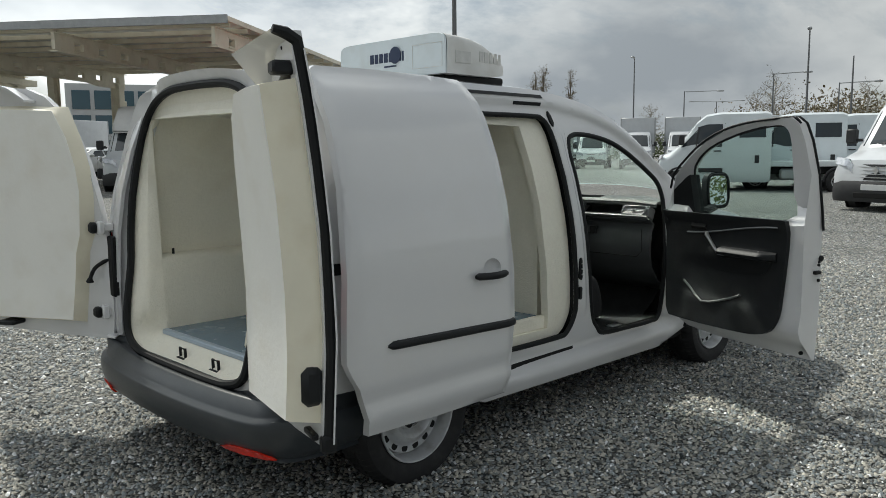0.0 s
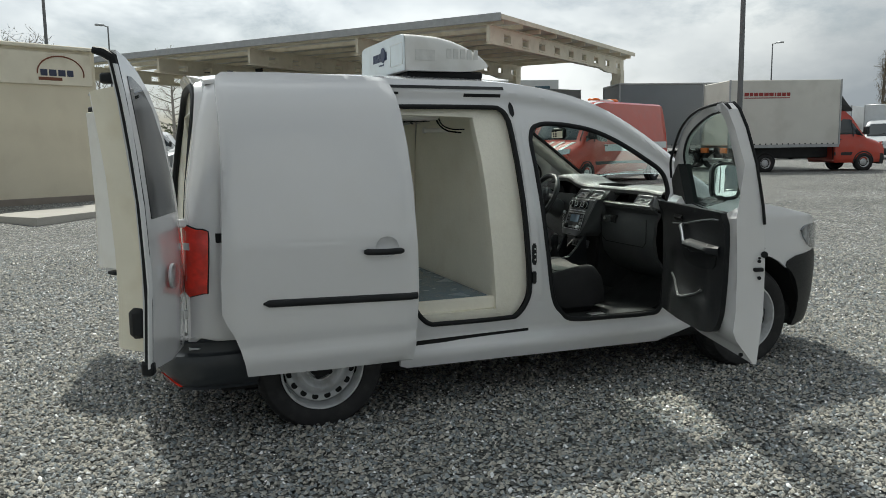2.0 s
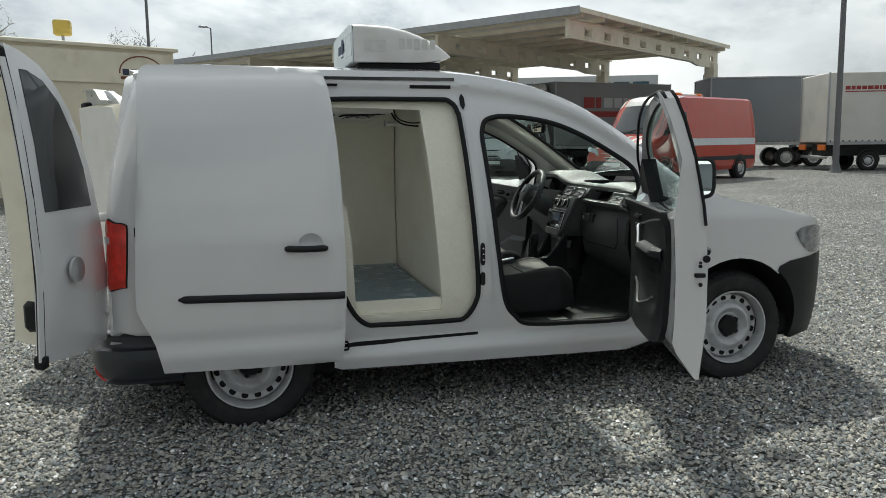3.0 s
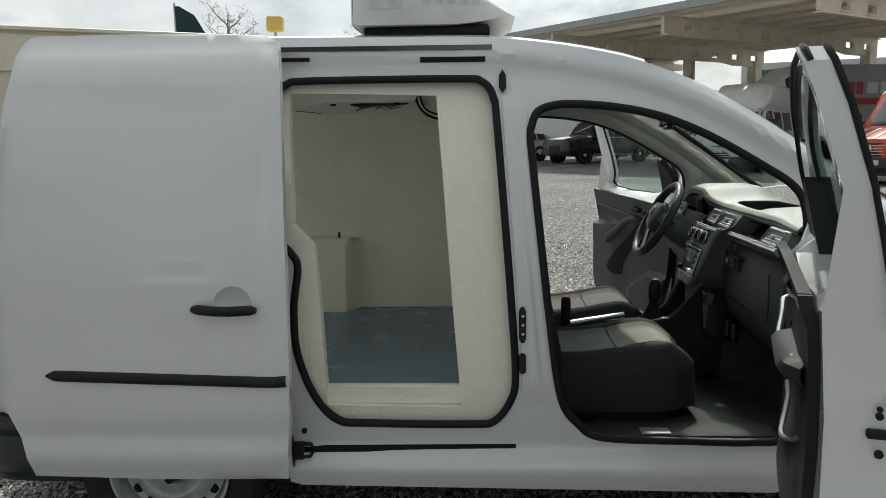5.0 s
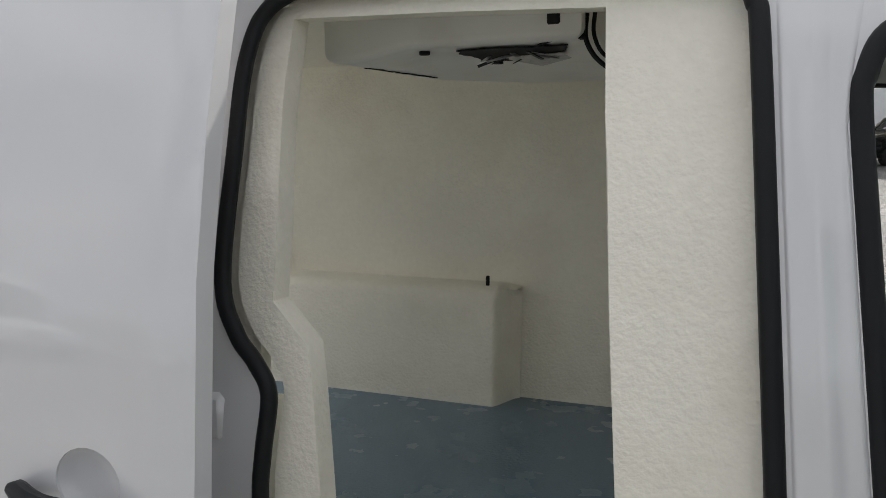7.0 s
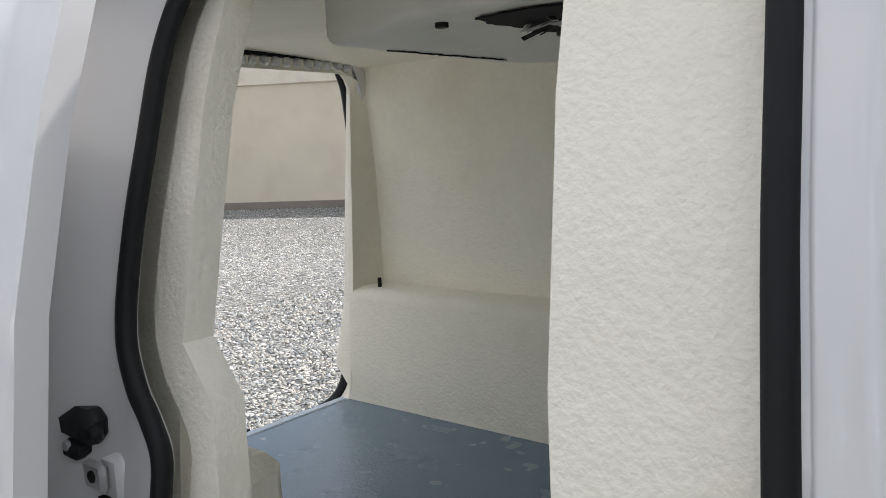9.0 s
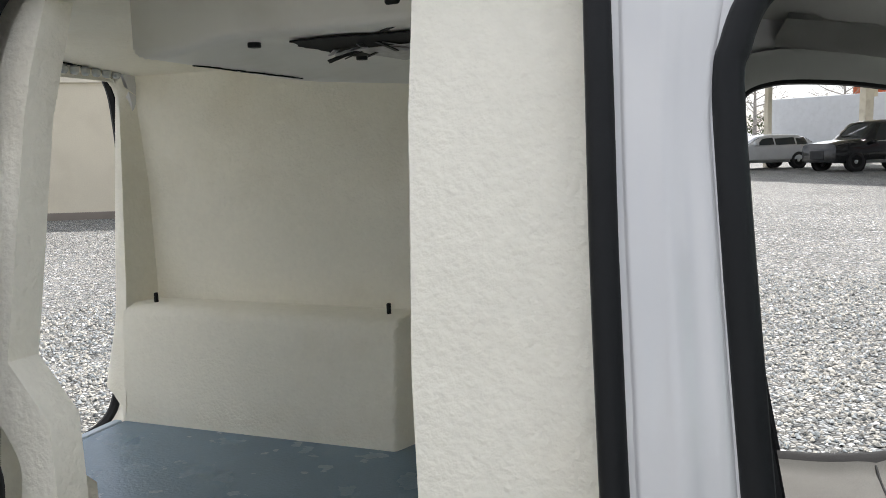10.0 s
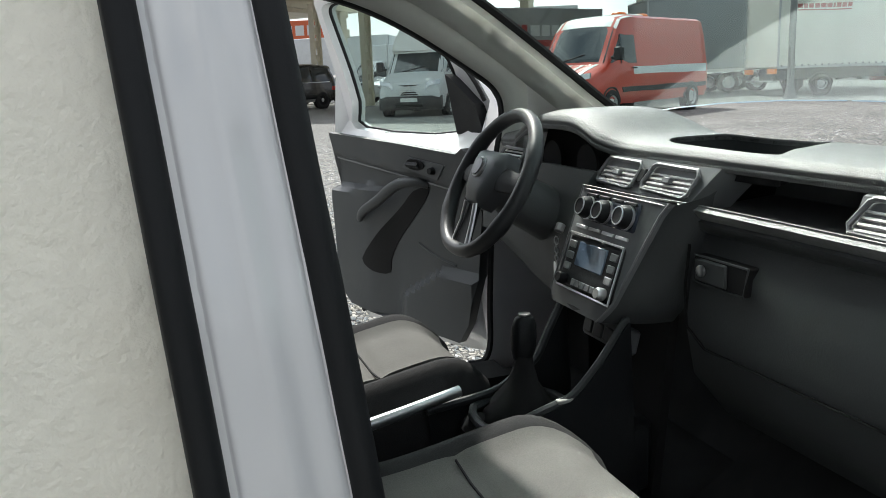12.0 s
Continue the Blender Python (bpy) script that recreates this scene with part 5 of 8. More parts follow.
tube(wr, smooth_loop([(.80, -.33, 1.60), (.80, -.335, 1.555), (.825, -.345, 1.515), (.87, -.35, 1.49), (.95, -.35, 1.48)], 5, False), .005, False, 6)
tube(wr, smooth_loop([(.815, -.33, 1.60), (.815, -.335, 1.56), (.84, -.345, 1.52), (.90, -.35, 1.50), (.97, -.35, 1.50)], 5, False), .004, False, 6)
tube(wr, smooth_loop([(.71, -.33, 1.548), (.75, -.345, 1.556), (.785, -.35, 1.56)], 4, False), .0025, False, 5)
cbox(wr, .775, .80, -.35, -.31, 1.555, 1.635, .006)
cbox(wr, .735, .765, -.378, -.35, 1.575, 1.63, .006)
part("wiring", wr, BLACK, van, "loose black cables")
pj = M()
tube(pj, [(.80, -.10, 1.50), (.97, -.10, 1.50)], .014, False, 10)
tube(pj, [(.80, -.10, 1.50), (.815, -.10, 1.50)], .019, False, 10)
part("drain_pipe", pj, EVAPW, van, "short white drain pipe")

# ---- roof refrigeration unit ----
unit = thing("roof_refrigeration_unit", "white streamlined refrigeration unit bolted on the van roof", "refrigeration unit", pose(.58, 0, 1.80))


def unit_fn(u, v, d=0.0):
    t = u / .60
    w = .437 * (1 - .05 * t - .17 * t ** 3)
    top = .236 - .012 * t - .155 * max(0.0, (t - .22) / .78) ** 2.2
    bot = .028 + .05 * max(0.0, (t - .55) / .45) ** 2
    ang = math.pi * v
    s = .16 + .25 * t * t
    y = -w * math.copysign(abs(math.cos(ang)) ** s, math.cos(ang))
    z = bot + (top - bot) * abs(math.sin(ang)) ** s
    k = math.sqrt(max(0.0, 1 - max(0.0, (t - .80) / .20) ** 2))
    mid = .080
    return (u, y * (.55 + .45 * k), mid + (z - mid) * (.12 + .88 * k))


us = [0, .004, .02, .1, .2, .3, .38, .44, .48, .51, .54, .56, .577, .589, .596, .60]
hull = M()
grid(hull, us, list(np.linspace(0, 1, 41)), unit_fn)
hull.f.append(tuple(range((len(us) - 1) * 41, len(us) * 41)))
hull.add([unit_fn(u, v, 0) for u in us for v in (0, 1)], [(2 * i, 2 * i + 1, 2 * i + 3, 2 * i + 2) for i in range(len(us) - 1)])
part("shell", hull, UNIT, unit)
bp = M()
bp.add([(p[0] - .002, p[1] * .995, p[2]) for p in [unit_fn(0, v, 0) for v in np.linspace(0, 1, 41)]], [tuple(range(41))])
bp.add([(p[0] - .008, p[1] * .98, p[2] * .985 + .002) for p in [unit_fn(0, v, 0) for v in np.linspace(0, 1, 41)]], [tuple(range(41))])
bp.f += [(i, i + 1, 41 + i + 1, 41 + i) for i in range(40)]
part("back_panel", bp, UNITBLUE, unit, "pale blue-white back panel", smooth=False)
cbox(ub := M(), .03, .50, -.38, .38, -.01, .032, .01)
part("mounting_frame", ub, BLACK, unit)
y0 = -.16
PRINT = mat("dark_blue_print", (.03, .045, .09), .5)
for w in (.032, .03, .032, .032, .03):
    part("letter_bar", cbox(M(), -.0105, -.008, -y0 - w, -y0, .115, .165, .001), PRINT, unit)
    y0 += w + .008
part("logo_disc", disc(M(), (-.012, -.055, .148), .045, .003, "x", 20), PRINT, unit)
for yy in (-.085, -.105):
    part("letter_bar", cbox(M(), -.0105, -.008, yy - .014, yy, .115, .165, .001), PRINT, unit)
lg = M()
cbox(lg, -.0105, -.008, -.06, .04, .088, .097, .001)
part("maker_mark_line", lg, PRINT, unit)
cv = M()
slab(cv, [.06, .12, .18], [0, 1], lambda u, v, d: (u, unit_fn(u, .02)[1] - .003 + d, .085 + .06 * v), .002)
for k in range(5):
    part("faded_letter", slab(M(), [.255 + .045 * k, .285 + .045 * k], [0, 1], lambda u, v, d: (u, unit_fn(u, .02)[1] - .003 + d, .10 + .055 * v), .002), MATS["white_unit_shell"] if k > 4 else mat("faded_label", (.60, .60, .58), .5, var=.1, var_scale=30), unit)
pl = M()
tube(pl, [(-.0095, -.30 + .11 * a, .125 + .06 * b) for a, b in ((-1, -1), (1, -1), (1, 1), (-1, 1))], .0015, True, 5)
part("service_flap", pl, MATS["white_unit_shell"], unit)
part("type_plate", cv, mat("faded_label", (.60, .60, .58), .5, var=.1, var_scale=30), unit)


# ---- cab ----
part("cab_floor", box(1.18, 2.45, -.80, .80, .335, .365, .01), MATTE, van)
for sgn in (-1, 1):
    sl = M()
    slab(sl, list(np.linspace(1.40, 2.05, 6)), [0, 1, 2], lambda u, k, d, s=sgn: (u, s * [.80, .79, .66][k], [.385, .40, .395][k] - d), .02)
    part("sill_tread", sl, MATTE, van)
tp = M()
cbox(tp, 1.585, 1.685, -.786, -.73, .402, .406, .001)
part("sill_plate", tp, CHROME, van)
part("rubber_mat", slab(M(), list(np.linspace(1.45, 2.35, 9)), list(np.linspace(-.66, -.12, 6)), lambda u, v, d: (u, v, .375 + .25 * sm(2.1, 2.5, u) + .004 * math.sin(40 * u) + d), .006), MATTE, van)
part("firewall", slab(M(), list(np.linspace(-.76, .76, 8)), list(np.linspace(.34, 1.06, 6)), lambda y, z, d: (2.42 + d - .12 * sm(.6, .3, z), y, z), .03), MATTE, van)
part("headlining", slab(M(), list(np.linspace(1.18, 1.67, 12)), VV, lambda u, v, d: (u + .07 * (1 - v * v), (.60 + .05 * sm(1.5, 1.8, u)) * v, edge_z(u) - .055 + .045 * (1 - v ** 4) - .012 * math.exp(-((u - 1.42) / .03) ** 2) - d), .02), HEADLINE, van, "light grey headlining")
# black sheets under the lining imitate the shade in the overhead shelf
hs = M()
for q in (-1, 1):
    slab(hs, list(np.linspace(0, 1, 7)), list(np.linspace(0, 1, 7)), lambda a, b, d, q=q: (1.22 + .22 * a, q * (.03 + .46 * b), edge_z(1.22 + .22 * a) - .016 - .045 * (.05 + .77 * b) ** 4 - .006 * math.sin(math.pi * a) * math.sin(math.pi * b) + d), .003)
part("shelf_hollow", hs, SHADE_BLACK, van, "black sheets painted in for the shaded overhead shelf")
part("header_trim", slab(M(), list(np.linspace(1.66, 1.685, 3)), VV, lambda u, v, d: (u + .07 * (1 - v * v), .635 * v, edge_z(u) - .05 + .05 * (1 - abs(v) ** 2.6) - d), .02), HEADLINE, van)
for sgn in (-1, 1):
    ap = M()
    slab(ap, list(np.linspace(1.30, 2.36, 18)), [0, 1, 2, 3], lambda u, k, d, s=sgn: (u + [0, .0, .02, .035][k], s * (side_w(u, edge_z(u)) - [.015, .05, .075, .06][k]), edge_z(u) - [.105, .085, .05, .005][k] - .03 * sm(1.9, 1.3, u)), .0)
    part("pillar_trim", ap, HEADLINE, van, "grey windscreen pillar trim")
    bt = M()
    tube(bt, [screen_fn(u, sgn * .93, .012) for u in np.linspace(1.60, 2.42, 16)], .012, False, 6)
    part("screen_border", bt, SHADE_BLACK, van)
    vs = M()
    slab(vs, list(np.linspace(1.47, 1.655, 6)), list(np.linspace(.10, .50, 8)), lambda u, v, d, s=sgn: (u + .07 * (1 - (v / .64) ** 2), s * v, edge_z(u) + .045 * (1 - abs(v / .66) ** 4) - .064 - d), .018)
    part("sun_visor", vs, HEADLINE, van, "grey fold-up sun visor")
bt = M()
tube(bt, [screen_fn(1.60, v, .012) for v in np.linspace(-.95, .95, 14)], .012, False, 6)
part("screen_border", bt, SHADE_BLACK, van)
disc(sn := M(), (1.70, -.10, 1.675), .03, .03, "z", 14)
part("rain_sensor", sn, BLACK, van)
mr = M()
cbox(mr, 1.815, 1.85, -.05, .115, 1.435, 1.515, .018, pose(0, 0, 0, 0, 0, 0))
tube(mr, [(1.84, .035, 1.51), (1.84, .035, 1.55), (1.83, .035, 1.60)], .014, False, 8)
cbox(mr, 1.79, 1.87, .0, .07, 1.598, 1.622, .008)
inm = part("rear_view_mirror", mr, BLACK, van, "black interior mirror")
part("mirror_face", box(1.8125, 1.8145, -.04, .105, 1.445, 1.505, .0), MIRROR, inm, smooth=False)
kb = M()
for i in range(2):
    for j in range(3):
        cbox(kb, 1.811, 1.8125, .07 - .03 * i, .085 - .03 * i, 1.452 + .016 * j, 1.462 + .016 * j, .0)
part("button_pad", kb, TRIM, inm)

# dashboard: a profile swept across, with an open tray on the passenger side
TOP = [(2.46, 1.07), (2.42, 1.10), (2.30, 1.128), (2.15, 1.128), (2.095, 1.118), (2.082, 1.104), (2.085, 1.095)]


DASHTOP = mat("dark_grey_soft_dash", (.092, .096, .096), .44, var=.10, var_scale=6, bump=.30, bump_scale=300)
def top_at(y, v, d):
    """The dash top, laid out flat: y across, v along its profile."""
    q = min(max(v / .08, 0.0), 6.0)
    k = min(int(q), 5)
    x = TOP[k][0] + (TOP[k + 1][0] - TOP[k][0]) * (q - k)
    z = TOP[k][1] + (TOP[k + 1][1] - TOP[k][1]) * (q - k)
    h = .055 * math.exp(-((y - .37) / .19) ** 4)
    return (x - .035 * sm(.10, .20, y) * (1 - sm(.58, .68, y)) * sm(1.6, 3.4, q), y, z + h * (.15 + .85 * sm(.5, 2.2, q)) - .012 * sm(.55, .75, abs(y)) - d)


def dash_v(x):
    return .08 * float(np.interp(-x, [-2.46, -2.42, -2.30, -2.15, -2.095], [0, 1, 2, 3, 4]))


TRAY = [(y, dash_v(x)) for x, y in loop2([(2.135, .018), (2.116, -.10), (2.110, -.30), (2.135, -.318), (2.22, -.290), (2.31, -.240), (2.335, -.10), (2.31, .015), (2.22, .045)], 4)]
DOUT = [(y, 0) for y in np.linspace(-.76, .76, 40)] + [(.76, v) for v in np.linspace(.04, .44, 11)] + [(y, .48) for y in np.linspace(.76, -.76, 40)] + [(-.76, v) for v in np.linspace(.44, .04, 11)]
dash = part("dashboard", cut_sheet(DOUT, [TRAY], top_at, .02, .012), DASHTOP, van, "dark grey dashboard with open trays", angle=60)
bowl = M()
n_ = len(TRAY)
bowl.add([top_at(y, v, dd) for dd in (.004, .055) for y, v in TRAY], [(i, (i + 1) % n_, n_ + (i + 1) % n_, n_ + i) for i in range(n_)] + [tuple(range(n_, 2 * n_))])
part("top_tray", bowl, TRIM, dash, "deep black tray in the dash top")
tray = M()
slab(tray, [-.56, -.555, -.35, -.16, -.155], [0, 1, 2, 3], lambda y, k, d: (2.04 + [0, .08, .22, .24][k], y, [1.012, 1.012, 1.02, 1.095][k] - d), .01)
part("open_shelf", tray, GREYTRIM, dash)
LOW = [(2.036, 1.004), (2.030, .998), (2.036, .985), (2.060, .972), (2.056, .95), (2.034, .92), (2.024, .80), (2.045, .70), (2.13, .60), (2.32, .52)]
part("lower_dash", slab(M(), list(np.linspace(-.74, -.20, 12)), list(range(len(LOW))), lambda y, k, d: (LOW[k][0] + d + .02 * sm(-.60, -.74, y), y, LOW[k][1]), .02), LOWDASH, dash, "black grained lower dashboard")
gl = M()
tube(gl, [(2.024, -.205, .955), (2.016, -.205, .88), (2.020, -.206, .80), (2.028, -.25, .765), (2.028, -.66, .765), (2.020, -.70, .80), (2.020, -.70, .94)], .0028, False, 5)
part("glovebox_gap", gl, SHADE_BLACK, dash)
DECOR = mat("coarse_grained_grey_trim", (.17, .175, .175), .50, var=.08, bump=.25, bump_scale=190)
part("trim_strip", slab(M(), list(np.linspace(-.73, -.165, 16)), [0, 1, 2, 3], lambda y, k, d: (2.026 - .006 * (k == 1) + .004 * (k == 2) + .016 * (k == 3) + d, y, 1.026 - .006 * (k == 1) - .020 * (k == 2) - .028 * (k == 3)), .012), DECOR, dash, "grained grey decor strip")
part("trim_edge", slab(M(), list(np.linspace(-.73, .12, 16)), [0, 1], lambda y, k, d: (2.026 - .040 * sm(-.20, -.08, y) + d, y, 1.0265 + .004 * sm(-.20, -.08, y) + .003 * k), .006), DECOR, dash)
DRV = [(2.05, 1.05), (2.04, .98), (2.01, .90), (2.005, .84), (2.02, .03), (2.035, .0), (2.16, .02)]


def knee(y, k, d):
    """The panel under the wheel; its lower edge rises towards the door."""
    low = .725 + .085 * sm(.30, .74, y)
    return (DRV[k][0] + d, y, DRV[k][1] if k < 4 else low + DRV[k][1])


part("driver_dash", slab(M(), list(np.linspace(.13, .74, 10)), list(range(len(DRV))), knee, .014), LOWDASH, dash)
bn = M()
slab(bn, list(np.linspace(.17, .57, 13)), [0, 1, 2], lambda y, k, d: (2.10 + .02 * k, y, 1.00 + .058 * k + .012 * (k == 2) - d * .1), .05)
part("instrument_recess", bn, SHADE_BLACK, dash)
for yc in (.46, .285):
    di = M()
    disc(di, (2.098, yc, 1.055), .048, .006, "x", 24)
    dl = part("gauge", di, SHADE_BLACK, dash)
    tk = M()
    for i in range(12):
        a = radians(-40 + 24 * i)
        cbox(tk, 2.094, 2.097, -.001, .001, .036, .044, 0, pose(0, yc, 1.055) @ pose(0, 0, 0, math.degrees(a), 0, 0))
    cbox(tk, 2.093, 2.096, -.0012, .0012, 0, .035, 0, pose(0, yc, 1.055, 40, 0, 0))
    part("gauge_marks", tk, mat("white_print", (.7, .7, .7), .5), dl, smooth=False)

# centre stack: leaning panel with heater knobs and radio
SP = pose(1.978, 0, .988) @ Matrix.Rotation(math.atan(.336), 4, "Y")   # local z runs up the panel, -x faces the cab
SILK = mat("satin_graphite_panel", (.165, .172, .178), .34, var=.05, bump=.05, bump_scale=300)
STACK_L = [(-.215, .118), (-.19, .142), (-.074, .130), (.045, .128)]
STACK_R = [(-.215, -.070), (-.19, -.092), (-.17, -.106), (-.047, -.148), (.020, -.172), (.045, -.190)]


def stack_fn(u, z, d):
    y = li(STACK_R, z) + (li(STACK_L, z) - li(STACK_R, z)) * u
    e = max(0.0, 1 - min(u, 1 - u) / .035)
    return tuple(SP @ Vector((.008 * e * e + d - .002, y, z)))


SZ = [-.215, -.208, -.19, -.17, -.13, -.09, -.047, 0, .020, .034, .045]
SU = [0, .008, .02, .035, .25, .5, .75, .965, .98, .992, 1]
stack = part("centre_console_panel", slab(M(), SU, SZ, stack_fn, .02), SILK, van, "graphite centre console with knobs and radio")


def stack_side(sgn, back, spread):
    """The side of the stack, sweeping back into the dashboard."""
    def f(k, z):
        p = Vector(stack_fn(0 if sgn < 0 else 1, z, .004))
        t = 1 - (1 - k) ** 2
        return (p.x + (back - p.x) * k, p.y + sgn * spread * t, p.z + (.03 * k if z > .03 else 0))
    return grid(M(), [0, .1, .25, .45, .7, 1], SZ, f)


part("stack_flank", stack_side(-1, 2.05, .055), LOWDASH, stack, angle=80)
part("stack_flank", stack_side(1, 2.05, .03), LOWDASH, stack, angle=80)
part("stack_underside", slab(M(), [0, .5, 1], [0, 1], lambda u, k, d: tuple(Vector(stack_fn(u, -.215, .0)) + Vector((.13 * k, 0, .02 * k + d))), .008), LOWDASH, stack)
sl_ = M()
tube(sl_, [stack_fn(.012, z, -.002) for z in SZ], .0022, False, 5)
tube(sl_, [stack_fn(.988, z, -.002) for z in SZ], .0022, False, 5)
tube(sl_, [stack_fn(u, .038, -.003) for u in np.linspace(0, 1, 10)], .003, False, 5)
part("panel_edge_line", sl_, SILK0, stack)
part("heater_panel", box(-.008, .0, -.112, .092, -.026, .032, .004, SP), mat("blue_black_gloss", (.03, .04, .06), .25), stack)
for yk in (.065, -.003, -.082):
    kn = M()
    lathe(kn, [(.024, .0), (.024, -.010), (.0215, -.020), (.017, -.026), (.0001, -.026)], 20, SP @ pose(-.006, yk, .0, 0, 0, -90))
    k = part("heater_knob", kn, BLACK, stack, "black heater knob with silver ring")
    rg = M()
    lathe(rg, [(.0245, .0), (.0255, -.004), (.0245, -.008)], 20, SP @ pose(-.006, yk, .0, 0, 0, -90))
    lathe(rg, [(.0185, -.0255), (.0185, -.0275), (.0165, -.0275), (.0165, -.0255)], 20, SP @ pose(-.006, yk, .0, 0, 0, -90))
    part("knob_ring", rg, CHROME, k)
for i in range(4):
    part("push_button", box(-.012, -.006, .06 - .048 * i - .02, .06 - .048 * i + .02, .024, .032, .002, SP), TRIM, stack)
for i in range(4):
    part("slot_marker", box(-.006, -.002, .078 - .052 * i - .022, .078 - .052 * i + .022, -.045, -.038, .001, SP), CHROME, stack)
radio = part("radio", box(-.010, .02, -.103, .103, -.175, -.058, .008, SP), TRIM, stack, "black car radio with grey display")
fr = M()
tube(fr, [tuple(SP @ Vector((-.010, y, z))) for y, z in ((-.103, -.175), (.103, -.175), (.103, -.058), (-.103, -.058))], .0028, True, 6)
part("radio_frame", fr, CHROME, radio)
part("radio_display", box(-.0125, -.008, -.055, .055, -.125, -.072, .002, SP), mat("blue_grey_display", (.10, .14, .20), .15, coat=.5), radio)
for sgn in (-1, 1):
    for i in range(3):
        part("radio_key", box(-.0125, -.008, sgn * .08 - .013, sgn * .08 + .013, -.082 - .024 * i - .008, -.082 - .024 * i + .008, .002, SP), SILK, radio)
    kn = M()
    lathe(kn, [(.013, 0), (.013, -.014), (.010, -.018), (.0001, -.018)], 14, SP @ pose(-.010, sgn * .078, -.158, 0, 0, -90))
    part("radio_knob", kn, CHROME if sgn < 0 else BLACK, radio)
for i in range(5):
    part("preset_key", box(-.0125, -.008, -.045 + .019 * i, -.029 + .019 * i, -.166, -.152, .001, SP), SILK, radio)


SLAT = mat("pale_grey_slat", (.50, .49, .50), .32, metal=.2)


def vent(y0, y1, m, name="air_vent"):
    """An air vent with frame and slats, in the local y-z plane of m."""
    fr = M()
    tube(fr, [tuple(m @ Vector((-.004, y, z))) for y, z in ((y0 + .012, -.027), (y0, -.018), (y0 - .012, .018), (y0 - .004, .029), (y1 - .020, .031), (y1 - .010, .026), (y1 + .010, -.012), (y1 + .004, -.024))], .0048, True, 6)
    vt = part(name, fr, SILK0, dash, "slatted air vent with silver frame")
    part("vent_box", box(.004, .05, y0, y1, -.026, .028, .002, m), SHADE_BLACK, vt)
    for i in range(5):
        part("slat", box(-.003, .016, y0 + .002, y1 - .004, -.020 + .0105 * i - .0024, -.020 + .0105 * i + .0024, .0007, m @ pose(0, 0, 0, 0, 14, 0)), SLAT, vt)
    part("vent_tab", box(-.012, .004, (y0 + y1) / 2 - .012, (y0 + y1) / 2 + .012, -.006, .007, .002, m), SILK, vt)


VM = pose(2.058, 0, 1.055) @ Matrix.Rotation(math.atan(.45), 4, "Y")
vp = M()
vp.add([tuple(VM @ Vector((a, y, z))) for a in (.002, .08) for y, z in ((.170, -.036), (.150, .040), (-.222, .040), (-.170, -.036))], [(0, 1, 2, 3), (7, 6, 5, 4)] + [(i, (i + 1) % 4, 4 + (i + 1) % 4, 4 + i) for i in range(4)])
part("vent_panel", vp, SILK, dash, smooth=False)
vent(-.165, -.022, VM)
vent(.020, .150, VM)
part("hazard_switch", box(-.006, .004, -.012, .012, -.012, .018, .002, VM), TRIM, dash)
VR = pose(2.06, 0, 1.050) @ Matrix.Rotation(math.atan(.45), 4, "Y")
part("vent_panel", box(.002, .08, -.72, -.525, -.036, .040, .006, VR), SILK, dash)
vent(-.69, -.54, VR)
vent(.56, .69, pose(2.05, 0, 1.045) @ Matrix.Rotation(math.atan(.45), 4, "Y"))
gp = M()
cbox(gp, 2.0215, 2.05, -.360, -.222, .890, .940, .003)
part("glovebox_recess", gp, SHADE_BLACK, dash)
gf = M()
tube(gf, [(2.0225, y, z) for y, z in ((-.222, .890), (-.224, .940), (-.362, .940), (-.352, .890))], .0025, True, 5)
part("catch_frame", gf, LOWDASH, dash)
gk = part("glovebox_catch", box(2.0165, 2.03, -.312, -.228, .894, .936, .003), LOWDASH, dash)
disc(lk := M(), (2.0125, -.256, .917), .0105, .006, "x", 16)
part("lock_barrel", lk, CHROME, gk)
part("key_slot", box(2.0112, 2.0128, -.258, -.254, .911, .923, .0005), SHADE_BLACK, gk)
# lower console
CUB_R = [(1.955, -.108, .790), (1.943, -.110, .783), (1.904, -.110, .729), (1.875, -.110, .696), (1.846, -.110, .667), (1.825, -.110, .653), (1.802, -.110, .645), (1.74, -.112, .630), (1.60, -.114, .585)]
CUB_L = [(1.940, .112, .80), (1.926, .104, .785), (1.890, .102, .722), (1.857, .10, .662), (1.80, .10, .625), (1.744, .10, .600), (1.60, .10, .585)]
for line, dy in ((CUB_R, -1), (CUB_L, 1)):
    cs = M()
    tube(cs, smooth_loop(line, 3, False), .0085, False, 8, 1.3)
    part("console_rim", cs, LOWDASH, van)
    wall = M()
    pts = smooth_loop(line, 3, False)
    wall.add([(p.x, p.y, p.z) for p in pts] + [(p.x + .02, p.y, .40) for p in pts] + [(p.x, p.y + dy * .012, p.z) for p in pts] + [(p.x + .02, p.y + dy * .012, .40) for p in pts], [])
    n_ = len(pts)
    for o in (0, 2 * n_):
        wall.f += [(o + i, o + i + 1, o + n_ + i + 1, o + n_ + i) for i in range(n_ - 1)]
    wall.f += [(i, i + 1, 2 * n_ + i + 1, 2 * n_ + i) for i in range(n_ - 1)]
    # walls darker than the rim: the footwell shade is put into their colour
    part("console_side", wall, TRIM, van, angle=60)
part("cubby_back", slab(M(), [-.105, 0, .10], [0, 1, 2], lambda y, k, d: (2.02 + .02 * k + d, y, .40 + .20 * k), .02), SHADE_BLACK, van)
sp_ = pose(1.995, 0, .722) @ Matrix.Rotation(radians(14), 4, "Y")
row = part("switch_panel", box(-.004, .03, -.050, .125, -.028, .026, .006, sp_), SILK, van, "row of grey blanked switches")
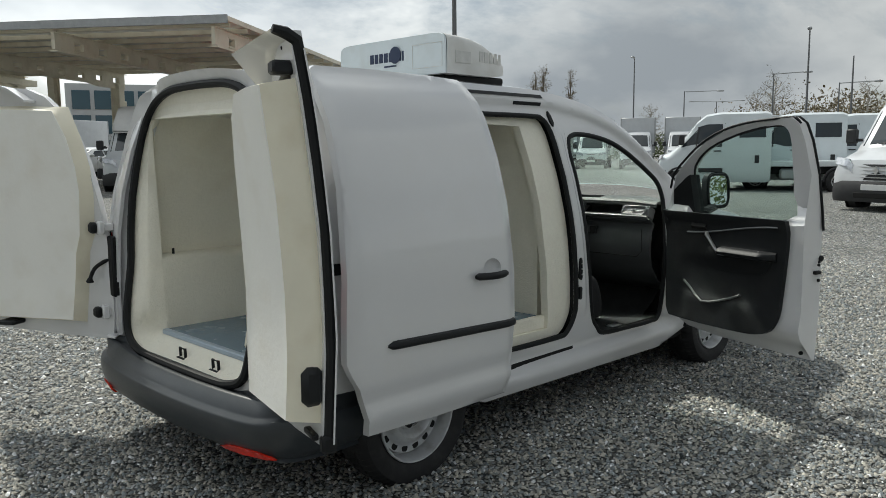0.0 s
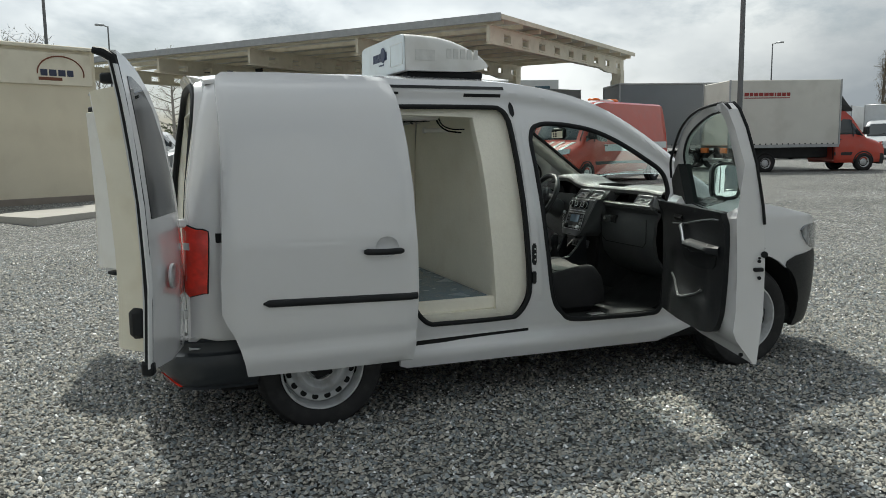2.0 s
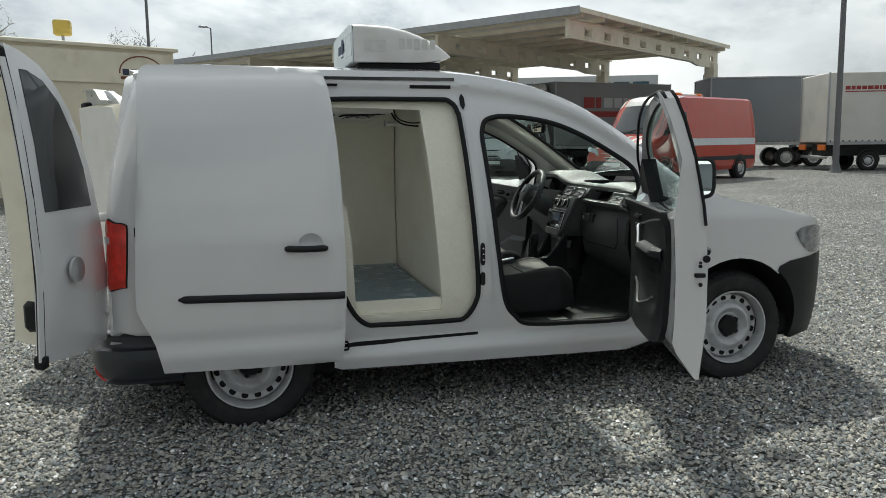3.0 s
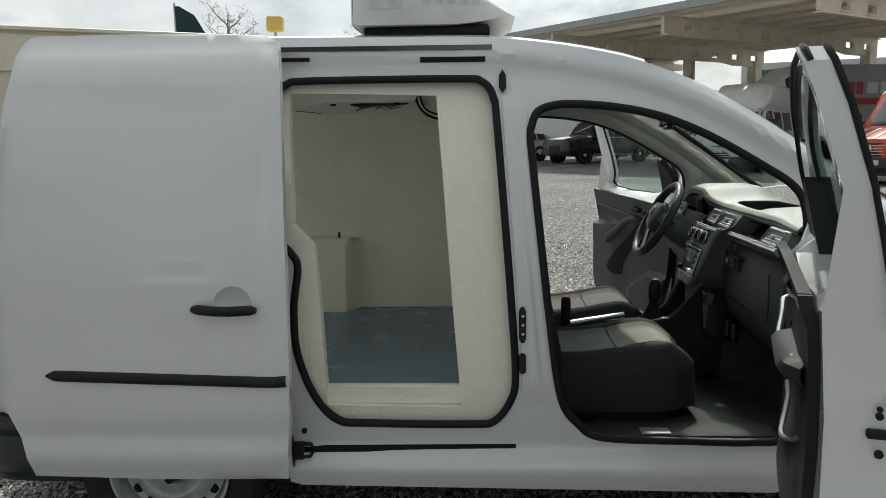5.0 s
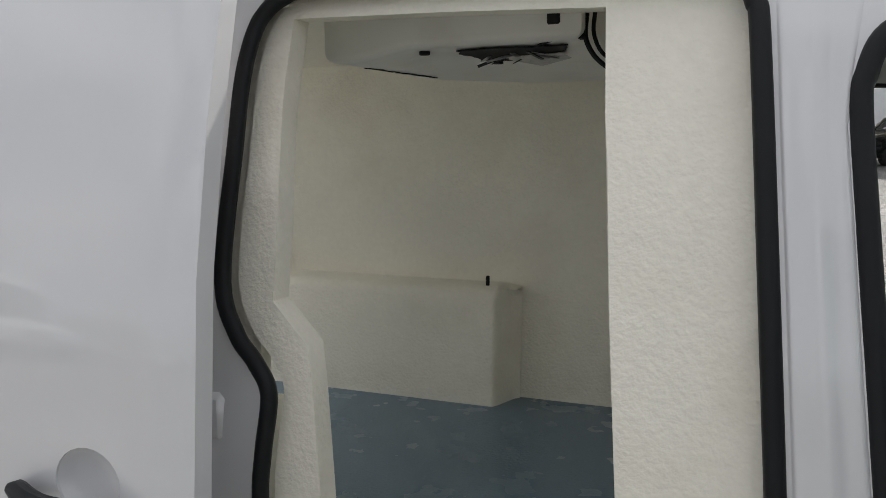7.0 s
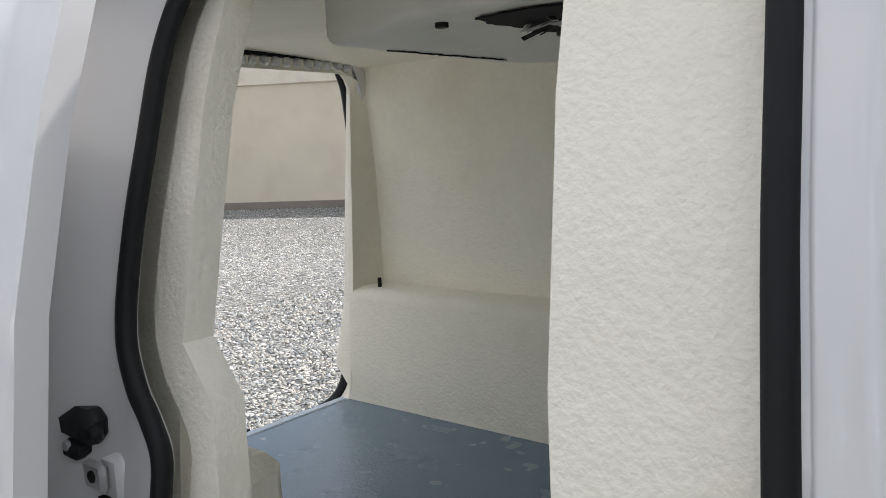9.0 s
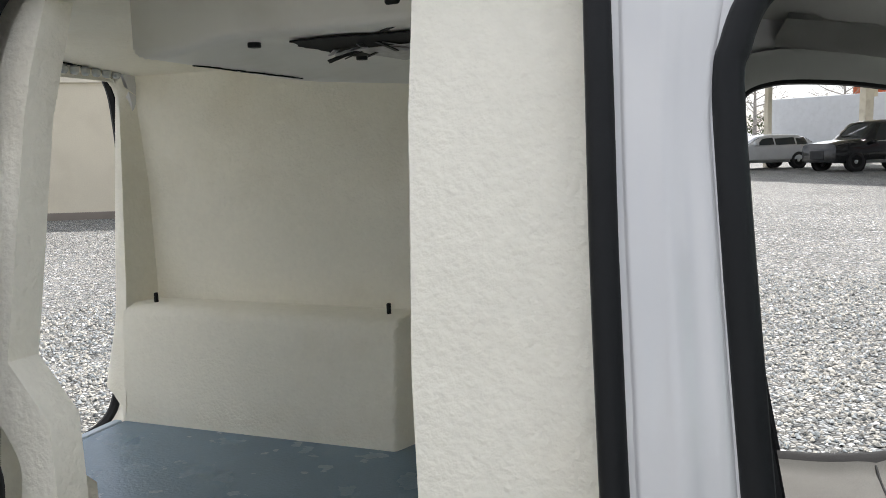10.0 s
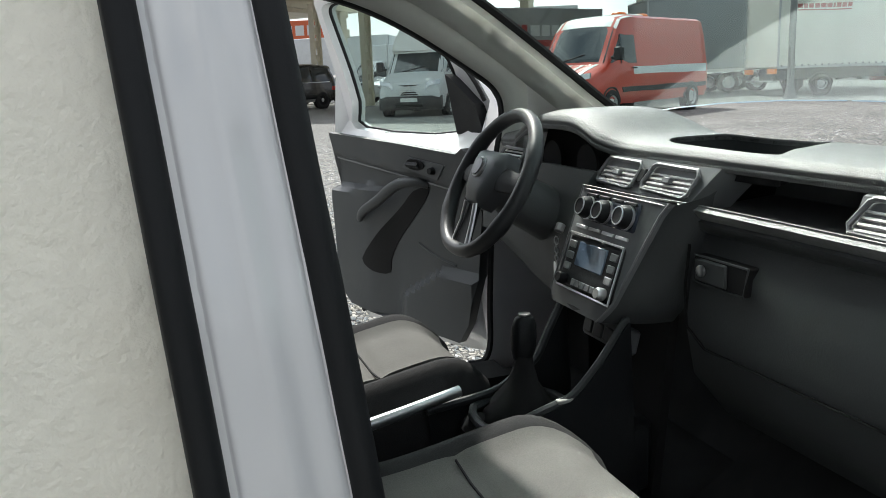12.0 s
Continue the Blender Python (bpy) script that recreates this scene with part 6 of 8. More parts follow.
for i in range(4):
    part("blank_switch", box(-.008, .0, -.044 + .042 * i, -.008 + .042 * i, -.020, .012, .003, sp_), LOWDASH, row)
part("gear_console", box(1.66, 2.03, -.104, .095, .40, .572, .02), TRIM, van)
gr = M()
tube(gr, smooth_loop([(1.70, -.07, .580), (1.70, .085, .580), (1.86, .085, .590), (1.86, -.07, .590)], 4), .010, True, 8)
part("gaiter_frame", gr, LOWDASH, van)
gt = M()
bt_prof = [(.072, 0), (.068, .018), (.052, .040), (.032, .070), (.020, .105), (.015, .13)]
seg = 18
gv = [(1.775 + .10 * h + r * math.cos(2 * math.pi * s / seg) * (1 + .14 * ((s + i) % 2)), .012 + r * math.sin(2 * math.pi * s / seg) * (1 + .14 * ((s + i) % 2)), .578 + h) for i, (r, h) in enumerate(bt_prof) for s in range(seg)]
gt.add(gv, [(i * seg + s, i * seg + (s + 1) % seg, (i + 1) * seg + (s + 1) % seg, (i + 1) * seg + s) for i in range(len(bt_prof) - 1) for s in range(seg)])
gaiter = part("gear_lever", gt, SHADE_BLACK, van, "black gear lever with leather gaiter")
kn = M()
kp = [(.013, 0), (.021, .010), (.026, .030), (.0275, .055), (.026, .080), (.020, .096), (.010, .102), (.0001, .103)]
kv = [(1.788 + .05 * h + r * math.cos(2 * math.pi * s / 16), .02 + r * math.sin(2 * math.pi * s / 16) * .85, .690 + h) for r, h in kp for s in range(16)]
kn.add(kv, [(i * 16 + s, i * 16 + (s + 1) % 16, (i + 1) * 16 + (s + 1) % 16, (i + 1) * 16 + s) for i in range(len(kp) - 1) for s in range(16)])
part("gear_knob", kn, PLASTIC, gaiter, "glossy black gear knob")
part("knob_cap", disc(M(), (1.793, .02, .792), .013, .003, "z", 14), CHROME, gaiter)
hb = M()
tube(hb, [(1.40, .06, .585), (1.55, .075, .605), (1.672, .09, .622)], [.014, .013, .012], False, 10)
hbk = part("handbrake", hb, CHROME, van, "silver handbrake lever")
disc(hk := M(), (1.672, .09, .622), .008, .014, "x", 8)
part("release_button", hk, CHROME, hbk)
part("label_tag", box(1.795, 1.830, -.121, -.106, .648, .656, .002), HEADLINE, van)

# steering wheel
SW = pose(1.852, .367, 1.030) @ Matrix.Rotation(radians(30), 4, "Y")    # local -x faces the driver
WHEELGRIP = mat("dark_grey_wheel_rim", (.034, .036, .038), .42, var=.08, var_scale=6, bump=.10, bump_scale=420)
rm = M()
ANG = np.linspace(0, 2 * math.pi, 64, endpoint=False)
tube(rm, [tuple(SW @ Vector((.022, .182 * math.cos(a), .182 * math.sin(a) - .006 * math.exp(-((a - 1.5 * math.pi) / .35) ** 2) * -1))) for a in ANG], [.0168 + .0022 * math.exp(-((math.cos(a) ** 2 - .75) / .12) ** 2) for a in ANG], True, 12, 1.12)
sw = part("steering_wheel", rm, WHEELGRIP, van, "dark grey three-spoke steering wheel")
hubm = M()


def pad(a, b, d):
    w = li([(-1, .034), (-.6, .058), (0, .080), (.55, .086), (1, .070)], b)
    e = max(abs(a), abs(b))
    return tuple(SW @ Vector((-.020 + .026 * e ** 5 + .006 * (1 - b) * .5 + d, w * a, .006 + .070 * b)))


slab(hubm, [-1, -.96, -.85, -.6, -.3, 0, .3, .6, .85, .96, 1], [-1, -.96, -.85, -.5, 0, .5, .85, .96, 1], pad, .035)
part("airbag_cover", hubm, mat("grey_airbag_cover", (.095, .100, .106), .42, var=.05, bump=.08, bump_scale=420), sw, angle=60)
for g in (1, -1):
    sp = M()
    slab(sp, [0, .3, .6, 1], [-1, -.5, 0, .5, 1], lambda u, v, d, g=g: tuple(SW @ Vector((.002 + .016 * u + .006 * v * v + d, g * (.074 + .100 * u), (.030 - .010 * u) * v + .014))), .014)
    part("spoke", sp, TRIM, sw)
    sp = M()
    tube(sp, [tuple(SW @ Vector((.000, g * .030, -.060))), tuple(SW @ Vector((.012, g * .034, -.105))), tuple(SW @ Vector((.022, g * .046, -.168)))], [.008, .0075, .009], False, 8, .6)
    part("spoke", sp, CHROME, sw, "silver lower spoke")
sp = M()
slab(sp, [-1, 0, 1], [0, .5, 1], lambda u, v, d: tuple(SW @ Vector((.010 + .014 * v + d, (.024 + .012 * v) * u, -.062 - .105 * v))), .010)
part("spoke", sp, TRIM, sw)
lath = M()
lathe(lath, [(.026, -.004), (.026, .002), (.023, .004), (.021, -.002)], 24, SW @ pose(-.0205, 0, .024, 0, 0, 90))
part("emblem_ring", lath, CHROME, sw)
disc(ev := M(), (0, 0, 0), .021, .003, "x", 24, SW @ pose(-.0235, 0, .024))
part("emblem_disc", ev, SILK0, sw)
for oy in (-.008, .008):
    part("emblem_bar", box(-.0255, -.0235, oy - .0022, oy + .0022, .012, .037, .0005, SW), CHROME, sw)
co = M()
tube(co, [tuple(SW @ Vector((.03, 0, 0))), tuple(SW @ Vector((.12, 0, .0))), tuple(SW @ Vector((.26, 0, .0)))], [.045, .062, .07], False, 12)
part("steering_column", co, DASHTRIM, van)
for sgn in (-1, 1):
    st = M()
    tube(st, [tuple(SW @ Vector((.075, sgn * .05, .0))), tuple(SW @ Vector((.06, sgn * .13, .015)))], [.008, .010], False, 8)
    part("column_stalk", st, BLACK, van)
ky = M()
tube(ky, [(1.985, .215, .93), (1.975, .21, .915)], .011, False, 8)
for i, (dz, r) in enumerate(((.0, .010), (-.022, .009), (-.042, .008))):
    tube(ky, [(1.968, .208 + r * math.cos(a), .895 + dz + r * math.sin(a)) for a in np.linspace(0, 2 * math.pi, 10, endpoint=False)], .0016, True, 5)
cbox(ky, 1.964, 1.967, .20, .216, .80, .845, .001)
part("ignition_keys", ky, CHROME, van, "keys hanging from the ignition")


# seats
def seat(yc, name_label):
    def cu(u, v, d):
        x = 1.27 + (.555 if yc < 0 else .52) * u
        w = .252 - .065 * sm(.68, 1.0, u) ** 2 - .01 * sm(.2, 0, u)
        side = abs(v)
        z = .60 + .045 * sm(.2, .9, u) - .09 * max(0, (u - .72) / .28) ** 2.2 + .030 * sm(.45, .80, side) - .10 * max(0, (side - .72) / .28) ** 2.4
        return (x, yc + w * v, z - d * .0)

    us = list(np.linspace(0, 1, 25))
    vs = [math.copysign(1 - (1 - abs(v)) ** 1.3, v) for v in np.linspace(-1, 1, 33)]
    body = M()
    lo = [tuple(cu(u, v, 0)) for u in us for v in vs]
    body.add(lo + [(x, y, .42) for x, y, z in lo], [])
    k, n = len(vs), len(us)
    for i in range(n - 1):
        for j in range(k - 1):
            body.f.append((i * k + j, i * k + j + 1, (i + 1) * k + j + 1, (i + 1) * k + j))
    ring = [i * k for i in range(n)] + [(n - 1) * k + j for j in range(1, k)] + [i * k + k - 1 for i in range(n - 2, -1, -1)] + list(range(k - 2, 0, -1))
    body.f += [(ring[i], ring[(i + 1) % len(ring)], ring[(i + 1) % len(ring)] + n * k, ring[i] + n * k) for i in range(len(ring))]
    st = part("seat", body, SEATBLACK, van, name_label)
    ins = M()
    slab(ins, list(np.linspace(.02, .95, 26)), list(np.linspace(-.62, .62, 17)), lambda u, v, d: tuple(Vector(cu(u, v, 0)) + Vector((0, 0, .007 - .006 * math.exp(-((u - .5) / .03) ** 2) - d))), .012)
    part("seat_panel", ins, SEATGREY, st, "grey woven seat centre")
    seam = M()
    tube(seam, [tuple(Vector(cu(.5, v, 0)) + Vector((0, 0, .003))) for v in (-.58, -.3, 0, .3, .58)], .0025, False, 5)
    part("seat_seam", seam, SEATBLACK, st)
    bk = M()
    slab(bk, [-1, -.9, -.6, 0, .6, .9, 1], list(np.linspace(0, 1, 9)), lambda v, t, d: (1.30 - .12 * t - .03 * (1 - v * v) + .04 * abs(v) ** 3 - d, yc + .245 * v * (1 - .1 * t), .58 + .62 * t), .11)
    part("seat_back", bk, SEATBLACK, st)
    part("seat_base", box(1.33, 1.75, yc - .21, yc + .21, .345, .44, .03), TRIM, st)
    return st


seat(-.36, "passenger seat with grey cloth centre and black sides")
seat(.36, "driver seat with grey cloth centre and black sides")
bc = M()
cbox(bc, 1.385, 1.425, -.022, .012, .60, .72, .008, pose(0, 0, 0))
buck = part("belt_buckle", bc, BLACK, van, "seat belt buckle with red button")
part("buckle_button", box(1.39, 1.42, -.018, .008, .718, .726, .002), mat("red_plastic", (.55, .03, .02), .4), buck)
for y in (.30, .40):
    part("pedal", box(2.22, 2.24, y - .03, y + .03, .44, .52, .006), BLACK, van)


# ---- the yard round the van ----
GZ = .22      # level of the yard further off


def paint(name, color, rough=.3, **k):
    return mat(name, color, rough, coat=.5, var=.04, var_scale=3, dirt=tuple(c * .6 + .08 for c in color), dirt_amount=.25, dirt_scale=4, **k)


SILVER = paint("silver_paint", (.56, .59, .61))
REDPAINT = paint("signal_red_paint", (.50, .055, .03))
BLACKPAINT = paint("black_car_paint", (.008, .009, .010), .15)
OLDWHITE = paint("old_white_paint", (.70, .70, .69))
FLEETWHITE = paint("fleet_white_paint", (.62, .64, .66))
PALEBLUE = paint("pale_blue_white_paint", (.66, .71, .73))
FARGLASS = mat("dark_vehicle_glass", (.025, .033, .038), .05, coat=.6)
LAMPGLASS = mat("headlamp_glass", (.55, .57, .60), .12, metal=.5, coat=.6, var=.25, var_scale=14)
DARKPL = mat("weathered_black_plastic", (.028, .029, .031), .6, var=.15, var_scale=6, bump=.05)
STEELGREY = mat("galvanised_steel", (.40, .41, .42), .5, metal=.4, var=.1, var_scale=5, fine=.06, fine_scale=60)
CREAM = mat("cream_painted_steel", (.76, .71, .58), .5, var=.05, var_scale=2, dirt=(.40, .33, .22), dirt_amount=.30, dirt_scale=2.5, bump=.02)
CREAMWALL = mat("cream_cladding", (.70, .64, .50), .55, var=.04, var_scale=1.2, fine=.03, fine_scale=40, dirt=(.5, .43, .32), dirt_amount=.25, dirt_scale=1.5, bump=.05, bump_scale=60)
SOLAR = mat("solar_panel_underside", (.74, .74, .70), .35, var=.10, var_scale=1.5)
TARP = mat("pale_tarpaulin", (.66, .645, .60), .55, var=.05, var_scale=.8, dirt=(.42, .40, .35), dirt_amount=.3, dirt_scale=1.3, bump=.2, bump_scale=6)
GREYTARP = mat("grey_tarpaulin", (.27, .275, .28), .5, var=.06, var_scale=.8, dirt=(.28, .27, .26), dirt_amount=.25, dirt_scale=1.2, bump=.15, bump_scale=6)
SLATE = mat("slate_blue_tarpaulin", (.20, .22, .24), .5, var=.06, var_scale=.8, bump=.1, bump_scale=6)
DKRED = mat("dark_red_print", (.30, .035, .03), .5)
PALEPRINT = mat("pale_grey_print", (.52, .52, .52), .5)
PLATE = mat("blank_plate", (.62, .63, .63), .4, var=.04)
ORANGE = mat("orange_marking", (.70, .17, .02), .4)
YELLOW = mat("faded_yellow_plastic", (.55, .42, .10), .5, var=.1)
PLINTH = mat("brown_plaster_plinth", (.26, .225, .19), .8, var=.1, var_scale=2, bump=.1)
CONCRETE = mat("pale_concrete", (.46, .44, .40), .85, var=.1, var_scale=1.5, fine=.08, fine_scale=60, dirt=(.30, .28, .24), dirt_amount=.4, dirt_scale=1.5, bump=.2, bump_scale=60)
BARK = mat("grey_brown_bark", (.17, .145, .12), .9, var=.2, var_scale=8)
BIRCH = mat("pale_birch_bark", (.36, .34, .31), .9, var=.25, var_scale=6)
CATKIN = mat("early_spring_buds", (.20, .165, .10), .9, var=.3, var_scale=2, rand=.3, island=True)
GREENLEAF = mat("young_hedge_leaves", (.085, .11, .045), .8, var=.3, var_scale=2, rand=.35, island=True)


def road_wheel(parent, x, y, sgn, r=.33, w=.2, hub=None):
    """A small complete wheel: rim, tyre and holes."""
    a = M()
    mm = pose(x, y, r) @ (Matrix.Identity(4) if sgn > 0 else pose(0, 0, 0, 0, 0, 180))
    lathe(a, [(r * .66, -.05), (r * .66, .02), (r * .60, -.005), (r * .45, -.03), (r * .36, .0), (r * .2, .02), (.001, .025)], 20, mm)
    rim = part("wheel", a, hub or RIM, parent)
    b = M()
    lathe(b, [(r * .62, .03), (r * .70, .045), (r * .9, .045), (r, .02), (r, -w), (r * .62, -w)], 24, mm)
    part("tyre", b, TYRE, rim)
    for i in range(8):
        t = 2 * math.pi * i / 8
        c = M()
        lathe(c, [(.001, -.004), (r * .075, -.006), (r * .075, .0)], 8, mm @ pose(r * .53 * math.cos(t), -.01, r * .53 * math.sin(t)))
        part("vent_hole", c, SHADE_BLACK, rim)
    return rim


class Shell:
    """A vehicle body: stations of x, underside, top, half width below and half width at the top, shoulder height."""

    def __init__(self, st):
        self.st = sorted(st)

    def at(self, x):
        xs = [s[0] for s in self.st]
        return [float(np.interp(x, xs, [s[i] for s in self.st])) for i in range(1, 6)]

    def half(self, x, z):
        zb, zt, w, wt, zs = self.at(x)
        if z <= zs:
            return w - .05 * sm(zb + .14, zb, z)
        return w + (wt - w) * min(1.0, (z - zs) / max(zt - zs, .02)) ** 1.3

    def top(self, x, v, off=0.0):
        zb, zt, w, wt, zs = self.at(x)
        return (x, v * wt, zt + .03 * (1 - v * v) - .05 * sm(.86, 1.0, abs(v)) + off)

    def mesh(self, sub=.25):
        xs = []
        for a, b in zip(self.st[:-1], self.st[1:]):
            k = max(1, int((b[0] - a[0]) / sub))
            xs += [a[0] + (b[0] - a[0]) * i / k for i in range(k)]
        xs.append(self.st[-1][0])
        n = 0
        v = []
        for x in xs:
            zb, zt, w, wt, zs = self.at(x)
            h = [(self.half(x, z), z) for z in (zb, zb + .07, zb + .14, zs * .5 + zb * .5, zs)]
            h += [(self.half(x, z), z) for z in (zs + (zt - zs) * .35, zs + (zt - zs) * .7)]
            e = [self.top(x, k) for k in (1.0, .95, .86, .5, 0)]
            ring = h + [(p[1], p[2]) for p in e]
            ring = ring + [(-y, z) for y, z in ring[-2::-1]]
            n = len(ring)
            v += [(x, y, z) for y, z in ring]
        f = [(i * n + j, i * n + (j + 1) % n, (i + 1) * n + (j + 1) % n, (i + 1) * n + j) for i in range(len(xs) - 1) for j in range(n)]
        f += [tuple(range(n)), tuple(range((len(xs) - 1) * n, len(xs) * n))]
        return M().add(v, f)

    def patch(self, poly, s, off=.006, step=.2, thick=.012):
        return cut_sheet(poly, [], lambda x, z, d: (x, s * (self.half(x, z) + off - d), z), step, thick)

    def over(self, x0, x1, v=.88, off=.008, k0=1.0, k1=1.0, thick=.012):
        return slab(M(), list(np.linspace(x0, x1, 8)), list(np.linspace(-1, 1, 9)), lambda x, t, d: self.top(x, t * v * (k0 + (k1 - k0) * (x - x0) / (x1 - x0)), off - d), thick)


def stripe(sh, ob, name, material, x0, x1, z0, z1, label=""):
    for s in (-1, 1):
        part(name, sh.patch([(x0, z0), (x1, z0), (x1, z1), (x0, z1)], s, .004, .3), material, ob, label)


def face(ob, x, w, z):
    """Nose fittings on a front that stands at x: grille with bars, swept lamps, bumper, plate."""
    g = part("grille", slab(M(), list(np.linspace(-1, 1, 9)), [0, .3, .7, 1], lambda t, k, d: (x + .022 - .05 * t * t - .045 * k - d, t * w * (.50 + .22 * k), z + .0 + .30 * k), .05), DARKPL, ob)
    for k in range(4):
        part("grille_bar", slab(M(), list(np.linspace(-1, 1, 9)), [0, 1], lambda t, q, d, k=k: (x + .036 - .05 * t * t - .010 * k - d, t * w * (.47 + .055 * k), z + .040 + .066 * k + .018 * q), .02), CHROME, g)
    part("badge", slab(M(), [-.055, 0, .055], [-1, 0, 1], lambda y, k, d: (x + .040 - d, y * (1 - .9 * abs(k)), z + .185 + .085 * k), .03), CHROME, g)
    for s in (-1, 1):
        part("headlight", slab(M(), [.50, .62, .75, .88, 1.0], [0, .5, 1], lambda t, k, d, s=s: (x + .03 - .05 * t * t - .045 * k - .22 * max(0, t - .68) - d, s * w * (t + .10), z + .20 - .10 * (t < .55) + (.04 + .14 * (t - .5)) + (.17 - .04 * t) * k), .05), LAMPGLASS, ob)
        a, b = sorted((s * w * .62, s * w * .88))
        part("fog_lamp", box(x - .05, x + .032, a, b, z - .22, z - .13, .03), LAMPGLASS, ob)
    bp = part("front_bumper", slab(M(), list(np.linspace(-1, 1, 13)), [0, .15, .5, .85, 1], lambda t, k, d: (x + .065 - .03 * t * t - .12 * abs(t) ** 10 - .04 * (2 * k - 1) ** 4 - d, t * w * 1.14, z - .42 + .40 * k), .16), DARKPL, ob)
    part("air_intake", box(x + .03, x + .070, -w * .5, w * .5, z - .34, z - .24, .01), SHADE_BLACK, bp)
    part("number_plate", box(x + .058, x + .074, -.26, .26, z - .19, z - .08, .004), PLATE, ob, "plain pale plate")


def van_like(label, m, colour, h=2.3, wb=3.5, w=.98, nose=.92, group="", roof=None, windows=(), rear_over=1.0, category="van", hub=None, cab_end=None, window_z=(1.32, 1.93)):
    """A panel van, front axle at its origin, facing +x."""
    ob = thing("parked_van", label, category, m, group)
    end = cab_end if cab_end is not None else -(wb + rear_over)
    sh = Shell([(nose, .32, .84, w * .80, w * .62, .62), (nose - .07, .30, 1.02, w * .92, w * .80, .78), (nose - .35, .30, 1.14, w * .98, w * .86, .92), (.12, .30, 1.27, w, w * .90, 1.05),
                (-.45, .30, 1.27 + (h - 1.27) * .74, w, w * .84, 1.1), (-.70, .30, h - .06, w, w * .80, 1.1), (-1.1, .30, h, w, w * .80, 1.1), (end + .12, .30, h, w, w * .80, 1.1), (end, .34, h - .05, w * .97, w * .77, 1.1)])
    body = part("body", sh.mesh(), colour, ob)
    ws = part("windscreen", sh.over(-.47, .08, .93, .008), FARGLASS, ob)
    part("wiper", tube(M(), [sh.top(.10, -.5, .03), sh.top(-.02, .3, .03)], .012, False, 5), DARKPL, ws)
    if roof:
        part("roof_cap", sh.over(end + .05, -.50, 1.0, .012), roof, ob)
    for s in (-1, 1):
        part("side_window", sh.patch([(-.02, 1.30), (-.55, 1.27 + (h - 1.27) * .62), (-.75, min(1.95, h - .26)), (-1.15, min(1.95, h - .26)), (-1.15, 1.30)], s), FARGLASS, ob)
        for x0, x1 in windows:
            part("side_window", sh.patch([(x0, window_z[0]), (x0, min(window_z[1], h - .28)), (x1, min(window_z[1], h - .28)), (x1, window_z[0])], s), FARGLASS, ob)
        x1 = end + .15 if cab_end is None else -1.18
        part("rubbing_strip", sh.patch([(-.50, .58), (x1, .58), (x1, .70), (-.45, .70)], s, .018, .6, .02), DARKPL, ob)
        part("door_gap", sh.patch([(-1.20, .45), (-1.215, .45), (-1.215, h - .3), (-1.20, h - .3)], s, .003, .4), SHADE_BLACK, ob)
        mi = M()
        a, b = sorted((s * (w + .05), s * (w + .26)))
        cbox(mi, -.12, .04, a, b, 1.36, 1.66, .03)
        a, b = sorted((s * (w - .06), s * (w + .08)))
        cbox(mi, -.08, -.02, a, b, 1.40, 1.46, .01)
        part("mirror_housing", mi, DARKPL, ob)
        for x in (0, -wb):
            road_wheel(ob, x, s * (w + .012), s, hub=hub)
            arc = M()
            tube(arc, [(x + .39 * math.cos(t), s * (w - .015), .33 + .39 * math.sin(t)) for t in np.linspace(0, math.pi, 10)], .03, False, 6)
            part("wheel_arch_lip", arc, DARKPL, ob)
            ag = M()
            disc(ag, (x, s * w - (.02 if s > 0 else -.008) , .33), .385, .012, "y", 22)
            part("wheel_arch_gap", ag, SHADE_BLACK, ob, smooth=False)
        if cab_end is None:
            part("tail_light", sh.patch([(end + .02, .9), (end + .02, 1.5), (end + .12, 1.5), (end + .12, .9)], s, .008, .4), REDLENS, ob)
        part("door_handle", sh.patch([(-.93, 1.17), (-.93, 1.205), (-1.13, 1.205), (-1.13, 1.17)], s, .022, .3, .02), DARKPL, ob)
        part("quarter_bar", sh.patch([(-.42, 1.29), (-.46, 1.29), (-.52, 1.27 + (h - 1.27) * .60), (-.48, 1.27 + (h - 1.27) * .60)], s, .014, .3), DARKPL, ob)
    face(ob, nose + .0, w * .84, .66)
    return ob, sh


def cargo_box(ob, x0, x1, w, z0, z1, material, name="cargo_box", buckles=False):
    c = part(name, box(x0, x1, -w, w, z0, z1, .03), material, ob)
    for s in (-1, 1):
        for x in (x0, x1):
            part("corner_post", box(x - .03, x + .03, s * w - .03, s * w + .03, z0, z1 + .01, .008), STEELGREY, c)
        part("side_rail", box(x0, x1, s * w - .03, s * w + .03, z0 - .09, z0 + .03, .008), STEELGREY, c)
        first = None
        for i in range(int((x1 - x0) / .22) if buckles else 0):
            if first is None:
                first = part("tarpaulin_buckle", box(-.02, .02, -.02, .02, -.025, .025, .004), DARKPL, c)
                bk = first
            else:
                bk = first.copy()
                scene.collection.objects.link(bk)
            bk.location = (x0 + .11 + .22 * i, s * (w + .02), z0 + .045)
    return c


def facing(hx, hy):
    return math.degrees(math.atan2(hy, hx))


# red rescue van with a white front roof
red, rsh = van_like("red high-roof rescue van with white stripe and orange light bar", pose(10.55, 15.4, GZ - .02, 0, 0, facing(-.887, -.462)), REDPAINT, 2.40, 4.02, 1.0, group="")
part("roof_cap", rsh.over(-1.25, -.46, 1.0, .014), OLDWHITE, red, "white front roof panel")
stripe(rsh, red, "side_stripe", PALEBLUE, -1.0, -4.9, 1.02, 1.22, "pale reflective stripe")
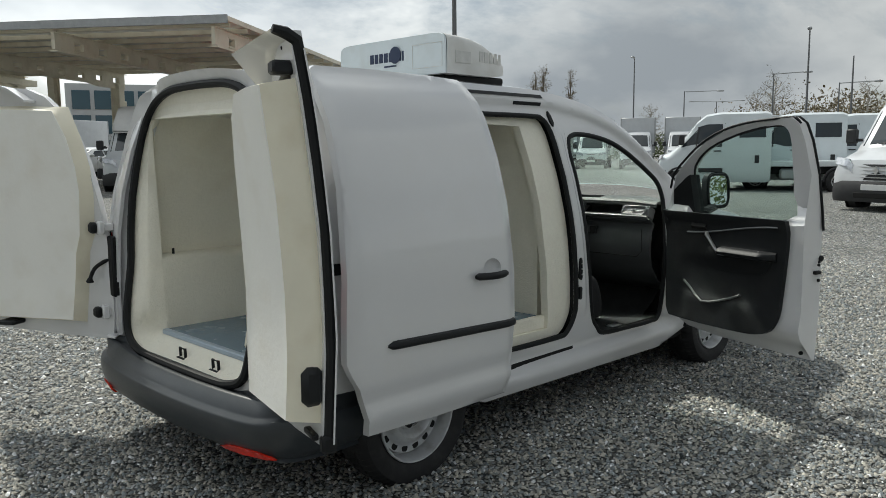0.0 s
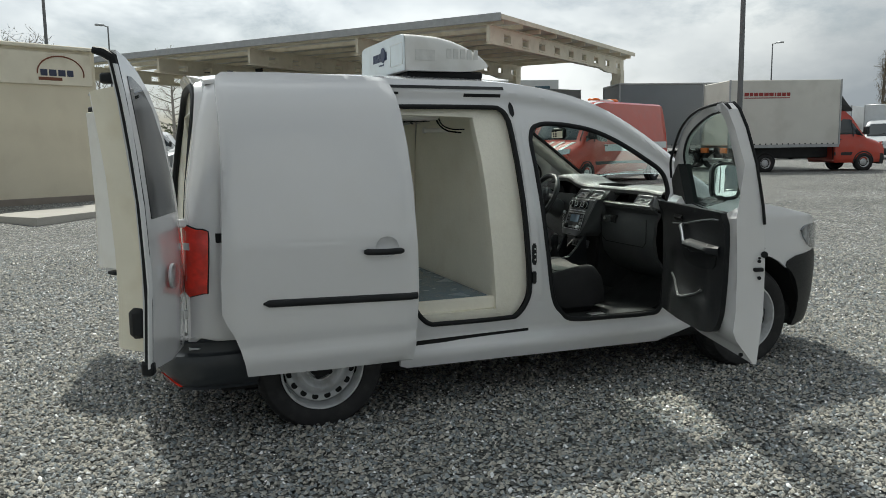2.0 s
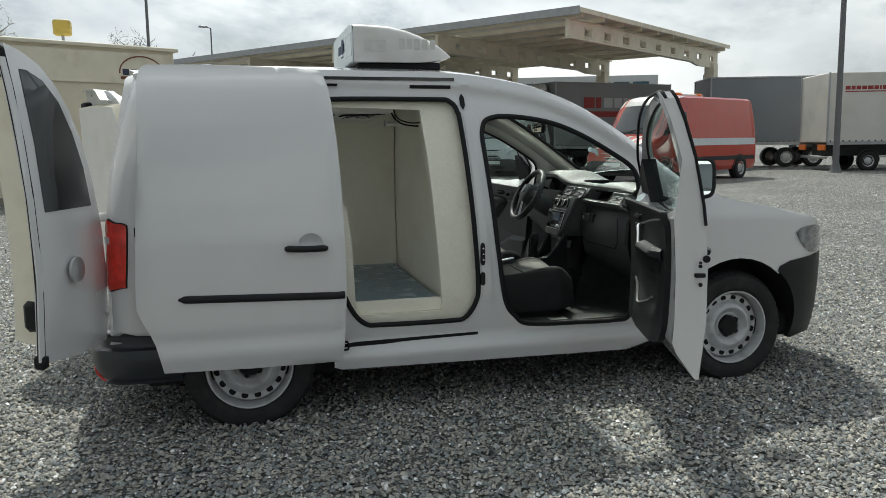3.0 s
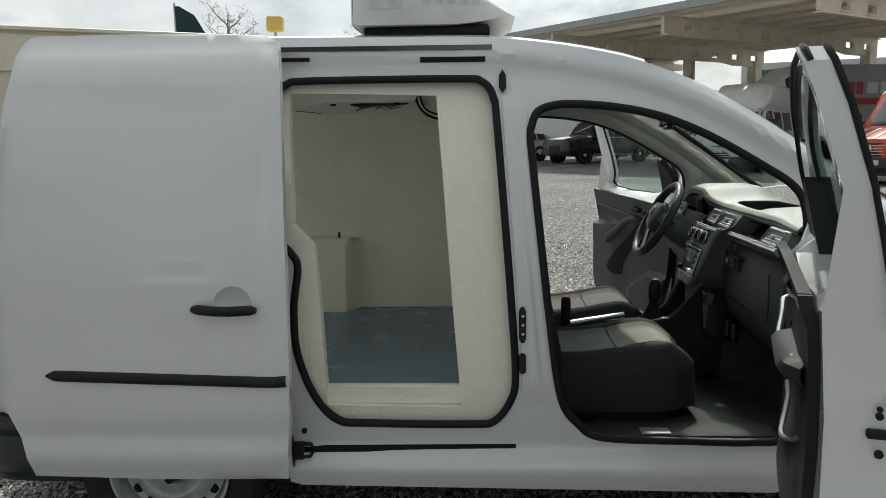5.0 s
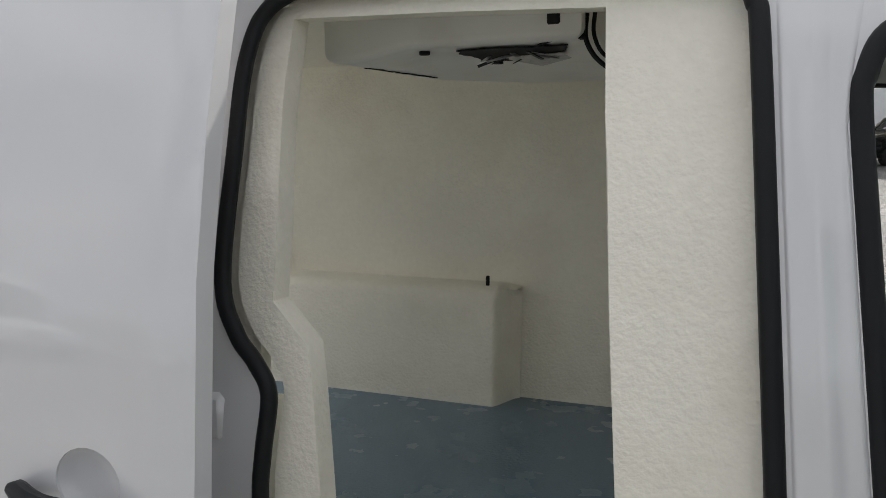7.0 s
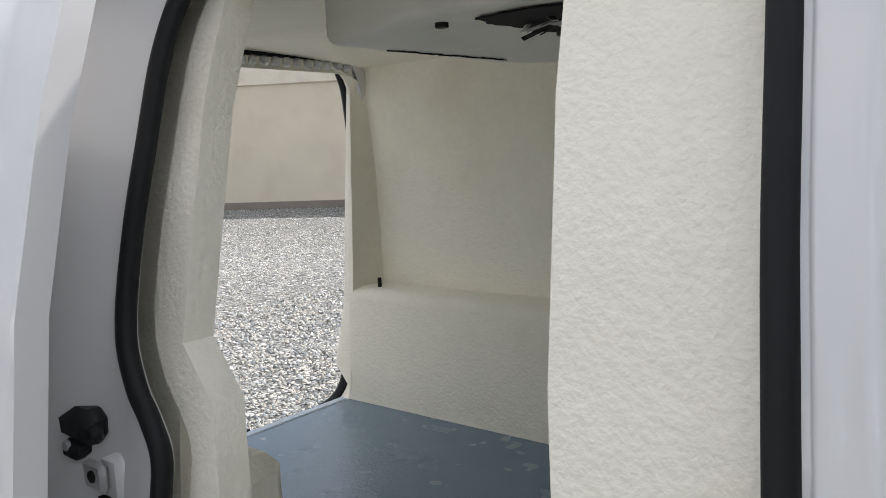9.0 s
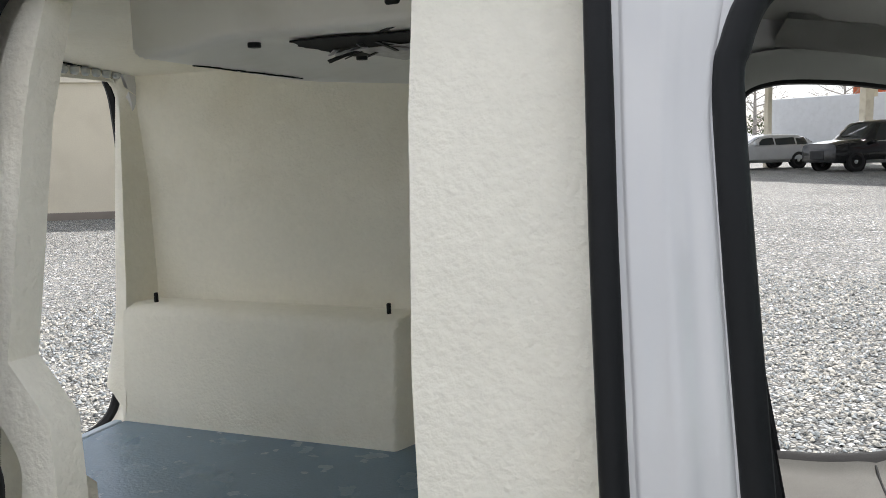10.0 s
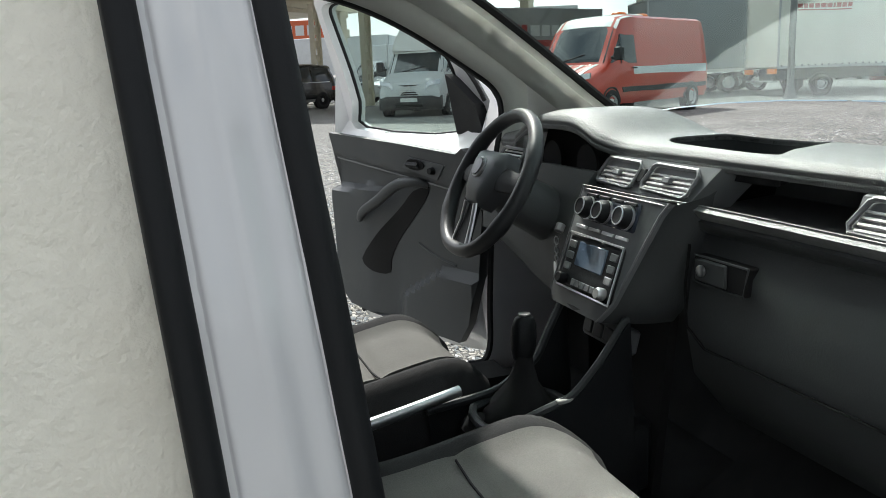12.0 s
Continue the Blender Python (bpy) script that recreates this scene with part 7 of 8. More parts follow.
for k in range(5):
    part("bonnet_stripe", slab(M(), list(np.linspace(.15, .82, 6)), [-.06 + .38 * (k - 2), .06 + .38 * (k - 2)], lambda x, v, d: rsh.top(x, v, .012 - d), .01), OLDWHITE, red)
lb = part("light_bar", box(-3.3, -1.9, -.14, .14, 2.43, 2.52, .03), OLDWHITE, red)
for k in (-3.25, -2.15):
    part("beacon_lens", box(k, k + .3, -.15, .15, 2.44, 2.55, .04), ORANGE, lb)

# silver camper van with a high white roof
spr, ssh = van_like("old silver van with a tall white roof", pose(8.77, 21.9, GZ - .04, 0, 0, facing(-.55, -.83)), SILVER, 2.18, 3.2, 1.0, windows=((-1.4, -2.2), (-2.4, -3.4)))
hr = Shell([(-.30, 1.90, 2.05, .84, .64, 1.95), (-.55, 1.95, 2.50, .86, .70, 2.1), (-1.1, 2.05, 2.78, .88, .74, 2.2), (-3.9, 2.05, 2.78, .88, .74, 2.2), (-4.15, 2.05, 2.6, .84, .70, 2.2)])
part("high_roof", hr.mesh(), OLDWHITE, spr, "white moulded high roof")

# grey curtain-sided lorry with a white cab
lorry, lsh = van_like("white lorry cab with grey curtain-sided body bearing faded print", pose(10.75, 27.05, GZ, 0, 0, facing(-.976, -.22)), OLDWHITE, 2.55, 4.6, 1.05, category="lorry", cab_end=-1.5)
cargo_box(lorry, -7.8, -1.62, 1.24, 1.05, 3.62, GREYTARP, buckles=True)
part("chassis_frame", box(-7.6, -1.3, -.45, .45, .55, .95, .03), DARKPL, lorry)
df = Shell([(-.42, 2.35, 2.45, .85, .70, 2.4), (-.75, 2.45, 3.05, .90, .74, 2.6), (-1.45, 2.45, 3.55, .95, .80, 2.6)])
dfl = part("roof_deflector", df.mesh(), OLDWHITE, lorry, "white roof air deflector")
for s in (-1, 1):
    part("deflector_panel", df.patch([(-1.42, 2.75), (-1.42, 3.3), (-1.1, 3.12), (-1.1, 2.75)], s), DARKPL, dfl)
    y = s * 1.262
    for a, b, z0, z1, mt in ((-3.6, -3.05, 2.55, 3.0, DKRED), (-3.95, -3.68, 2.55, 3.0, DKRED), (-4.55, -4.1, 2.58, 2.98, PALEPRINT), (-5.05, -4.65, 2.58, 2.98, PALEPRINT), (-5.5, -5.15, 2.58, 2.98, PALEPRINT),
                             (-6.0, -5.6, 2.58, 2.98, PALEPRINT), (-6.45, -6.1, 2.58, 2.98, PALEPRINT), (-5.4, -3.1, 2.18, 2.42, DKRED), (-6.4, -5.5, 2.18, 2.42, PALEPRINT)):
        part("print_bar", box(a, b, y - .006, y + .006, z0, z1, .003), mt, lorry)

# pale tarpaulin lorry with a red cab
tl, tsh = van_like("red cab lorry with a pale tarpaulin box body", pose(25.55, 18.75, GZ, 0, 0, facing(.956, -.294)), REDPAINT, 2.35, 3.9, 1.0, category="lorry", cab_end=-1.15)
cargo_box(tl, -5.45, -1.15, 1.22, 1.0, 3.42, TARP, buckles=True)
part("chassis_frame", box(-5.3, -1.0, -.45, .45, .50, .92, .03), DARKPL, tl)
sp = Shell([(-.40, 2.25, 2.32, .80, .70, 2.3), (-.7, 2.3, 2.75, .85, .72, 2.4), (-1.1, 2.3, 3.25, .90, .75, 2.5)])
part("roof_spoiler", sp.mesh(), DARKPL, tl, "black roof spoiler")
for s in (-1, 1):
    part("rear_lamp_board", box(-5.50, -5.44, min(s * .55, s * 1.15), max(s * .55, s * 1.15), .72, .92, .01), ORANGE, tl)
    x = -4.9
    for wd in (.20, .17, .19, .20, .20, .02, .18, .10, .19, .18, .17):
        part("print_bar", box(x, x + wd - .035, s * 1.225 - .006, s * 1.225 + .006, 2.82, 2.95, .003), DKRED, tl)
        x += wd
    part("print_bar", box(-4.9, x - .04, s * 1.225 - .006, s * 1.225 + .006, 2.74, 2.775, .003), DKRED, tl)
part("underrun_bar", box(-5.45, -5.35, -1.1, 1.1, .42, .52, .02), STEELGREY, tl)
# a slate-sided trailer beyond it
tr = thing("box_trailer", "slate-grey tarpaulin trailer with steel roof edge", "trailer", pose(23.4, 24.2, GZ, 0, 0, facing(.956, -.294)))
cb = cargo_box(tr, -4.6, 3.0, 1.24, 1.0, 3.62, SLATE, buckles=True)
part("roof_edge", box(-4.64, 3.0, -1.26, 1.26, 3.60, 3.68, .02), STEELGREY, cb)
part("side_board", box(-4.62, -4.56, -1.2, 1.2, .78, 1.0, .01), STEELGREY, tr)
for s in (-1, 1):
    part("rear_lamp_board", box(-4.66, -4.58, min(s * .6, s * 1.1), max(s * .6, s * 1.1), .60, .74, .01), ORANGE, tr)
    for x in (-1.4, -.3):
        road_wheel(tr, x, s * 1.0, s, .40, .24)

# white vans by the right-hand row
wv, _ = van_like("white delivery van with black grille and bumper", pose(14.97, 1.38, GZ - .08, 0, 0, facing(-.969, .246)), FLEETWHITE, 2.35, 3.6, .98, group="white vans in the yard")
for x, y, a, b in ((68, 33, -.9, -.44), (72, 37.5, -.9, -.44), (-1.0, 60, .9, -.3), (2.0, 52, .92, -.3),
                   (-7, -19, .2, .97), (-3.6, -18.5, .2, .97), (-.2, -19, .2, .97), (3.4, -18.6, .2, .97), (-9.5, -9, .95, .2)):
    copy_thing(wv, pose(x, y, GZ, 0, 0, facing(a, b)))


def chassis_cab(label, m, group):
    """A double cab on a bare frame with a flat deck."""
    ob, sh = van_like(label, m, PALEBLUE, 2.28, 4.2, 1.0, group=group, category="pickup truck", cab_end=-2.45, nose=.64, windows=((-1.60, -2.30),), window_z=(1.56, 1.98))
    part("chassis_frame", box(-5.2, -1.2, -.42, .42, .52, .74, .02), DARKPL, ob)
    part("deck_beam", box(-5.6, -2.42, -.95, .95, .74, .90, .02), PALEBLUE, ob, "white deck edge over the frame")
    for s in (-1, 1):
        part("fuel_tank", box(-3.3, -2.7, min(s * .5, s * .9), max(s * .5, s * .9), .36, .68, .06), STEELGREY, ob)
        part("filler_flap", sh.patch([(-2.02, .84), (-2.02, 1.06), (-2.14, 1.06), (-2.14, .84)], s, .006, .2), DARKPL, ob)
        part("mud_flap", box(-4.72, -4.69, min(s * .72, s * 1.0), max(s * .72, s * 1.0), .16, .60, .008), DARKPL, ob)
    return ob


truck = chassis_cab("white double-cab truck with a bare deck on gravel", pose(19.72, 8.73, GZ - .06, 0, 0, facing(-.44, .898)), "white double-cab trucks")
for x, y in ((22.14, 7.55), (24.16, 6.6)):
    copy_thing(truck, pose(x, y, GZ - .06, 0, 0, facing(-.44, .898)))

# white box vans further back
bx, _ = van_like("white box-body van in a parked row", pose(40.4, 29.8, GZ, 0, 0, facing(-.86, -.5)), FLEETWHITE, 2.3, 4.0, 1.0, group="white box vans in a row", cab_end=-1.3)
cargo_box(bx, -5.3, -1.2, 1.1, .95, 3.25, FLEETWHITE)
for k, (x, y) in enumerate(((38.9, 32.3), (42.0, 27.4), (43.4, 24.9), (44.8, 22.4), (46.2, 19.9), (47.6, 17.4), (37.4, 34.8), (66, 46), (69, 50), (46, 53), (13.5, 47), (18, 45.5))):
    copy_thing(bx, pose(x, y, GZ, 0, 0, facing(-.86, -.5)))


# cars
def car(label, m, colour, h=1.75, wb=3.0, w=.97, group="", name="parked_car", tall=False):
    ob = thing(name, label, "car", m, group)
    e = -(wb + .95)
    sh = Shell([(.92, .35, .70, w * .80, w * .66, .58), (.86, .30, .88, w * .94, w * .84, .72), (.3, .28, 1.0, w, w * .90, .85), (-.35, .28, 1.08, w, w * .90, .92), (-1.05, .28, h - .10, w, w * .74, .96), (-1.6, .28, h, w, w * .72, .97),
                (-2.9, .28, h - .02, w, w * .72, .98), (e + .45, .30, h - .14, w, w * .70, 1.0), (e + .05, .34, 1.1, w * .96, w * .86, .95), (e, .40, .90, w * .90, w * .8, .8)])
    if tall:
        sh = Shell([(.92, .38, .86, w * .82, w * .70, .70), (.86, .33, 1.04, w * .95, w * .86, .85), (.3, .30, 1.14, w, w * .90, .98), (-.42, .30, 1.20, w, w * .90, 1.03), (-1.0, .30, h - .10, w, w * .78, 1.05), (-1.45, .30, h, w, w * .77, 1.05),
                    (-2.9, .30, h, w, w * .77, 1.06), (e + .22, .32, h - .07, w, w * .76, 1.06), (e + .04, .36, 1.25, w * .97, w * .88, 1.04), (e, .42, 1.0, w * .93, w * .85, .9)])
    part("body", sh.mesh(.2), colour, ob)
    part("windscreen", sh.over(-1.02, -.38, .94, .008), FARGLASS, ob)
    part("rear_screen", sh.over(e + .10, e + .42, .9, .008), FARGLASS, ob)
    for s in (-1, 1):
        for x0, x1, x2, x3 in ((-.75, -1.12, -1.62, -1.62), (-1.70, -1.70, -2.68, -2.68), (-2.76, -2.76, (e + .38 if tall else -3.25), e + (.32 if tall else .5))):
            part("side_window", sh.patch([(x0, 1.04 + .1 * tall), (x1, h - .17), (x2 if x2 != x3 else x3, h - .13), (x3, 1.06 + .1 * tall)], s, .012), FARGLASS, ob)
        part("window_trim", sh.patch([(-.65, 1.0 + .1 * tall), (e + .45, 1.02 + .1 * tall), (e + .45, 1.05 + .1 * tall), (-.65, 1.03 + .1 * tall)], s, .016, .4), CHROME, ob)
        part("sill_trim", sh.patch([(-.45, .30), (-wb + .45, .30), (-wb + .45, .42), (-.45, .42)], s, .012, .4), CHROME, ob)
        for x in (0, -wb):
            road_wheel(ob, x, s * (w - .025), s, .37, .22, hub=CHROME)
            ag = M()
            disc(ag, (x, s * w - (.02 if s > 0 else -.008), .36), .43, .012, "y", 22)
            part("wheel_arch_gap", ag, SHADE_BLACK, ob, smooth=False)
        part("mirror_housing", box(-.75, -.55, min(s * w, s * (w + .2)), max(s * w, s * (w + .2)), 1.02, 1.18, .04), colour, ob)
        part("headlight", box(.60, .89, min(s * w * .5, s * w * .9), max(s * w * .5, s * w * .9), .66, .82, .04), LAMPGLASS, ob)
        part("tail_light", sh.patch([(e + .06, .78), (e + .06, .95), (e + .35, .95), (e + .35, .78)], s, .01, .3), REDLENS, ob)
    part("grille", box(.84, .945, -.40, .40, .45, .80, .03), DARKPL, ob)
    return ob


car("black sport utility vehicle with chrome window trim and alloy wheels", pose(4.95, 32.6, GZ, 0, 0, facing(-.84, -.54)), BLACKPAINT, 1.90, 3.25, 1.0, tall=True)
wc = car("white estate car parked in a row", pose(1.0, 36.4, GZ, 0, 0, facing(-.84, -.54)), FLEETWHITE, 1.50, 2.85, .92, group="white cars in a row")
for x, y, a, b in ((-2.6, 39.5, -.84, -.54), (12.4, 38.6, -.9, -.42), (15.5, 41, -.9, -.42), (-6, 44, -.84, -.54)):
    copy_thing(wc, pose(x, y, GZ, 0, 0, facing(a, b)))
car("dark grey hatchback parked in a row", pose(9.6, 42.5, GZ, 0, 0, facing(-.84, -.54)), DARKPL, 1.48, 2.7, .9)
wt = thing("long_trailer", "long white box trailer beyond the parked cars", "trailer", pose(10, 52, GZ, 0, 0, -30))
cargo_box(wt, -7, 7, 1.25, 1.1, 3.9, FLEETWHITE)
for s in (-1, 1):
    for x in (-5, -3.8, 5):
        road_wheel(wt, x, s, s, .45, .25)

# ---- the canopy ----
can = thing("solar_canopy", "cream steel carport roof with solar panels and slotted beams", "carport", pose(10.3, 18.9, 0, 0, 0, math.degrees(math.atan2(.609, .793))))
# local x runs along the beams, local y from beam to beam
BL, PITCH = 13.6, 5.3


def slotted_beam(y, z0=4.62, z1=5.22):
    holes = []
    for i in range(9):
        x = 1.1 + 1.42 * i
        holes.append([(x, (z0 + z1) / 2 - .13), (x + .5, (z0 + z1) / 2 - .13), (x + .5, (z0 + z1) / 2 + .10), (x, (z0 + z1) / 2 + .10)])
    web = cut_sheet([(.05, z0 + .08), (.05, z1), (BL - .1, z1), (BL - .1, z0 - .1), (BL - 2.4, z0 - .1), (BL - 3.2, z0)], holes, lambda a, b, d: (a, y - .06 + d, b), 1.2, .12)
    b = part("beam", web, CREAM, can, smooth=False)
    part("flange", box(0, BL, y - .14, y + .14, z1, z1 + .03, .004), CREAM, b)
    part("flange", box(.05, BL - 3.0, y - .13, y + .13, z0 - .03 + .04, z0 + .06, .004), CREAM, b)
    for i in range(9):
        x = 1.35 + 1.42 * i
        fr = M()
        for q in ((x - .3, x + .3, -.19, -.16), (x - .3, x + .3, .12, .15)):
            cbox(fr, q[0], q[1], y - .09, y + .09, (z0 + z1) / 2 + q[2], (z0 + z1) / 2 + q[3], .004)
        part("slot_lip", fr, CREAM, b)
    p = part("post", box(BL - .95, BL - .45, y - .22, y + .22, GZ, z0 + .1, .02), CREAM, can)
    part("end_bracket", box(BL - .40, BL - .12, y - .14, y + .14, 3.55, 3.95, .03), CREAM, p)
    tube(dp := M(), [(BL - .2, y + .3, z1 - .1), (BL - .2, y + .3, z0 - .1), (BL - .7, y + .3, z0 - .4), (BL - .7, y + .3, GZ)], .06, False, 8)
    part("downpipe", dp, OLDWHITE, p)


for k in range(5):
    slotted_beam(.35 + PITCH * k)
for i in range(10):
    x = .25 + 1.45 * i
    part("purlin", box(x - .05, x + .05, -.1, PITCH * 4 + .8, 5.253, 5.40, .008), CREAM, can)
for i in range(8):
    for k in range(21):
        part("solar_panel", box(-.1 + 1.72 * i, 1.56 + 1.72 * i, -.15 + 1.02 * k, .84 + 1.02 * k, 5.41, 5.45, .004), SOLAR, can)
part("roof_edge", box(-.16, -.10, -.2, PITCH * 4 + .9, 5.30, 5.56, .008), STEELGREY, can)
part("roof_edge", box(-.1, BL, -.22, -.16, 5.36, 5.52, .008), CREAM, can)
# slotted columns of the carport behind
for x, y in ((8.48, 35.5), (10.41, 33.9)):
    col = thing("slotted_column", "cream steel column with a row of slots", "column", pose(x, y, GZ, 0, 0, 40), "slotted steel columns")
    part("column_web", cut_sheet([(-.22, 0), (.22, 0), (.22, 4.6), (-.22, 4.6)], [[(-.09, .5 + .62 * i), (.09, .5 + .62 * i), (.09, .78 + .62 * i), (-.09, .78 + .62 * i)] for i in range(6)], lambda a, b, d: (a, d - .04, b), 1, .08), CREAM, col, smooth=False)
    for s in (-1, 1):
        part("flange", box(s * .22 - .02, s * .22 + .02, -.15, .15, 0, 4.6, .004), CREAM, col)
rc = thing("rear_carport_roof", "dark flat carport roof behind the parked cars", "carport", pose(6.5, 37.5, GZ, 0, 0, 40))
part("roof_deck", box(-2.5, 6, -1.2, 4, 4.6, 4.9, .02), CREAM, rc)
part("fascia", box(-2.56, -2.5, -1.2, 4, 4.4, 5.0, .01), DARKPL, rc)
for x in (-2.2, 5.6):
    part("post", box(x, x + .25, 3.4, 3.65, 0, 4.6, .01), CREAM, rc)

# ---- site office ----
of = thing("site_office", "single-storey cream office cabin with a sign band", "building", pose(-1.54, 15.8, 0, 0, 0, facing(-.878, -.479)))
# local x runs along the front wall away from the corner, local -y is away from the yard side
OH, OLEN, OD = 3.65, 24.0, 7.0
WIN = (5.92, 6.62, 1.82, 2.50)
front = cut_sheet([(0, GZ), (OLEN, GZ), (OLEN, OH), (0, OH)], [[(WIN[0], WIN[2]), (WIN[1], WIN[2]), (WIN[1], WIN[3]), (WIN[0], WIN[3])]], lambda a, b, d: (a, -d, b), 2.0, .2)
part("wall", front, CREAMWALL, of, smooth=False)
part("wall", box(.0, .2, -OD, -.2, GZ, OH, .004), CREAMWALL, of)
part("wall", box(OLEN - .2, OLEN, -OD, -.2, GZ, OH, .004), CREAMWALL, of)
part("wall", box(.2, OLEN - .2, -OD, -OD + .2, GZ, OH, .004), CREAMWALL, of)
part("roof", box(-.10, OLEN + .1, -OD - .1, .10, OH, OH + .09, .02), CREAM, of)
part("plinth", box(-.03, OLEN + .03, -.1, .035, GZ - .3, GZ + .14, .01), PLINTH, of)
sb = part("sign_band", box(.1, OLEN - .1, .0, .06, 2.86, 3.58, .015), CREAM, of)
win = part("window", box(WIN[0], WIN[1], -.14, -.11, WIN[2], WIN[3], .003), FARGLASS, of)
fr = M()
for q in ((WIN[0] - .07, WIN[0] + .06, WIN[2] - .07, WIN[3] + .07), (WIN[1] - .06, WIN[1] + .07, WIN[2] - .07, WIN[3] + .07)):
    cbox(fr, q[0], q[1], -.13, .03, q[2], q[3], .008)
cbox(fr, WIN[0] + .06, WIN[1] - .06, -.13, .03, WIN[3] - .06, WIN[3] + .07, .008)
cbox(fr, WIN[0] + .06, WIN[1] - .06, -.13, .05, WIN[2] - .07, WIN[2] + .06, .008)
part("window_frame", fr, OLDWHITE, win)
part("shutter_box", box(WIN[0] - .12, WIN[1] + .12, .0, .10, WIN[3] + .07, WIN[3] + .25, .01), CREAM, win)
for SGX in (.82, 5.95):
    arc = M()
    tube(arc, [(SGX + .52 * math.cos(t), .066, 3.12 + .38 * math.sin(t)) for t in np.linspace(math.pi * -.02, math.pi * 1.05, 18)], .016, False, 5)
    part("sign_arc", arc, mat("brown_sign_print", (.18, .06, .03), .5), sb)
    for a, b, z0, z1, c in ((-.45, -.30, 3.06, 3.20, 0), (-.26, -.10, 3.06, 3.20, 0), (-.06, .10, 3.06, 3.20, 0), (.14, .28, 3.06, 3.20, 0), (-.50, .02, 2.96, 3.03, 1)):
        part("sign_bar", box(SGX - b, SGX - a, .058, .070, z0, z1, .003), mat("navy_sign_print", (.04, .05, .09), .5) if not c else MATS["brown_sign_print"], sb)
fl = thing("roof_floodlight", "faded yellow floodlight on a stand on the roof", "floodlight", pose(-4.2, 17.0, OH + .085))
part("lamp_head", box(-.20, .20, -.14, .14, .42, .80, .04), YELLOW, fl)
part("stand", tube(M(), [(0, 0, 0), (0, 0, .44)], .035, False, 8), STEELGREY, fl)
part("base_plate", box(-.15, .15, -.15, .15, 0, .02, .004), STEELGREY, fl)
bn = thing("advertising_flag", "dark tapered advertising flag on a pole", "flag", pose(-9.4, 24.0, GZ))
fg = cut_sheet([(-.05, 2.6), (1.15, 2.6), (1.12, 4.1), (.95, 4.9), (.6, 5.5), (.1, 5.8), (-.05, 5.8)], [], lambda a, b, d: (a, .05 * math.sin(3 * a + b) + d, b), .4, .012)
part("flag_cloth", fg, mat("dark_teal_cloth", (.012, .035, .042), .8, var=.1), bn)
part("pole", tube(M(), [(-.06, 0, 0), (-.06, 0, 5.9)], .035, False, 8), STEELGREY, bn)
for z in (4.1, 3.85):
    part("print_bar", box(.25, 1.0, -.08, -.06, z, z + .12, .002), PALEPRINT, bn)
sl = M()
slab(sl, list(np.linspace(0, 4.5, 5)), [0, 1], lambda u, v, d: (-.45 - u * .664 + 1.3 * v * 0.75, 15.1 - u * .75 - 1.75 * v * .664 + 0 * d, GZ + .03 - d), .2)
tagged(part("concrete_apron", sl, CONCRETE), "pale concrete apron in front of the office", "pavement", kind="structure")

# ---- far buildings ----
fb = thing("glass_office_building", "distant building with a blue-grey glazed front", "building", pose(36, 78, 0, 0, 0, -20))
part("wall", box(-9, 9, 0, 12, 0, 8.5, .05), mat("pale_panel_facade", (.55, .56, .56), .5, var=.05, var_scale=1), fb)
for i in range(8):
    for k in range(3):
        part("window", box(-8.4 + 2.1 * i, -6.7 + 2.1 * i, -.12, .05, .9 + 2.5 * k, 2.8 + 2.5 * k, .02), mat("blue_window_glass", (.05, .10, .13), .08, coat=.5), fb)
hall = thing("long_grey_hall", "long low grey hall on the horizon", "building", pose(-40, 95, 0, 0, 0, 10))
part("wall", box(-45, 40, 0, 20, 0, 5.2, .05), mat("grey_panel_facade", (.20, .21, .22), .6, var=.08, var_scale=.6), hall)
part("roof", box(-45.5, 40.5, -.5, 20.5, 5.2, 5.6, .05), mat("pale_roof_edge", (.45, .46, .47), .6, var=.08, var_scale=.6), hall)
sgn_ = thing("orange_sign_board", "large orange-red sign board on posts", "sign", pose(12.5, 66, GZ, 0, 0, -15))
part("board", box(-3, 3, -.1, .1, 4.6, 6.2, .02), mat("orange_red_board", (.48, .10, .035), .5, var=.05), sgn_)
for x in (-2.5, 2.5):
    part("post", box(x - .08, x + .08, -.08, .08, 0, 4.6, .01), STEELGREY, sgn_)
for k in range(5):
    part("print_bar", box(-2.4 + .95 * k, -1.7 + .95 * k, -.13, -.10, 5.0, 5.8, .004), PALEPRINT, sgn_)


# ---- lamp posts ----
LAMPS = [(61.3, 36.4, 9.3, ((200, .5),)), (67.9, 35, 6.6, ((-40, 3.4),)), (96.1, 45.8, 7.2, ((-60, 3), (120, 3))), (57.5, 22.1, 6.7, ((-60, 2.2),)), (49.1, 16.4, 8.4, ((200, .4),)),
         (63.8, 19.6, 6.2, ((-60, 2.6),)), (54.6, 15.6, 7.2, ()), (-1.8, 55.6, 9.6, ((200, .4),)), (50.8, 49.5, 9.4, ((-70, .5),)), (-4.2, 37, 15, ((0, .5),)), (12.3, 77.6, 5.0, ((0, 3), (180, 3)))]
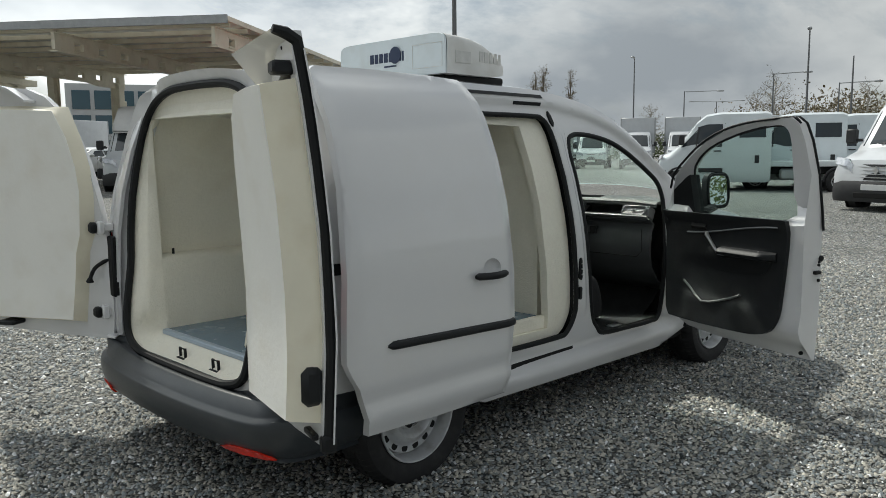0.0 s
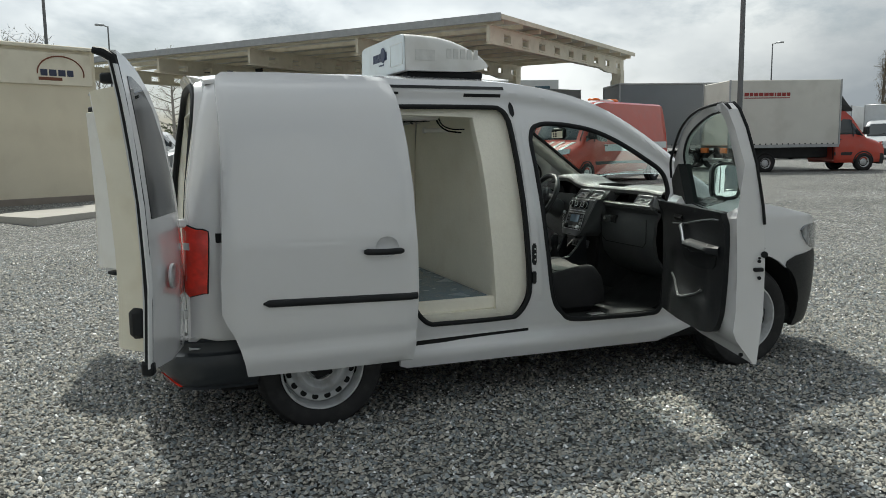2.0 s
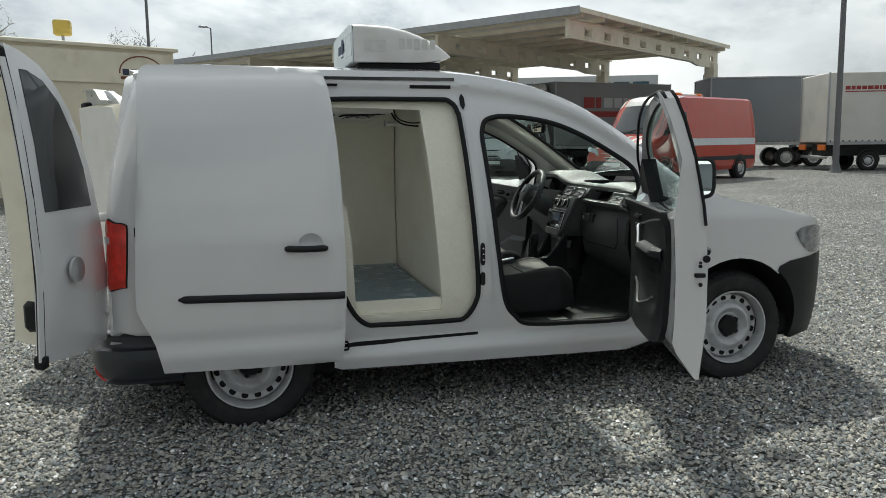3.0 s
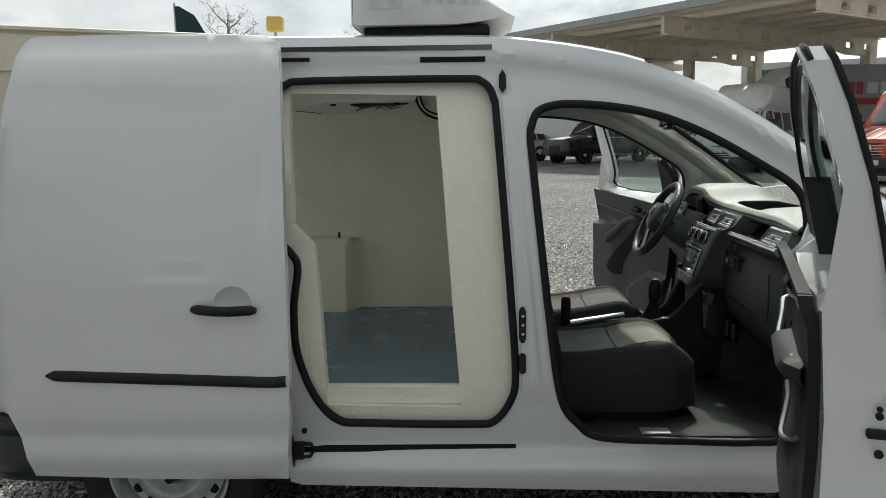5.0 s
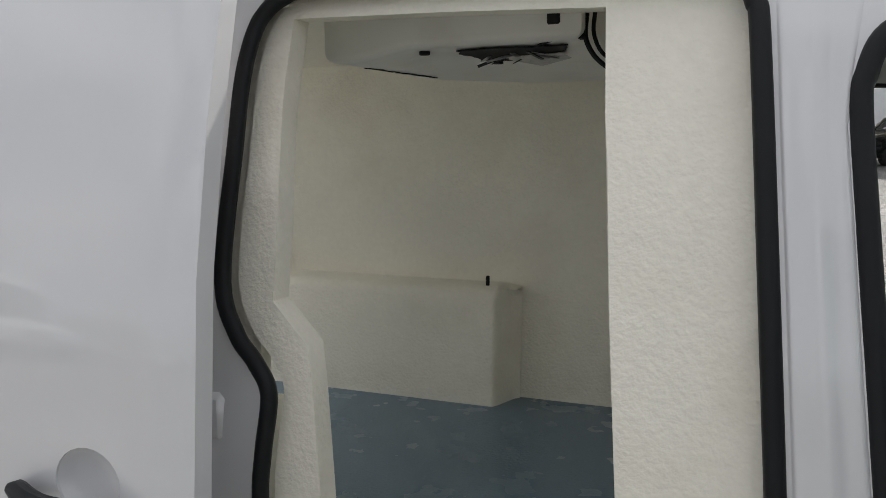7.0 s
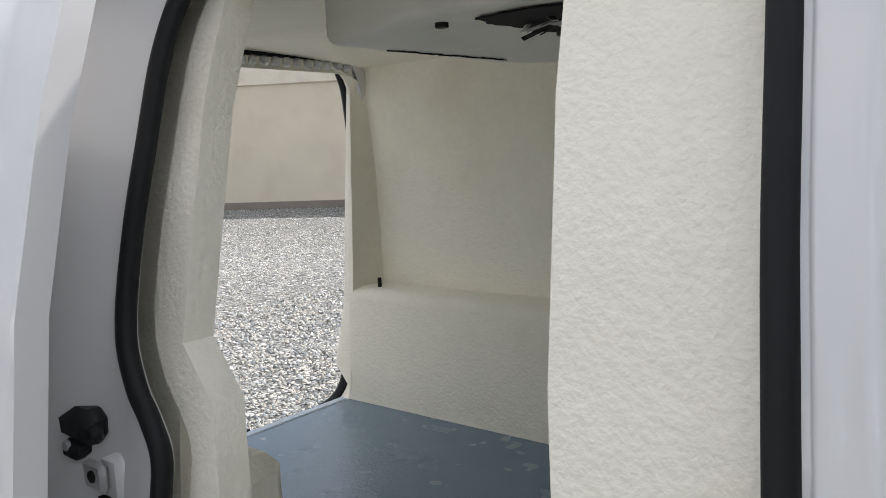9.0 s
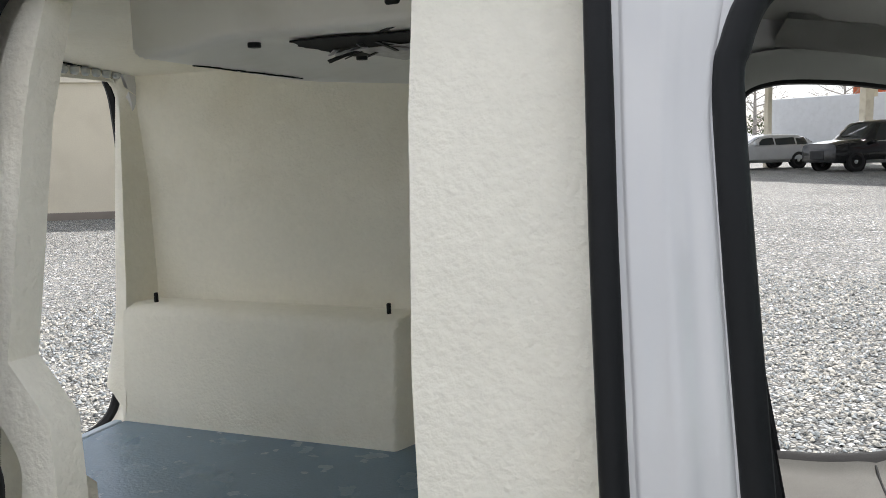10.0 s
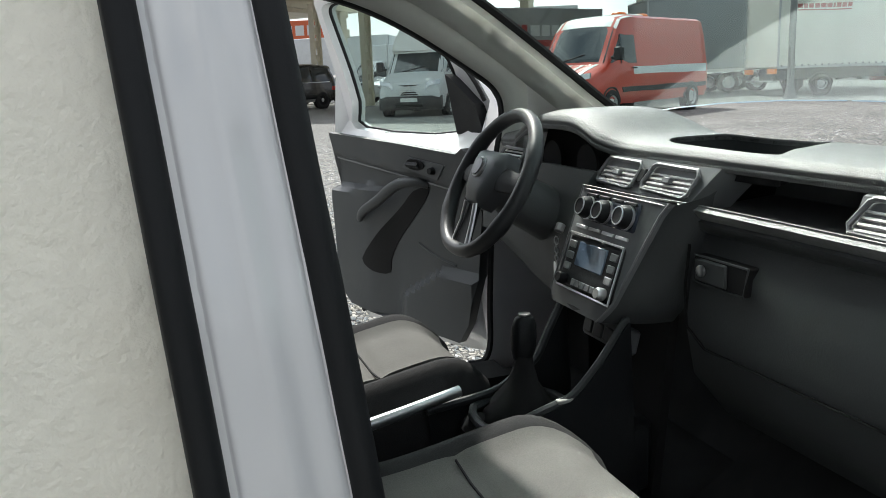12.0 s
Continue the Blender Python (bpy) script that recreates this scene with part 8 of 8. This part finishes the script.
TREES = [(84.2, 64.8, 11.6, 2.6, True), (86.4, 61.9, 10.7, 2.4, True), (83.5, 65.6, 10.7, 2.4, True), (-2.6, 55, 7.2, 3.2, False), (2.6, 65, 9.0, 4.0, False), (-6.4, 50, 7.6, 3.4, False), (66.8, 25.8, 7.4, 3.2, False),
         (70.8, 29.2, 6.5, 2.6, False), (78.8, 22.1, 7.2, 3.4, False), (83.6, 47.9, 6.4, 3.0, False), (-5.3, 40.5, 7.0, 3.0, False), (-10.5, 33, 7.2, 3.2, False), (8.5, 62, 8.0, 3.4, False), (-13, 45, 7.5, 3.4, False)]

def lamp_post(x, y, h, arms, r=.07, label="tall grey steel lamp post"):
    ob = thing("street_lamp", label, "lamp post", pose(x, y, GZ - .02))
    part("pole", lathe(M(), [(r * 2.6, 0), (r * 2.4, .02), (r * 1.25, .35), (r * 1.2, 1.5), (r, h * .5), (r * .62, h), (.001, h)], 10, pose(0, 0, 0, 90)), mat("dark_galvanised_pole", (.17, .175, .18), .55, metal=.3, var=.1, var_scale=5), ob)
    for a, ln in arms:
        dx, dy = math.cos(radians(a)), math.sin(radians(a))
        part("arm", tube(M(), [(0, 0, h - .05), (dx * ln, dy * ln, h + .05)], .04, False, 6), STEELGREY, ob)
        part("lamp_head", box(-.3, .3, -.13, .13, -.06, .06, .03, pose(dx * (ln + .15), dy * (ln + .15), h + .04, 0, 0, a)), STEELGREY, ob)
    return ob


lamp_post(19.3, 17.9, 14, ((30, .6),), .082)
for x, y, h, arms in LAMPS:
    lamp_post(x, y, h, arms)


# ---- trees ----
def tree(label, x, y, h, spread, seed, poplar=False, leaf=CATKIN, bark=BARK, twigs=260, name="tree"):
    """Trunk, limbs and a thin early-spring crown."""
    rnd = random.Random(seed)
    ob = thing(name, label, "tree", pose(x, y, GZ))
    part("trunk", tube(M(), [(0, 0, 0), (.05 * h * .1, 0, h * .3), (0, .02 * h, h * .65), (.01 * h, 0, h * .97)], [h * .022, h * .016, h * .009, h * .002], False, 7), bark, ob)
    limbs, crown = M(), M()
    tips = []
    for i in range(26):
        z = h * (.22 + .70 * i / 26)
        a = i * 2.4 + rnd.uniform(-.4, .4)
        ln = spread * (1.0 - .65 * i / 26) * rnd.uniform(.6, 1.1) * (.35 if poplar else 1)
        up = h * (.22 if poplar else .13) * rnd.uniform(.6, 1.3)
        p0 = Vector((0, 0, z))
        p1 = p0 + Vector((math.cos(a) * ln * .5, math.sin(a) * ln * .5, up * .4))
        p2 = p0 + Vector((math.cos(a) * ln, math.sin(a) * ln, up))
        tube(limbs, [p0, p1, p2], [h * .006, h * .004, h * .0015], False, 5)
        tips += [(p0, p1, p2)]
    for i in range(twigs):
        p0, p1, p2 = rnd.choice(tips)
        t = rnd.uniform(.25, 1)
        q = p0.lerp(p1, t * 2) if t < .5 else p1.lerp(p2, t * 2 - 1)
        d = Vector((rnd.gauss(0, 1), rnd.gauss(0, 1), rnd.gauss(.6, .8))).normalized() * h * rnd.uniform(.04, .10)
        side = d.cross(Vector((rnd.random(), rnd.random(), rnd.random()))).normalized() * h * .0016
        crown.add([q, q + d + side, q + d - side, q + d * 1.05], [(0, 1, 3), (0, 3, 2)])
        for k in range(7):
            c = q + d * rnd.uniform(.3, 1.1) + Vector((rnd.gauss(0, 1), rnd.gauss(0, 1), rnd.gauss(0, 1))) * h * .012
            e1 = Vector((rnd.gauss(0, 1), rnd.gauss(0, 1), rnd.gauss(0, 1))).normalized() * h * .0042
            e2 = e1.cross(Vector((rnd.gauss(0, 1), rnd.gauss(0, 1), rnd.gauss(0, 1)))).normalized() * h * .0030
            crown.add([c - e1, c + e2, c + e1, c - e2], [(0, 1, 2, 3)])
    part("branchwork", limbs, bark, ob)
    part("crown", crown, leaf, ob, smooth=False)
    return ob


for k, (x, y, h, sp_, pop) in enumerate(TREES):
    tree("bare poplar with a narrow upright crown" if pop else "bare early-spring tree with thin twigs", x, y, h, sp_, 10 + k, pop, bark=BARK if pop else BIRCH)


# woodland and hedges on the horizon: many small clumps
def wood(name, label, pts, h0, h1, n, seed, leaf, w=6.0):
    rnd = random.Random(seed)
    me = M()
    for i in range(n):
        t = rnd.random() * (len(pts) - 1)
        k = min(int(t), len(pts) - 2)
        a, b = Vector((*pts[k], 0)), Vector((*pts[k + 1], 0))
        q = a.lerp(b, t - k) + Vector((rnd.gauss(0, w * .5), rnd.gauss(0, w * .5), 0))
        lump = .55 + .45 * math.sin(q.x * .21 + seed) * math.cos(q.y * .17) + .25 * math.sin(q.x * .9 + q.y * .6)
        z = GZ + rnd.random() ** .7 * (h0 + (h1 - h0) * max(0, lump))
        s = rnd.uniform(.07, .24)
        e = [Vector((rnd.gauss(0, 1), rnd.gauss(0, 1), rnd.gauss(0, 1))).normalized() * s for _ in range(3)]
        c = q + Vector((0, 0, z))
        me.add([c - e[0], c + e[1] * .6, c + e[0], c - e[1] * .6, c + e[2] * .7], [(0, 1, 4), (1, 2, 4), (2, 3, 4), (3, 0, 4)])
    tagged(part(name, me, leaf, None, smooth=False), label, "trees", kind="stuff")


wood("far_woodland", "brownish early-spring woodland along the horizon", [(75, -10), (80, 8), (88, 26), (105, 45)], 3.0, 8.5, 30000, 3, CATKIN, 5)
wood("far_hedge", "dull green hedge and scrub on the horizon", [(70, -14), (72, 5), (78, 22), (90, 52), (110, 90)], 1.5, 3.5, 22000, 4, GREENLEAF, 4)
wood("rear_hedge", "green and brown scrub behind the parked cars", [(-60, 75), (-20, 88), (25, 92), (70, 98)], 1.5, 4.0, 22000, 5, GREENLEAF, 3)
wood("behind_hedge", "green hedge beyond the yard", [(-80, 20), (-60, -40), (-20, -60), (40, -55), (75, -20)], 2.5, 5.5, 45000, 6, GREENLEAF, 3)
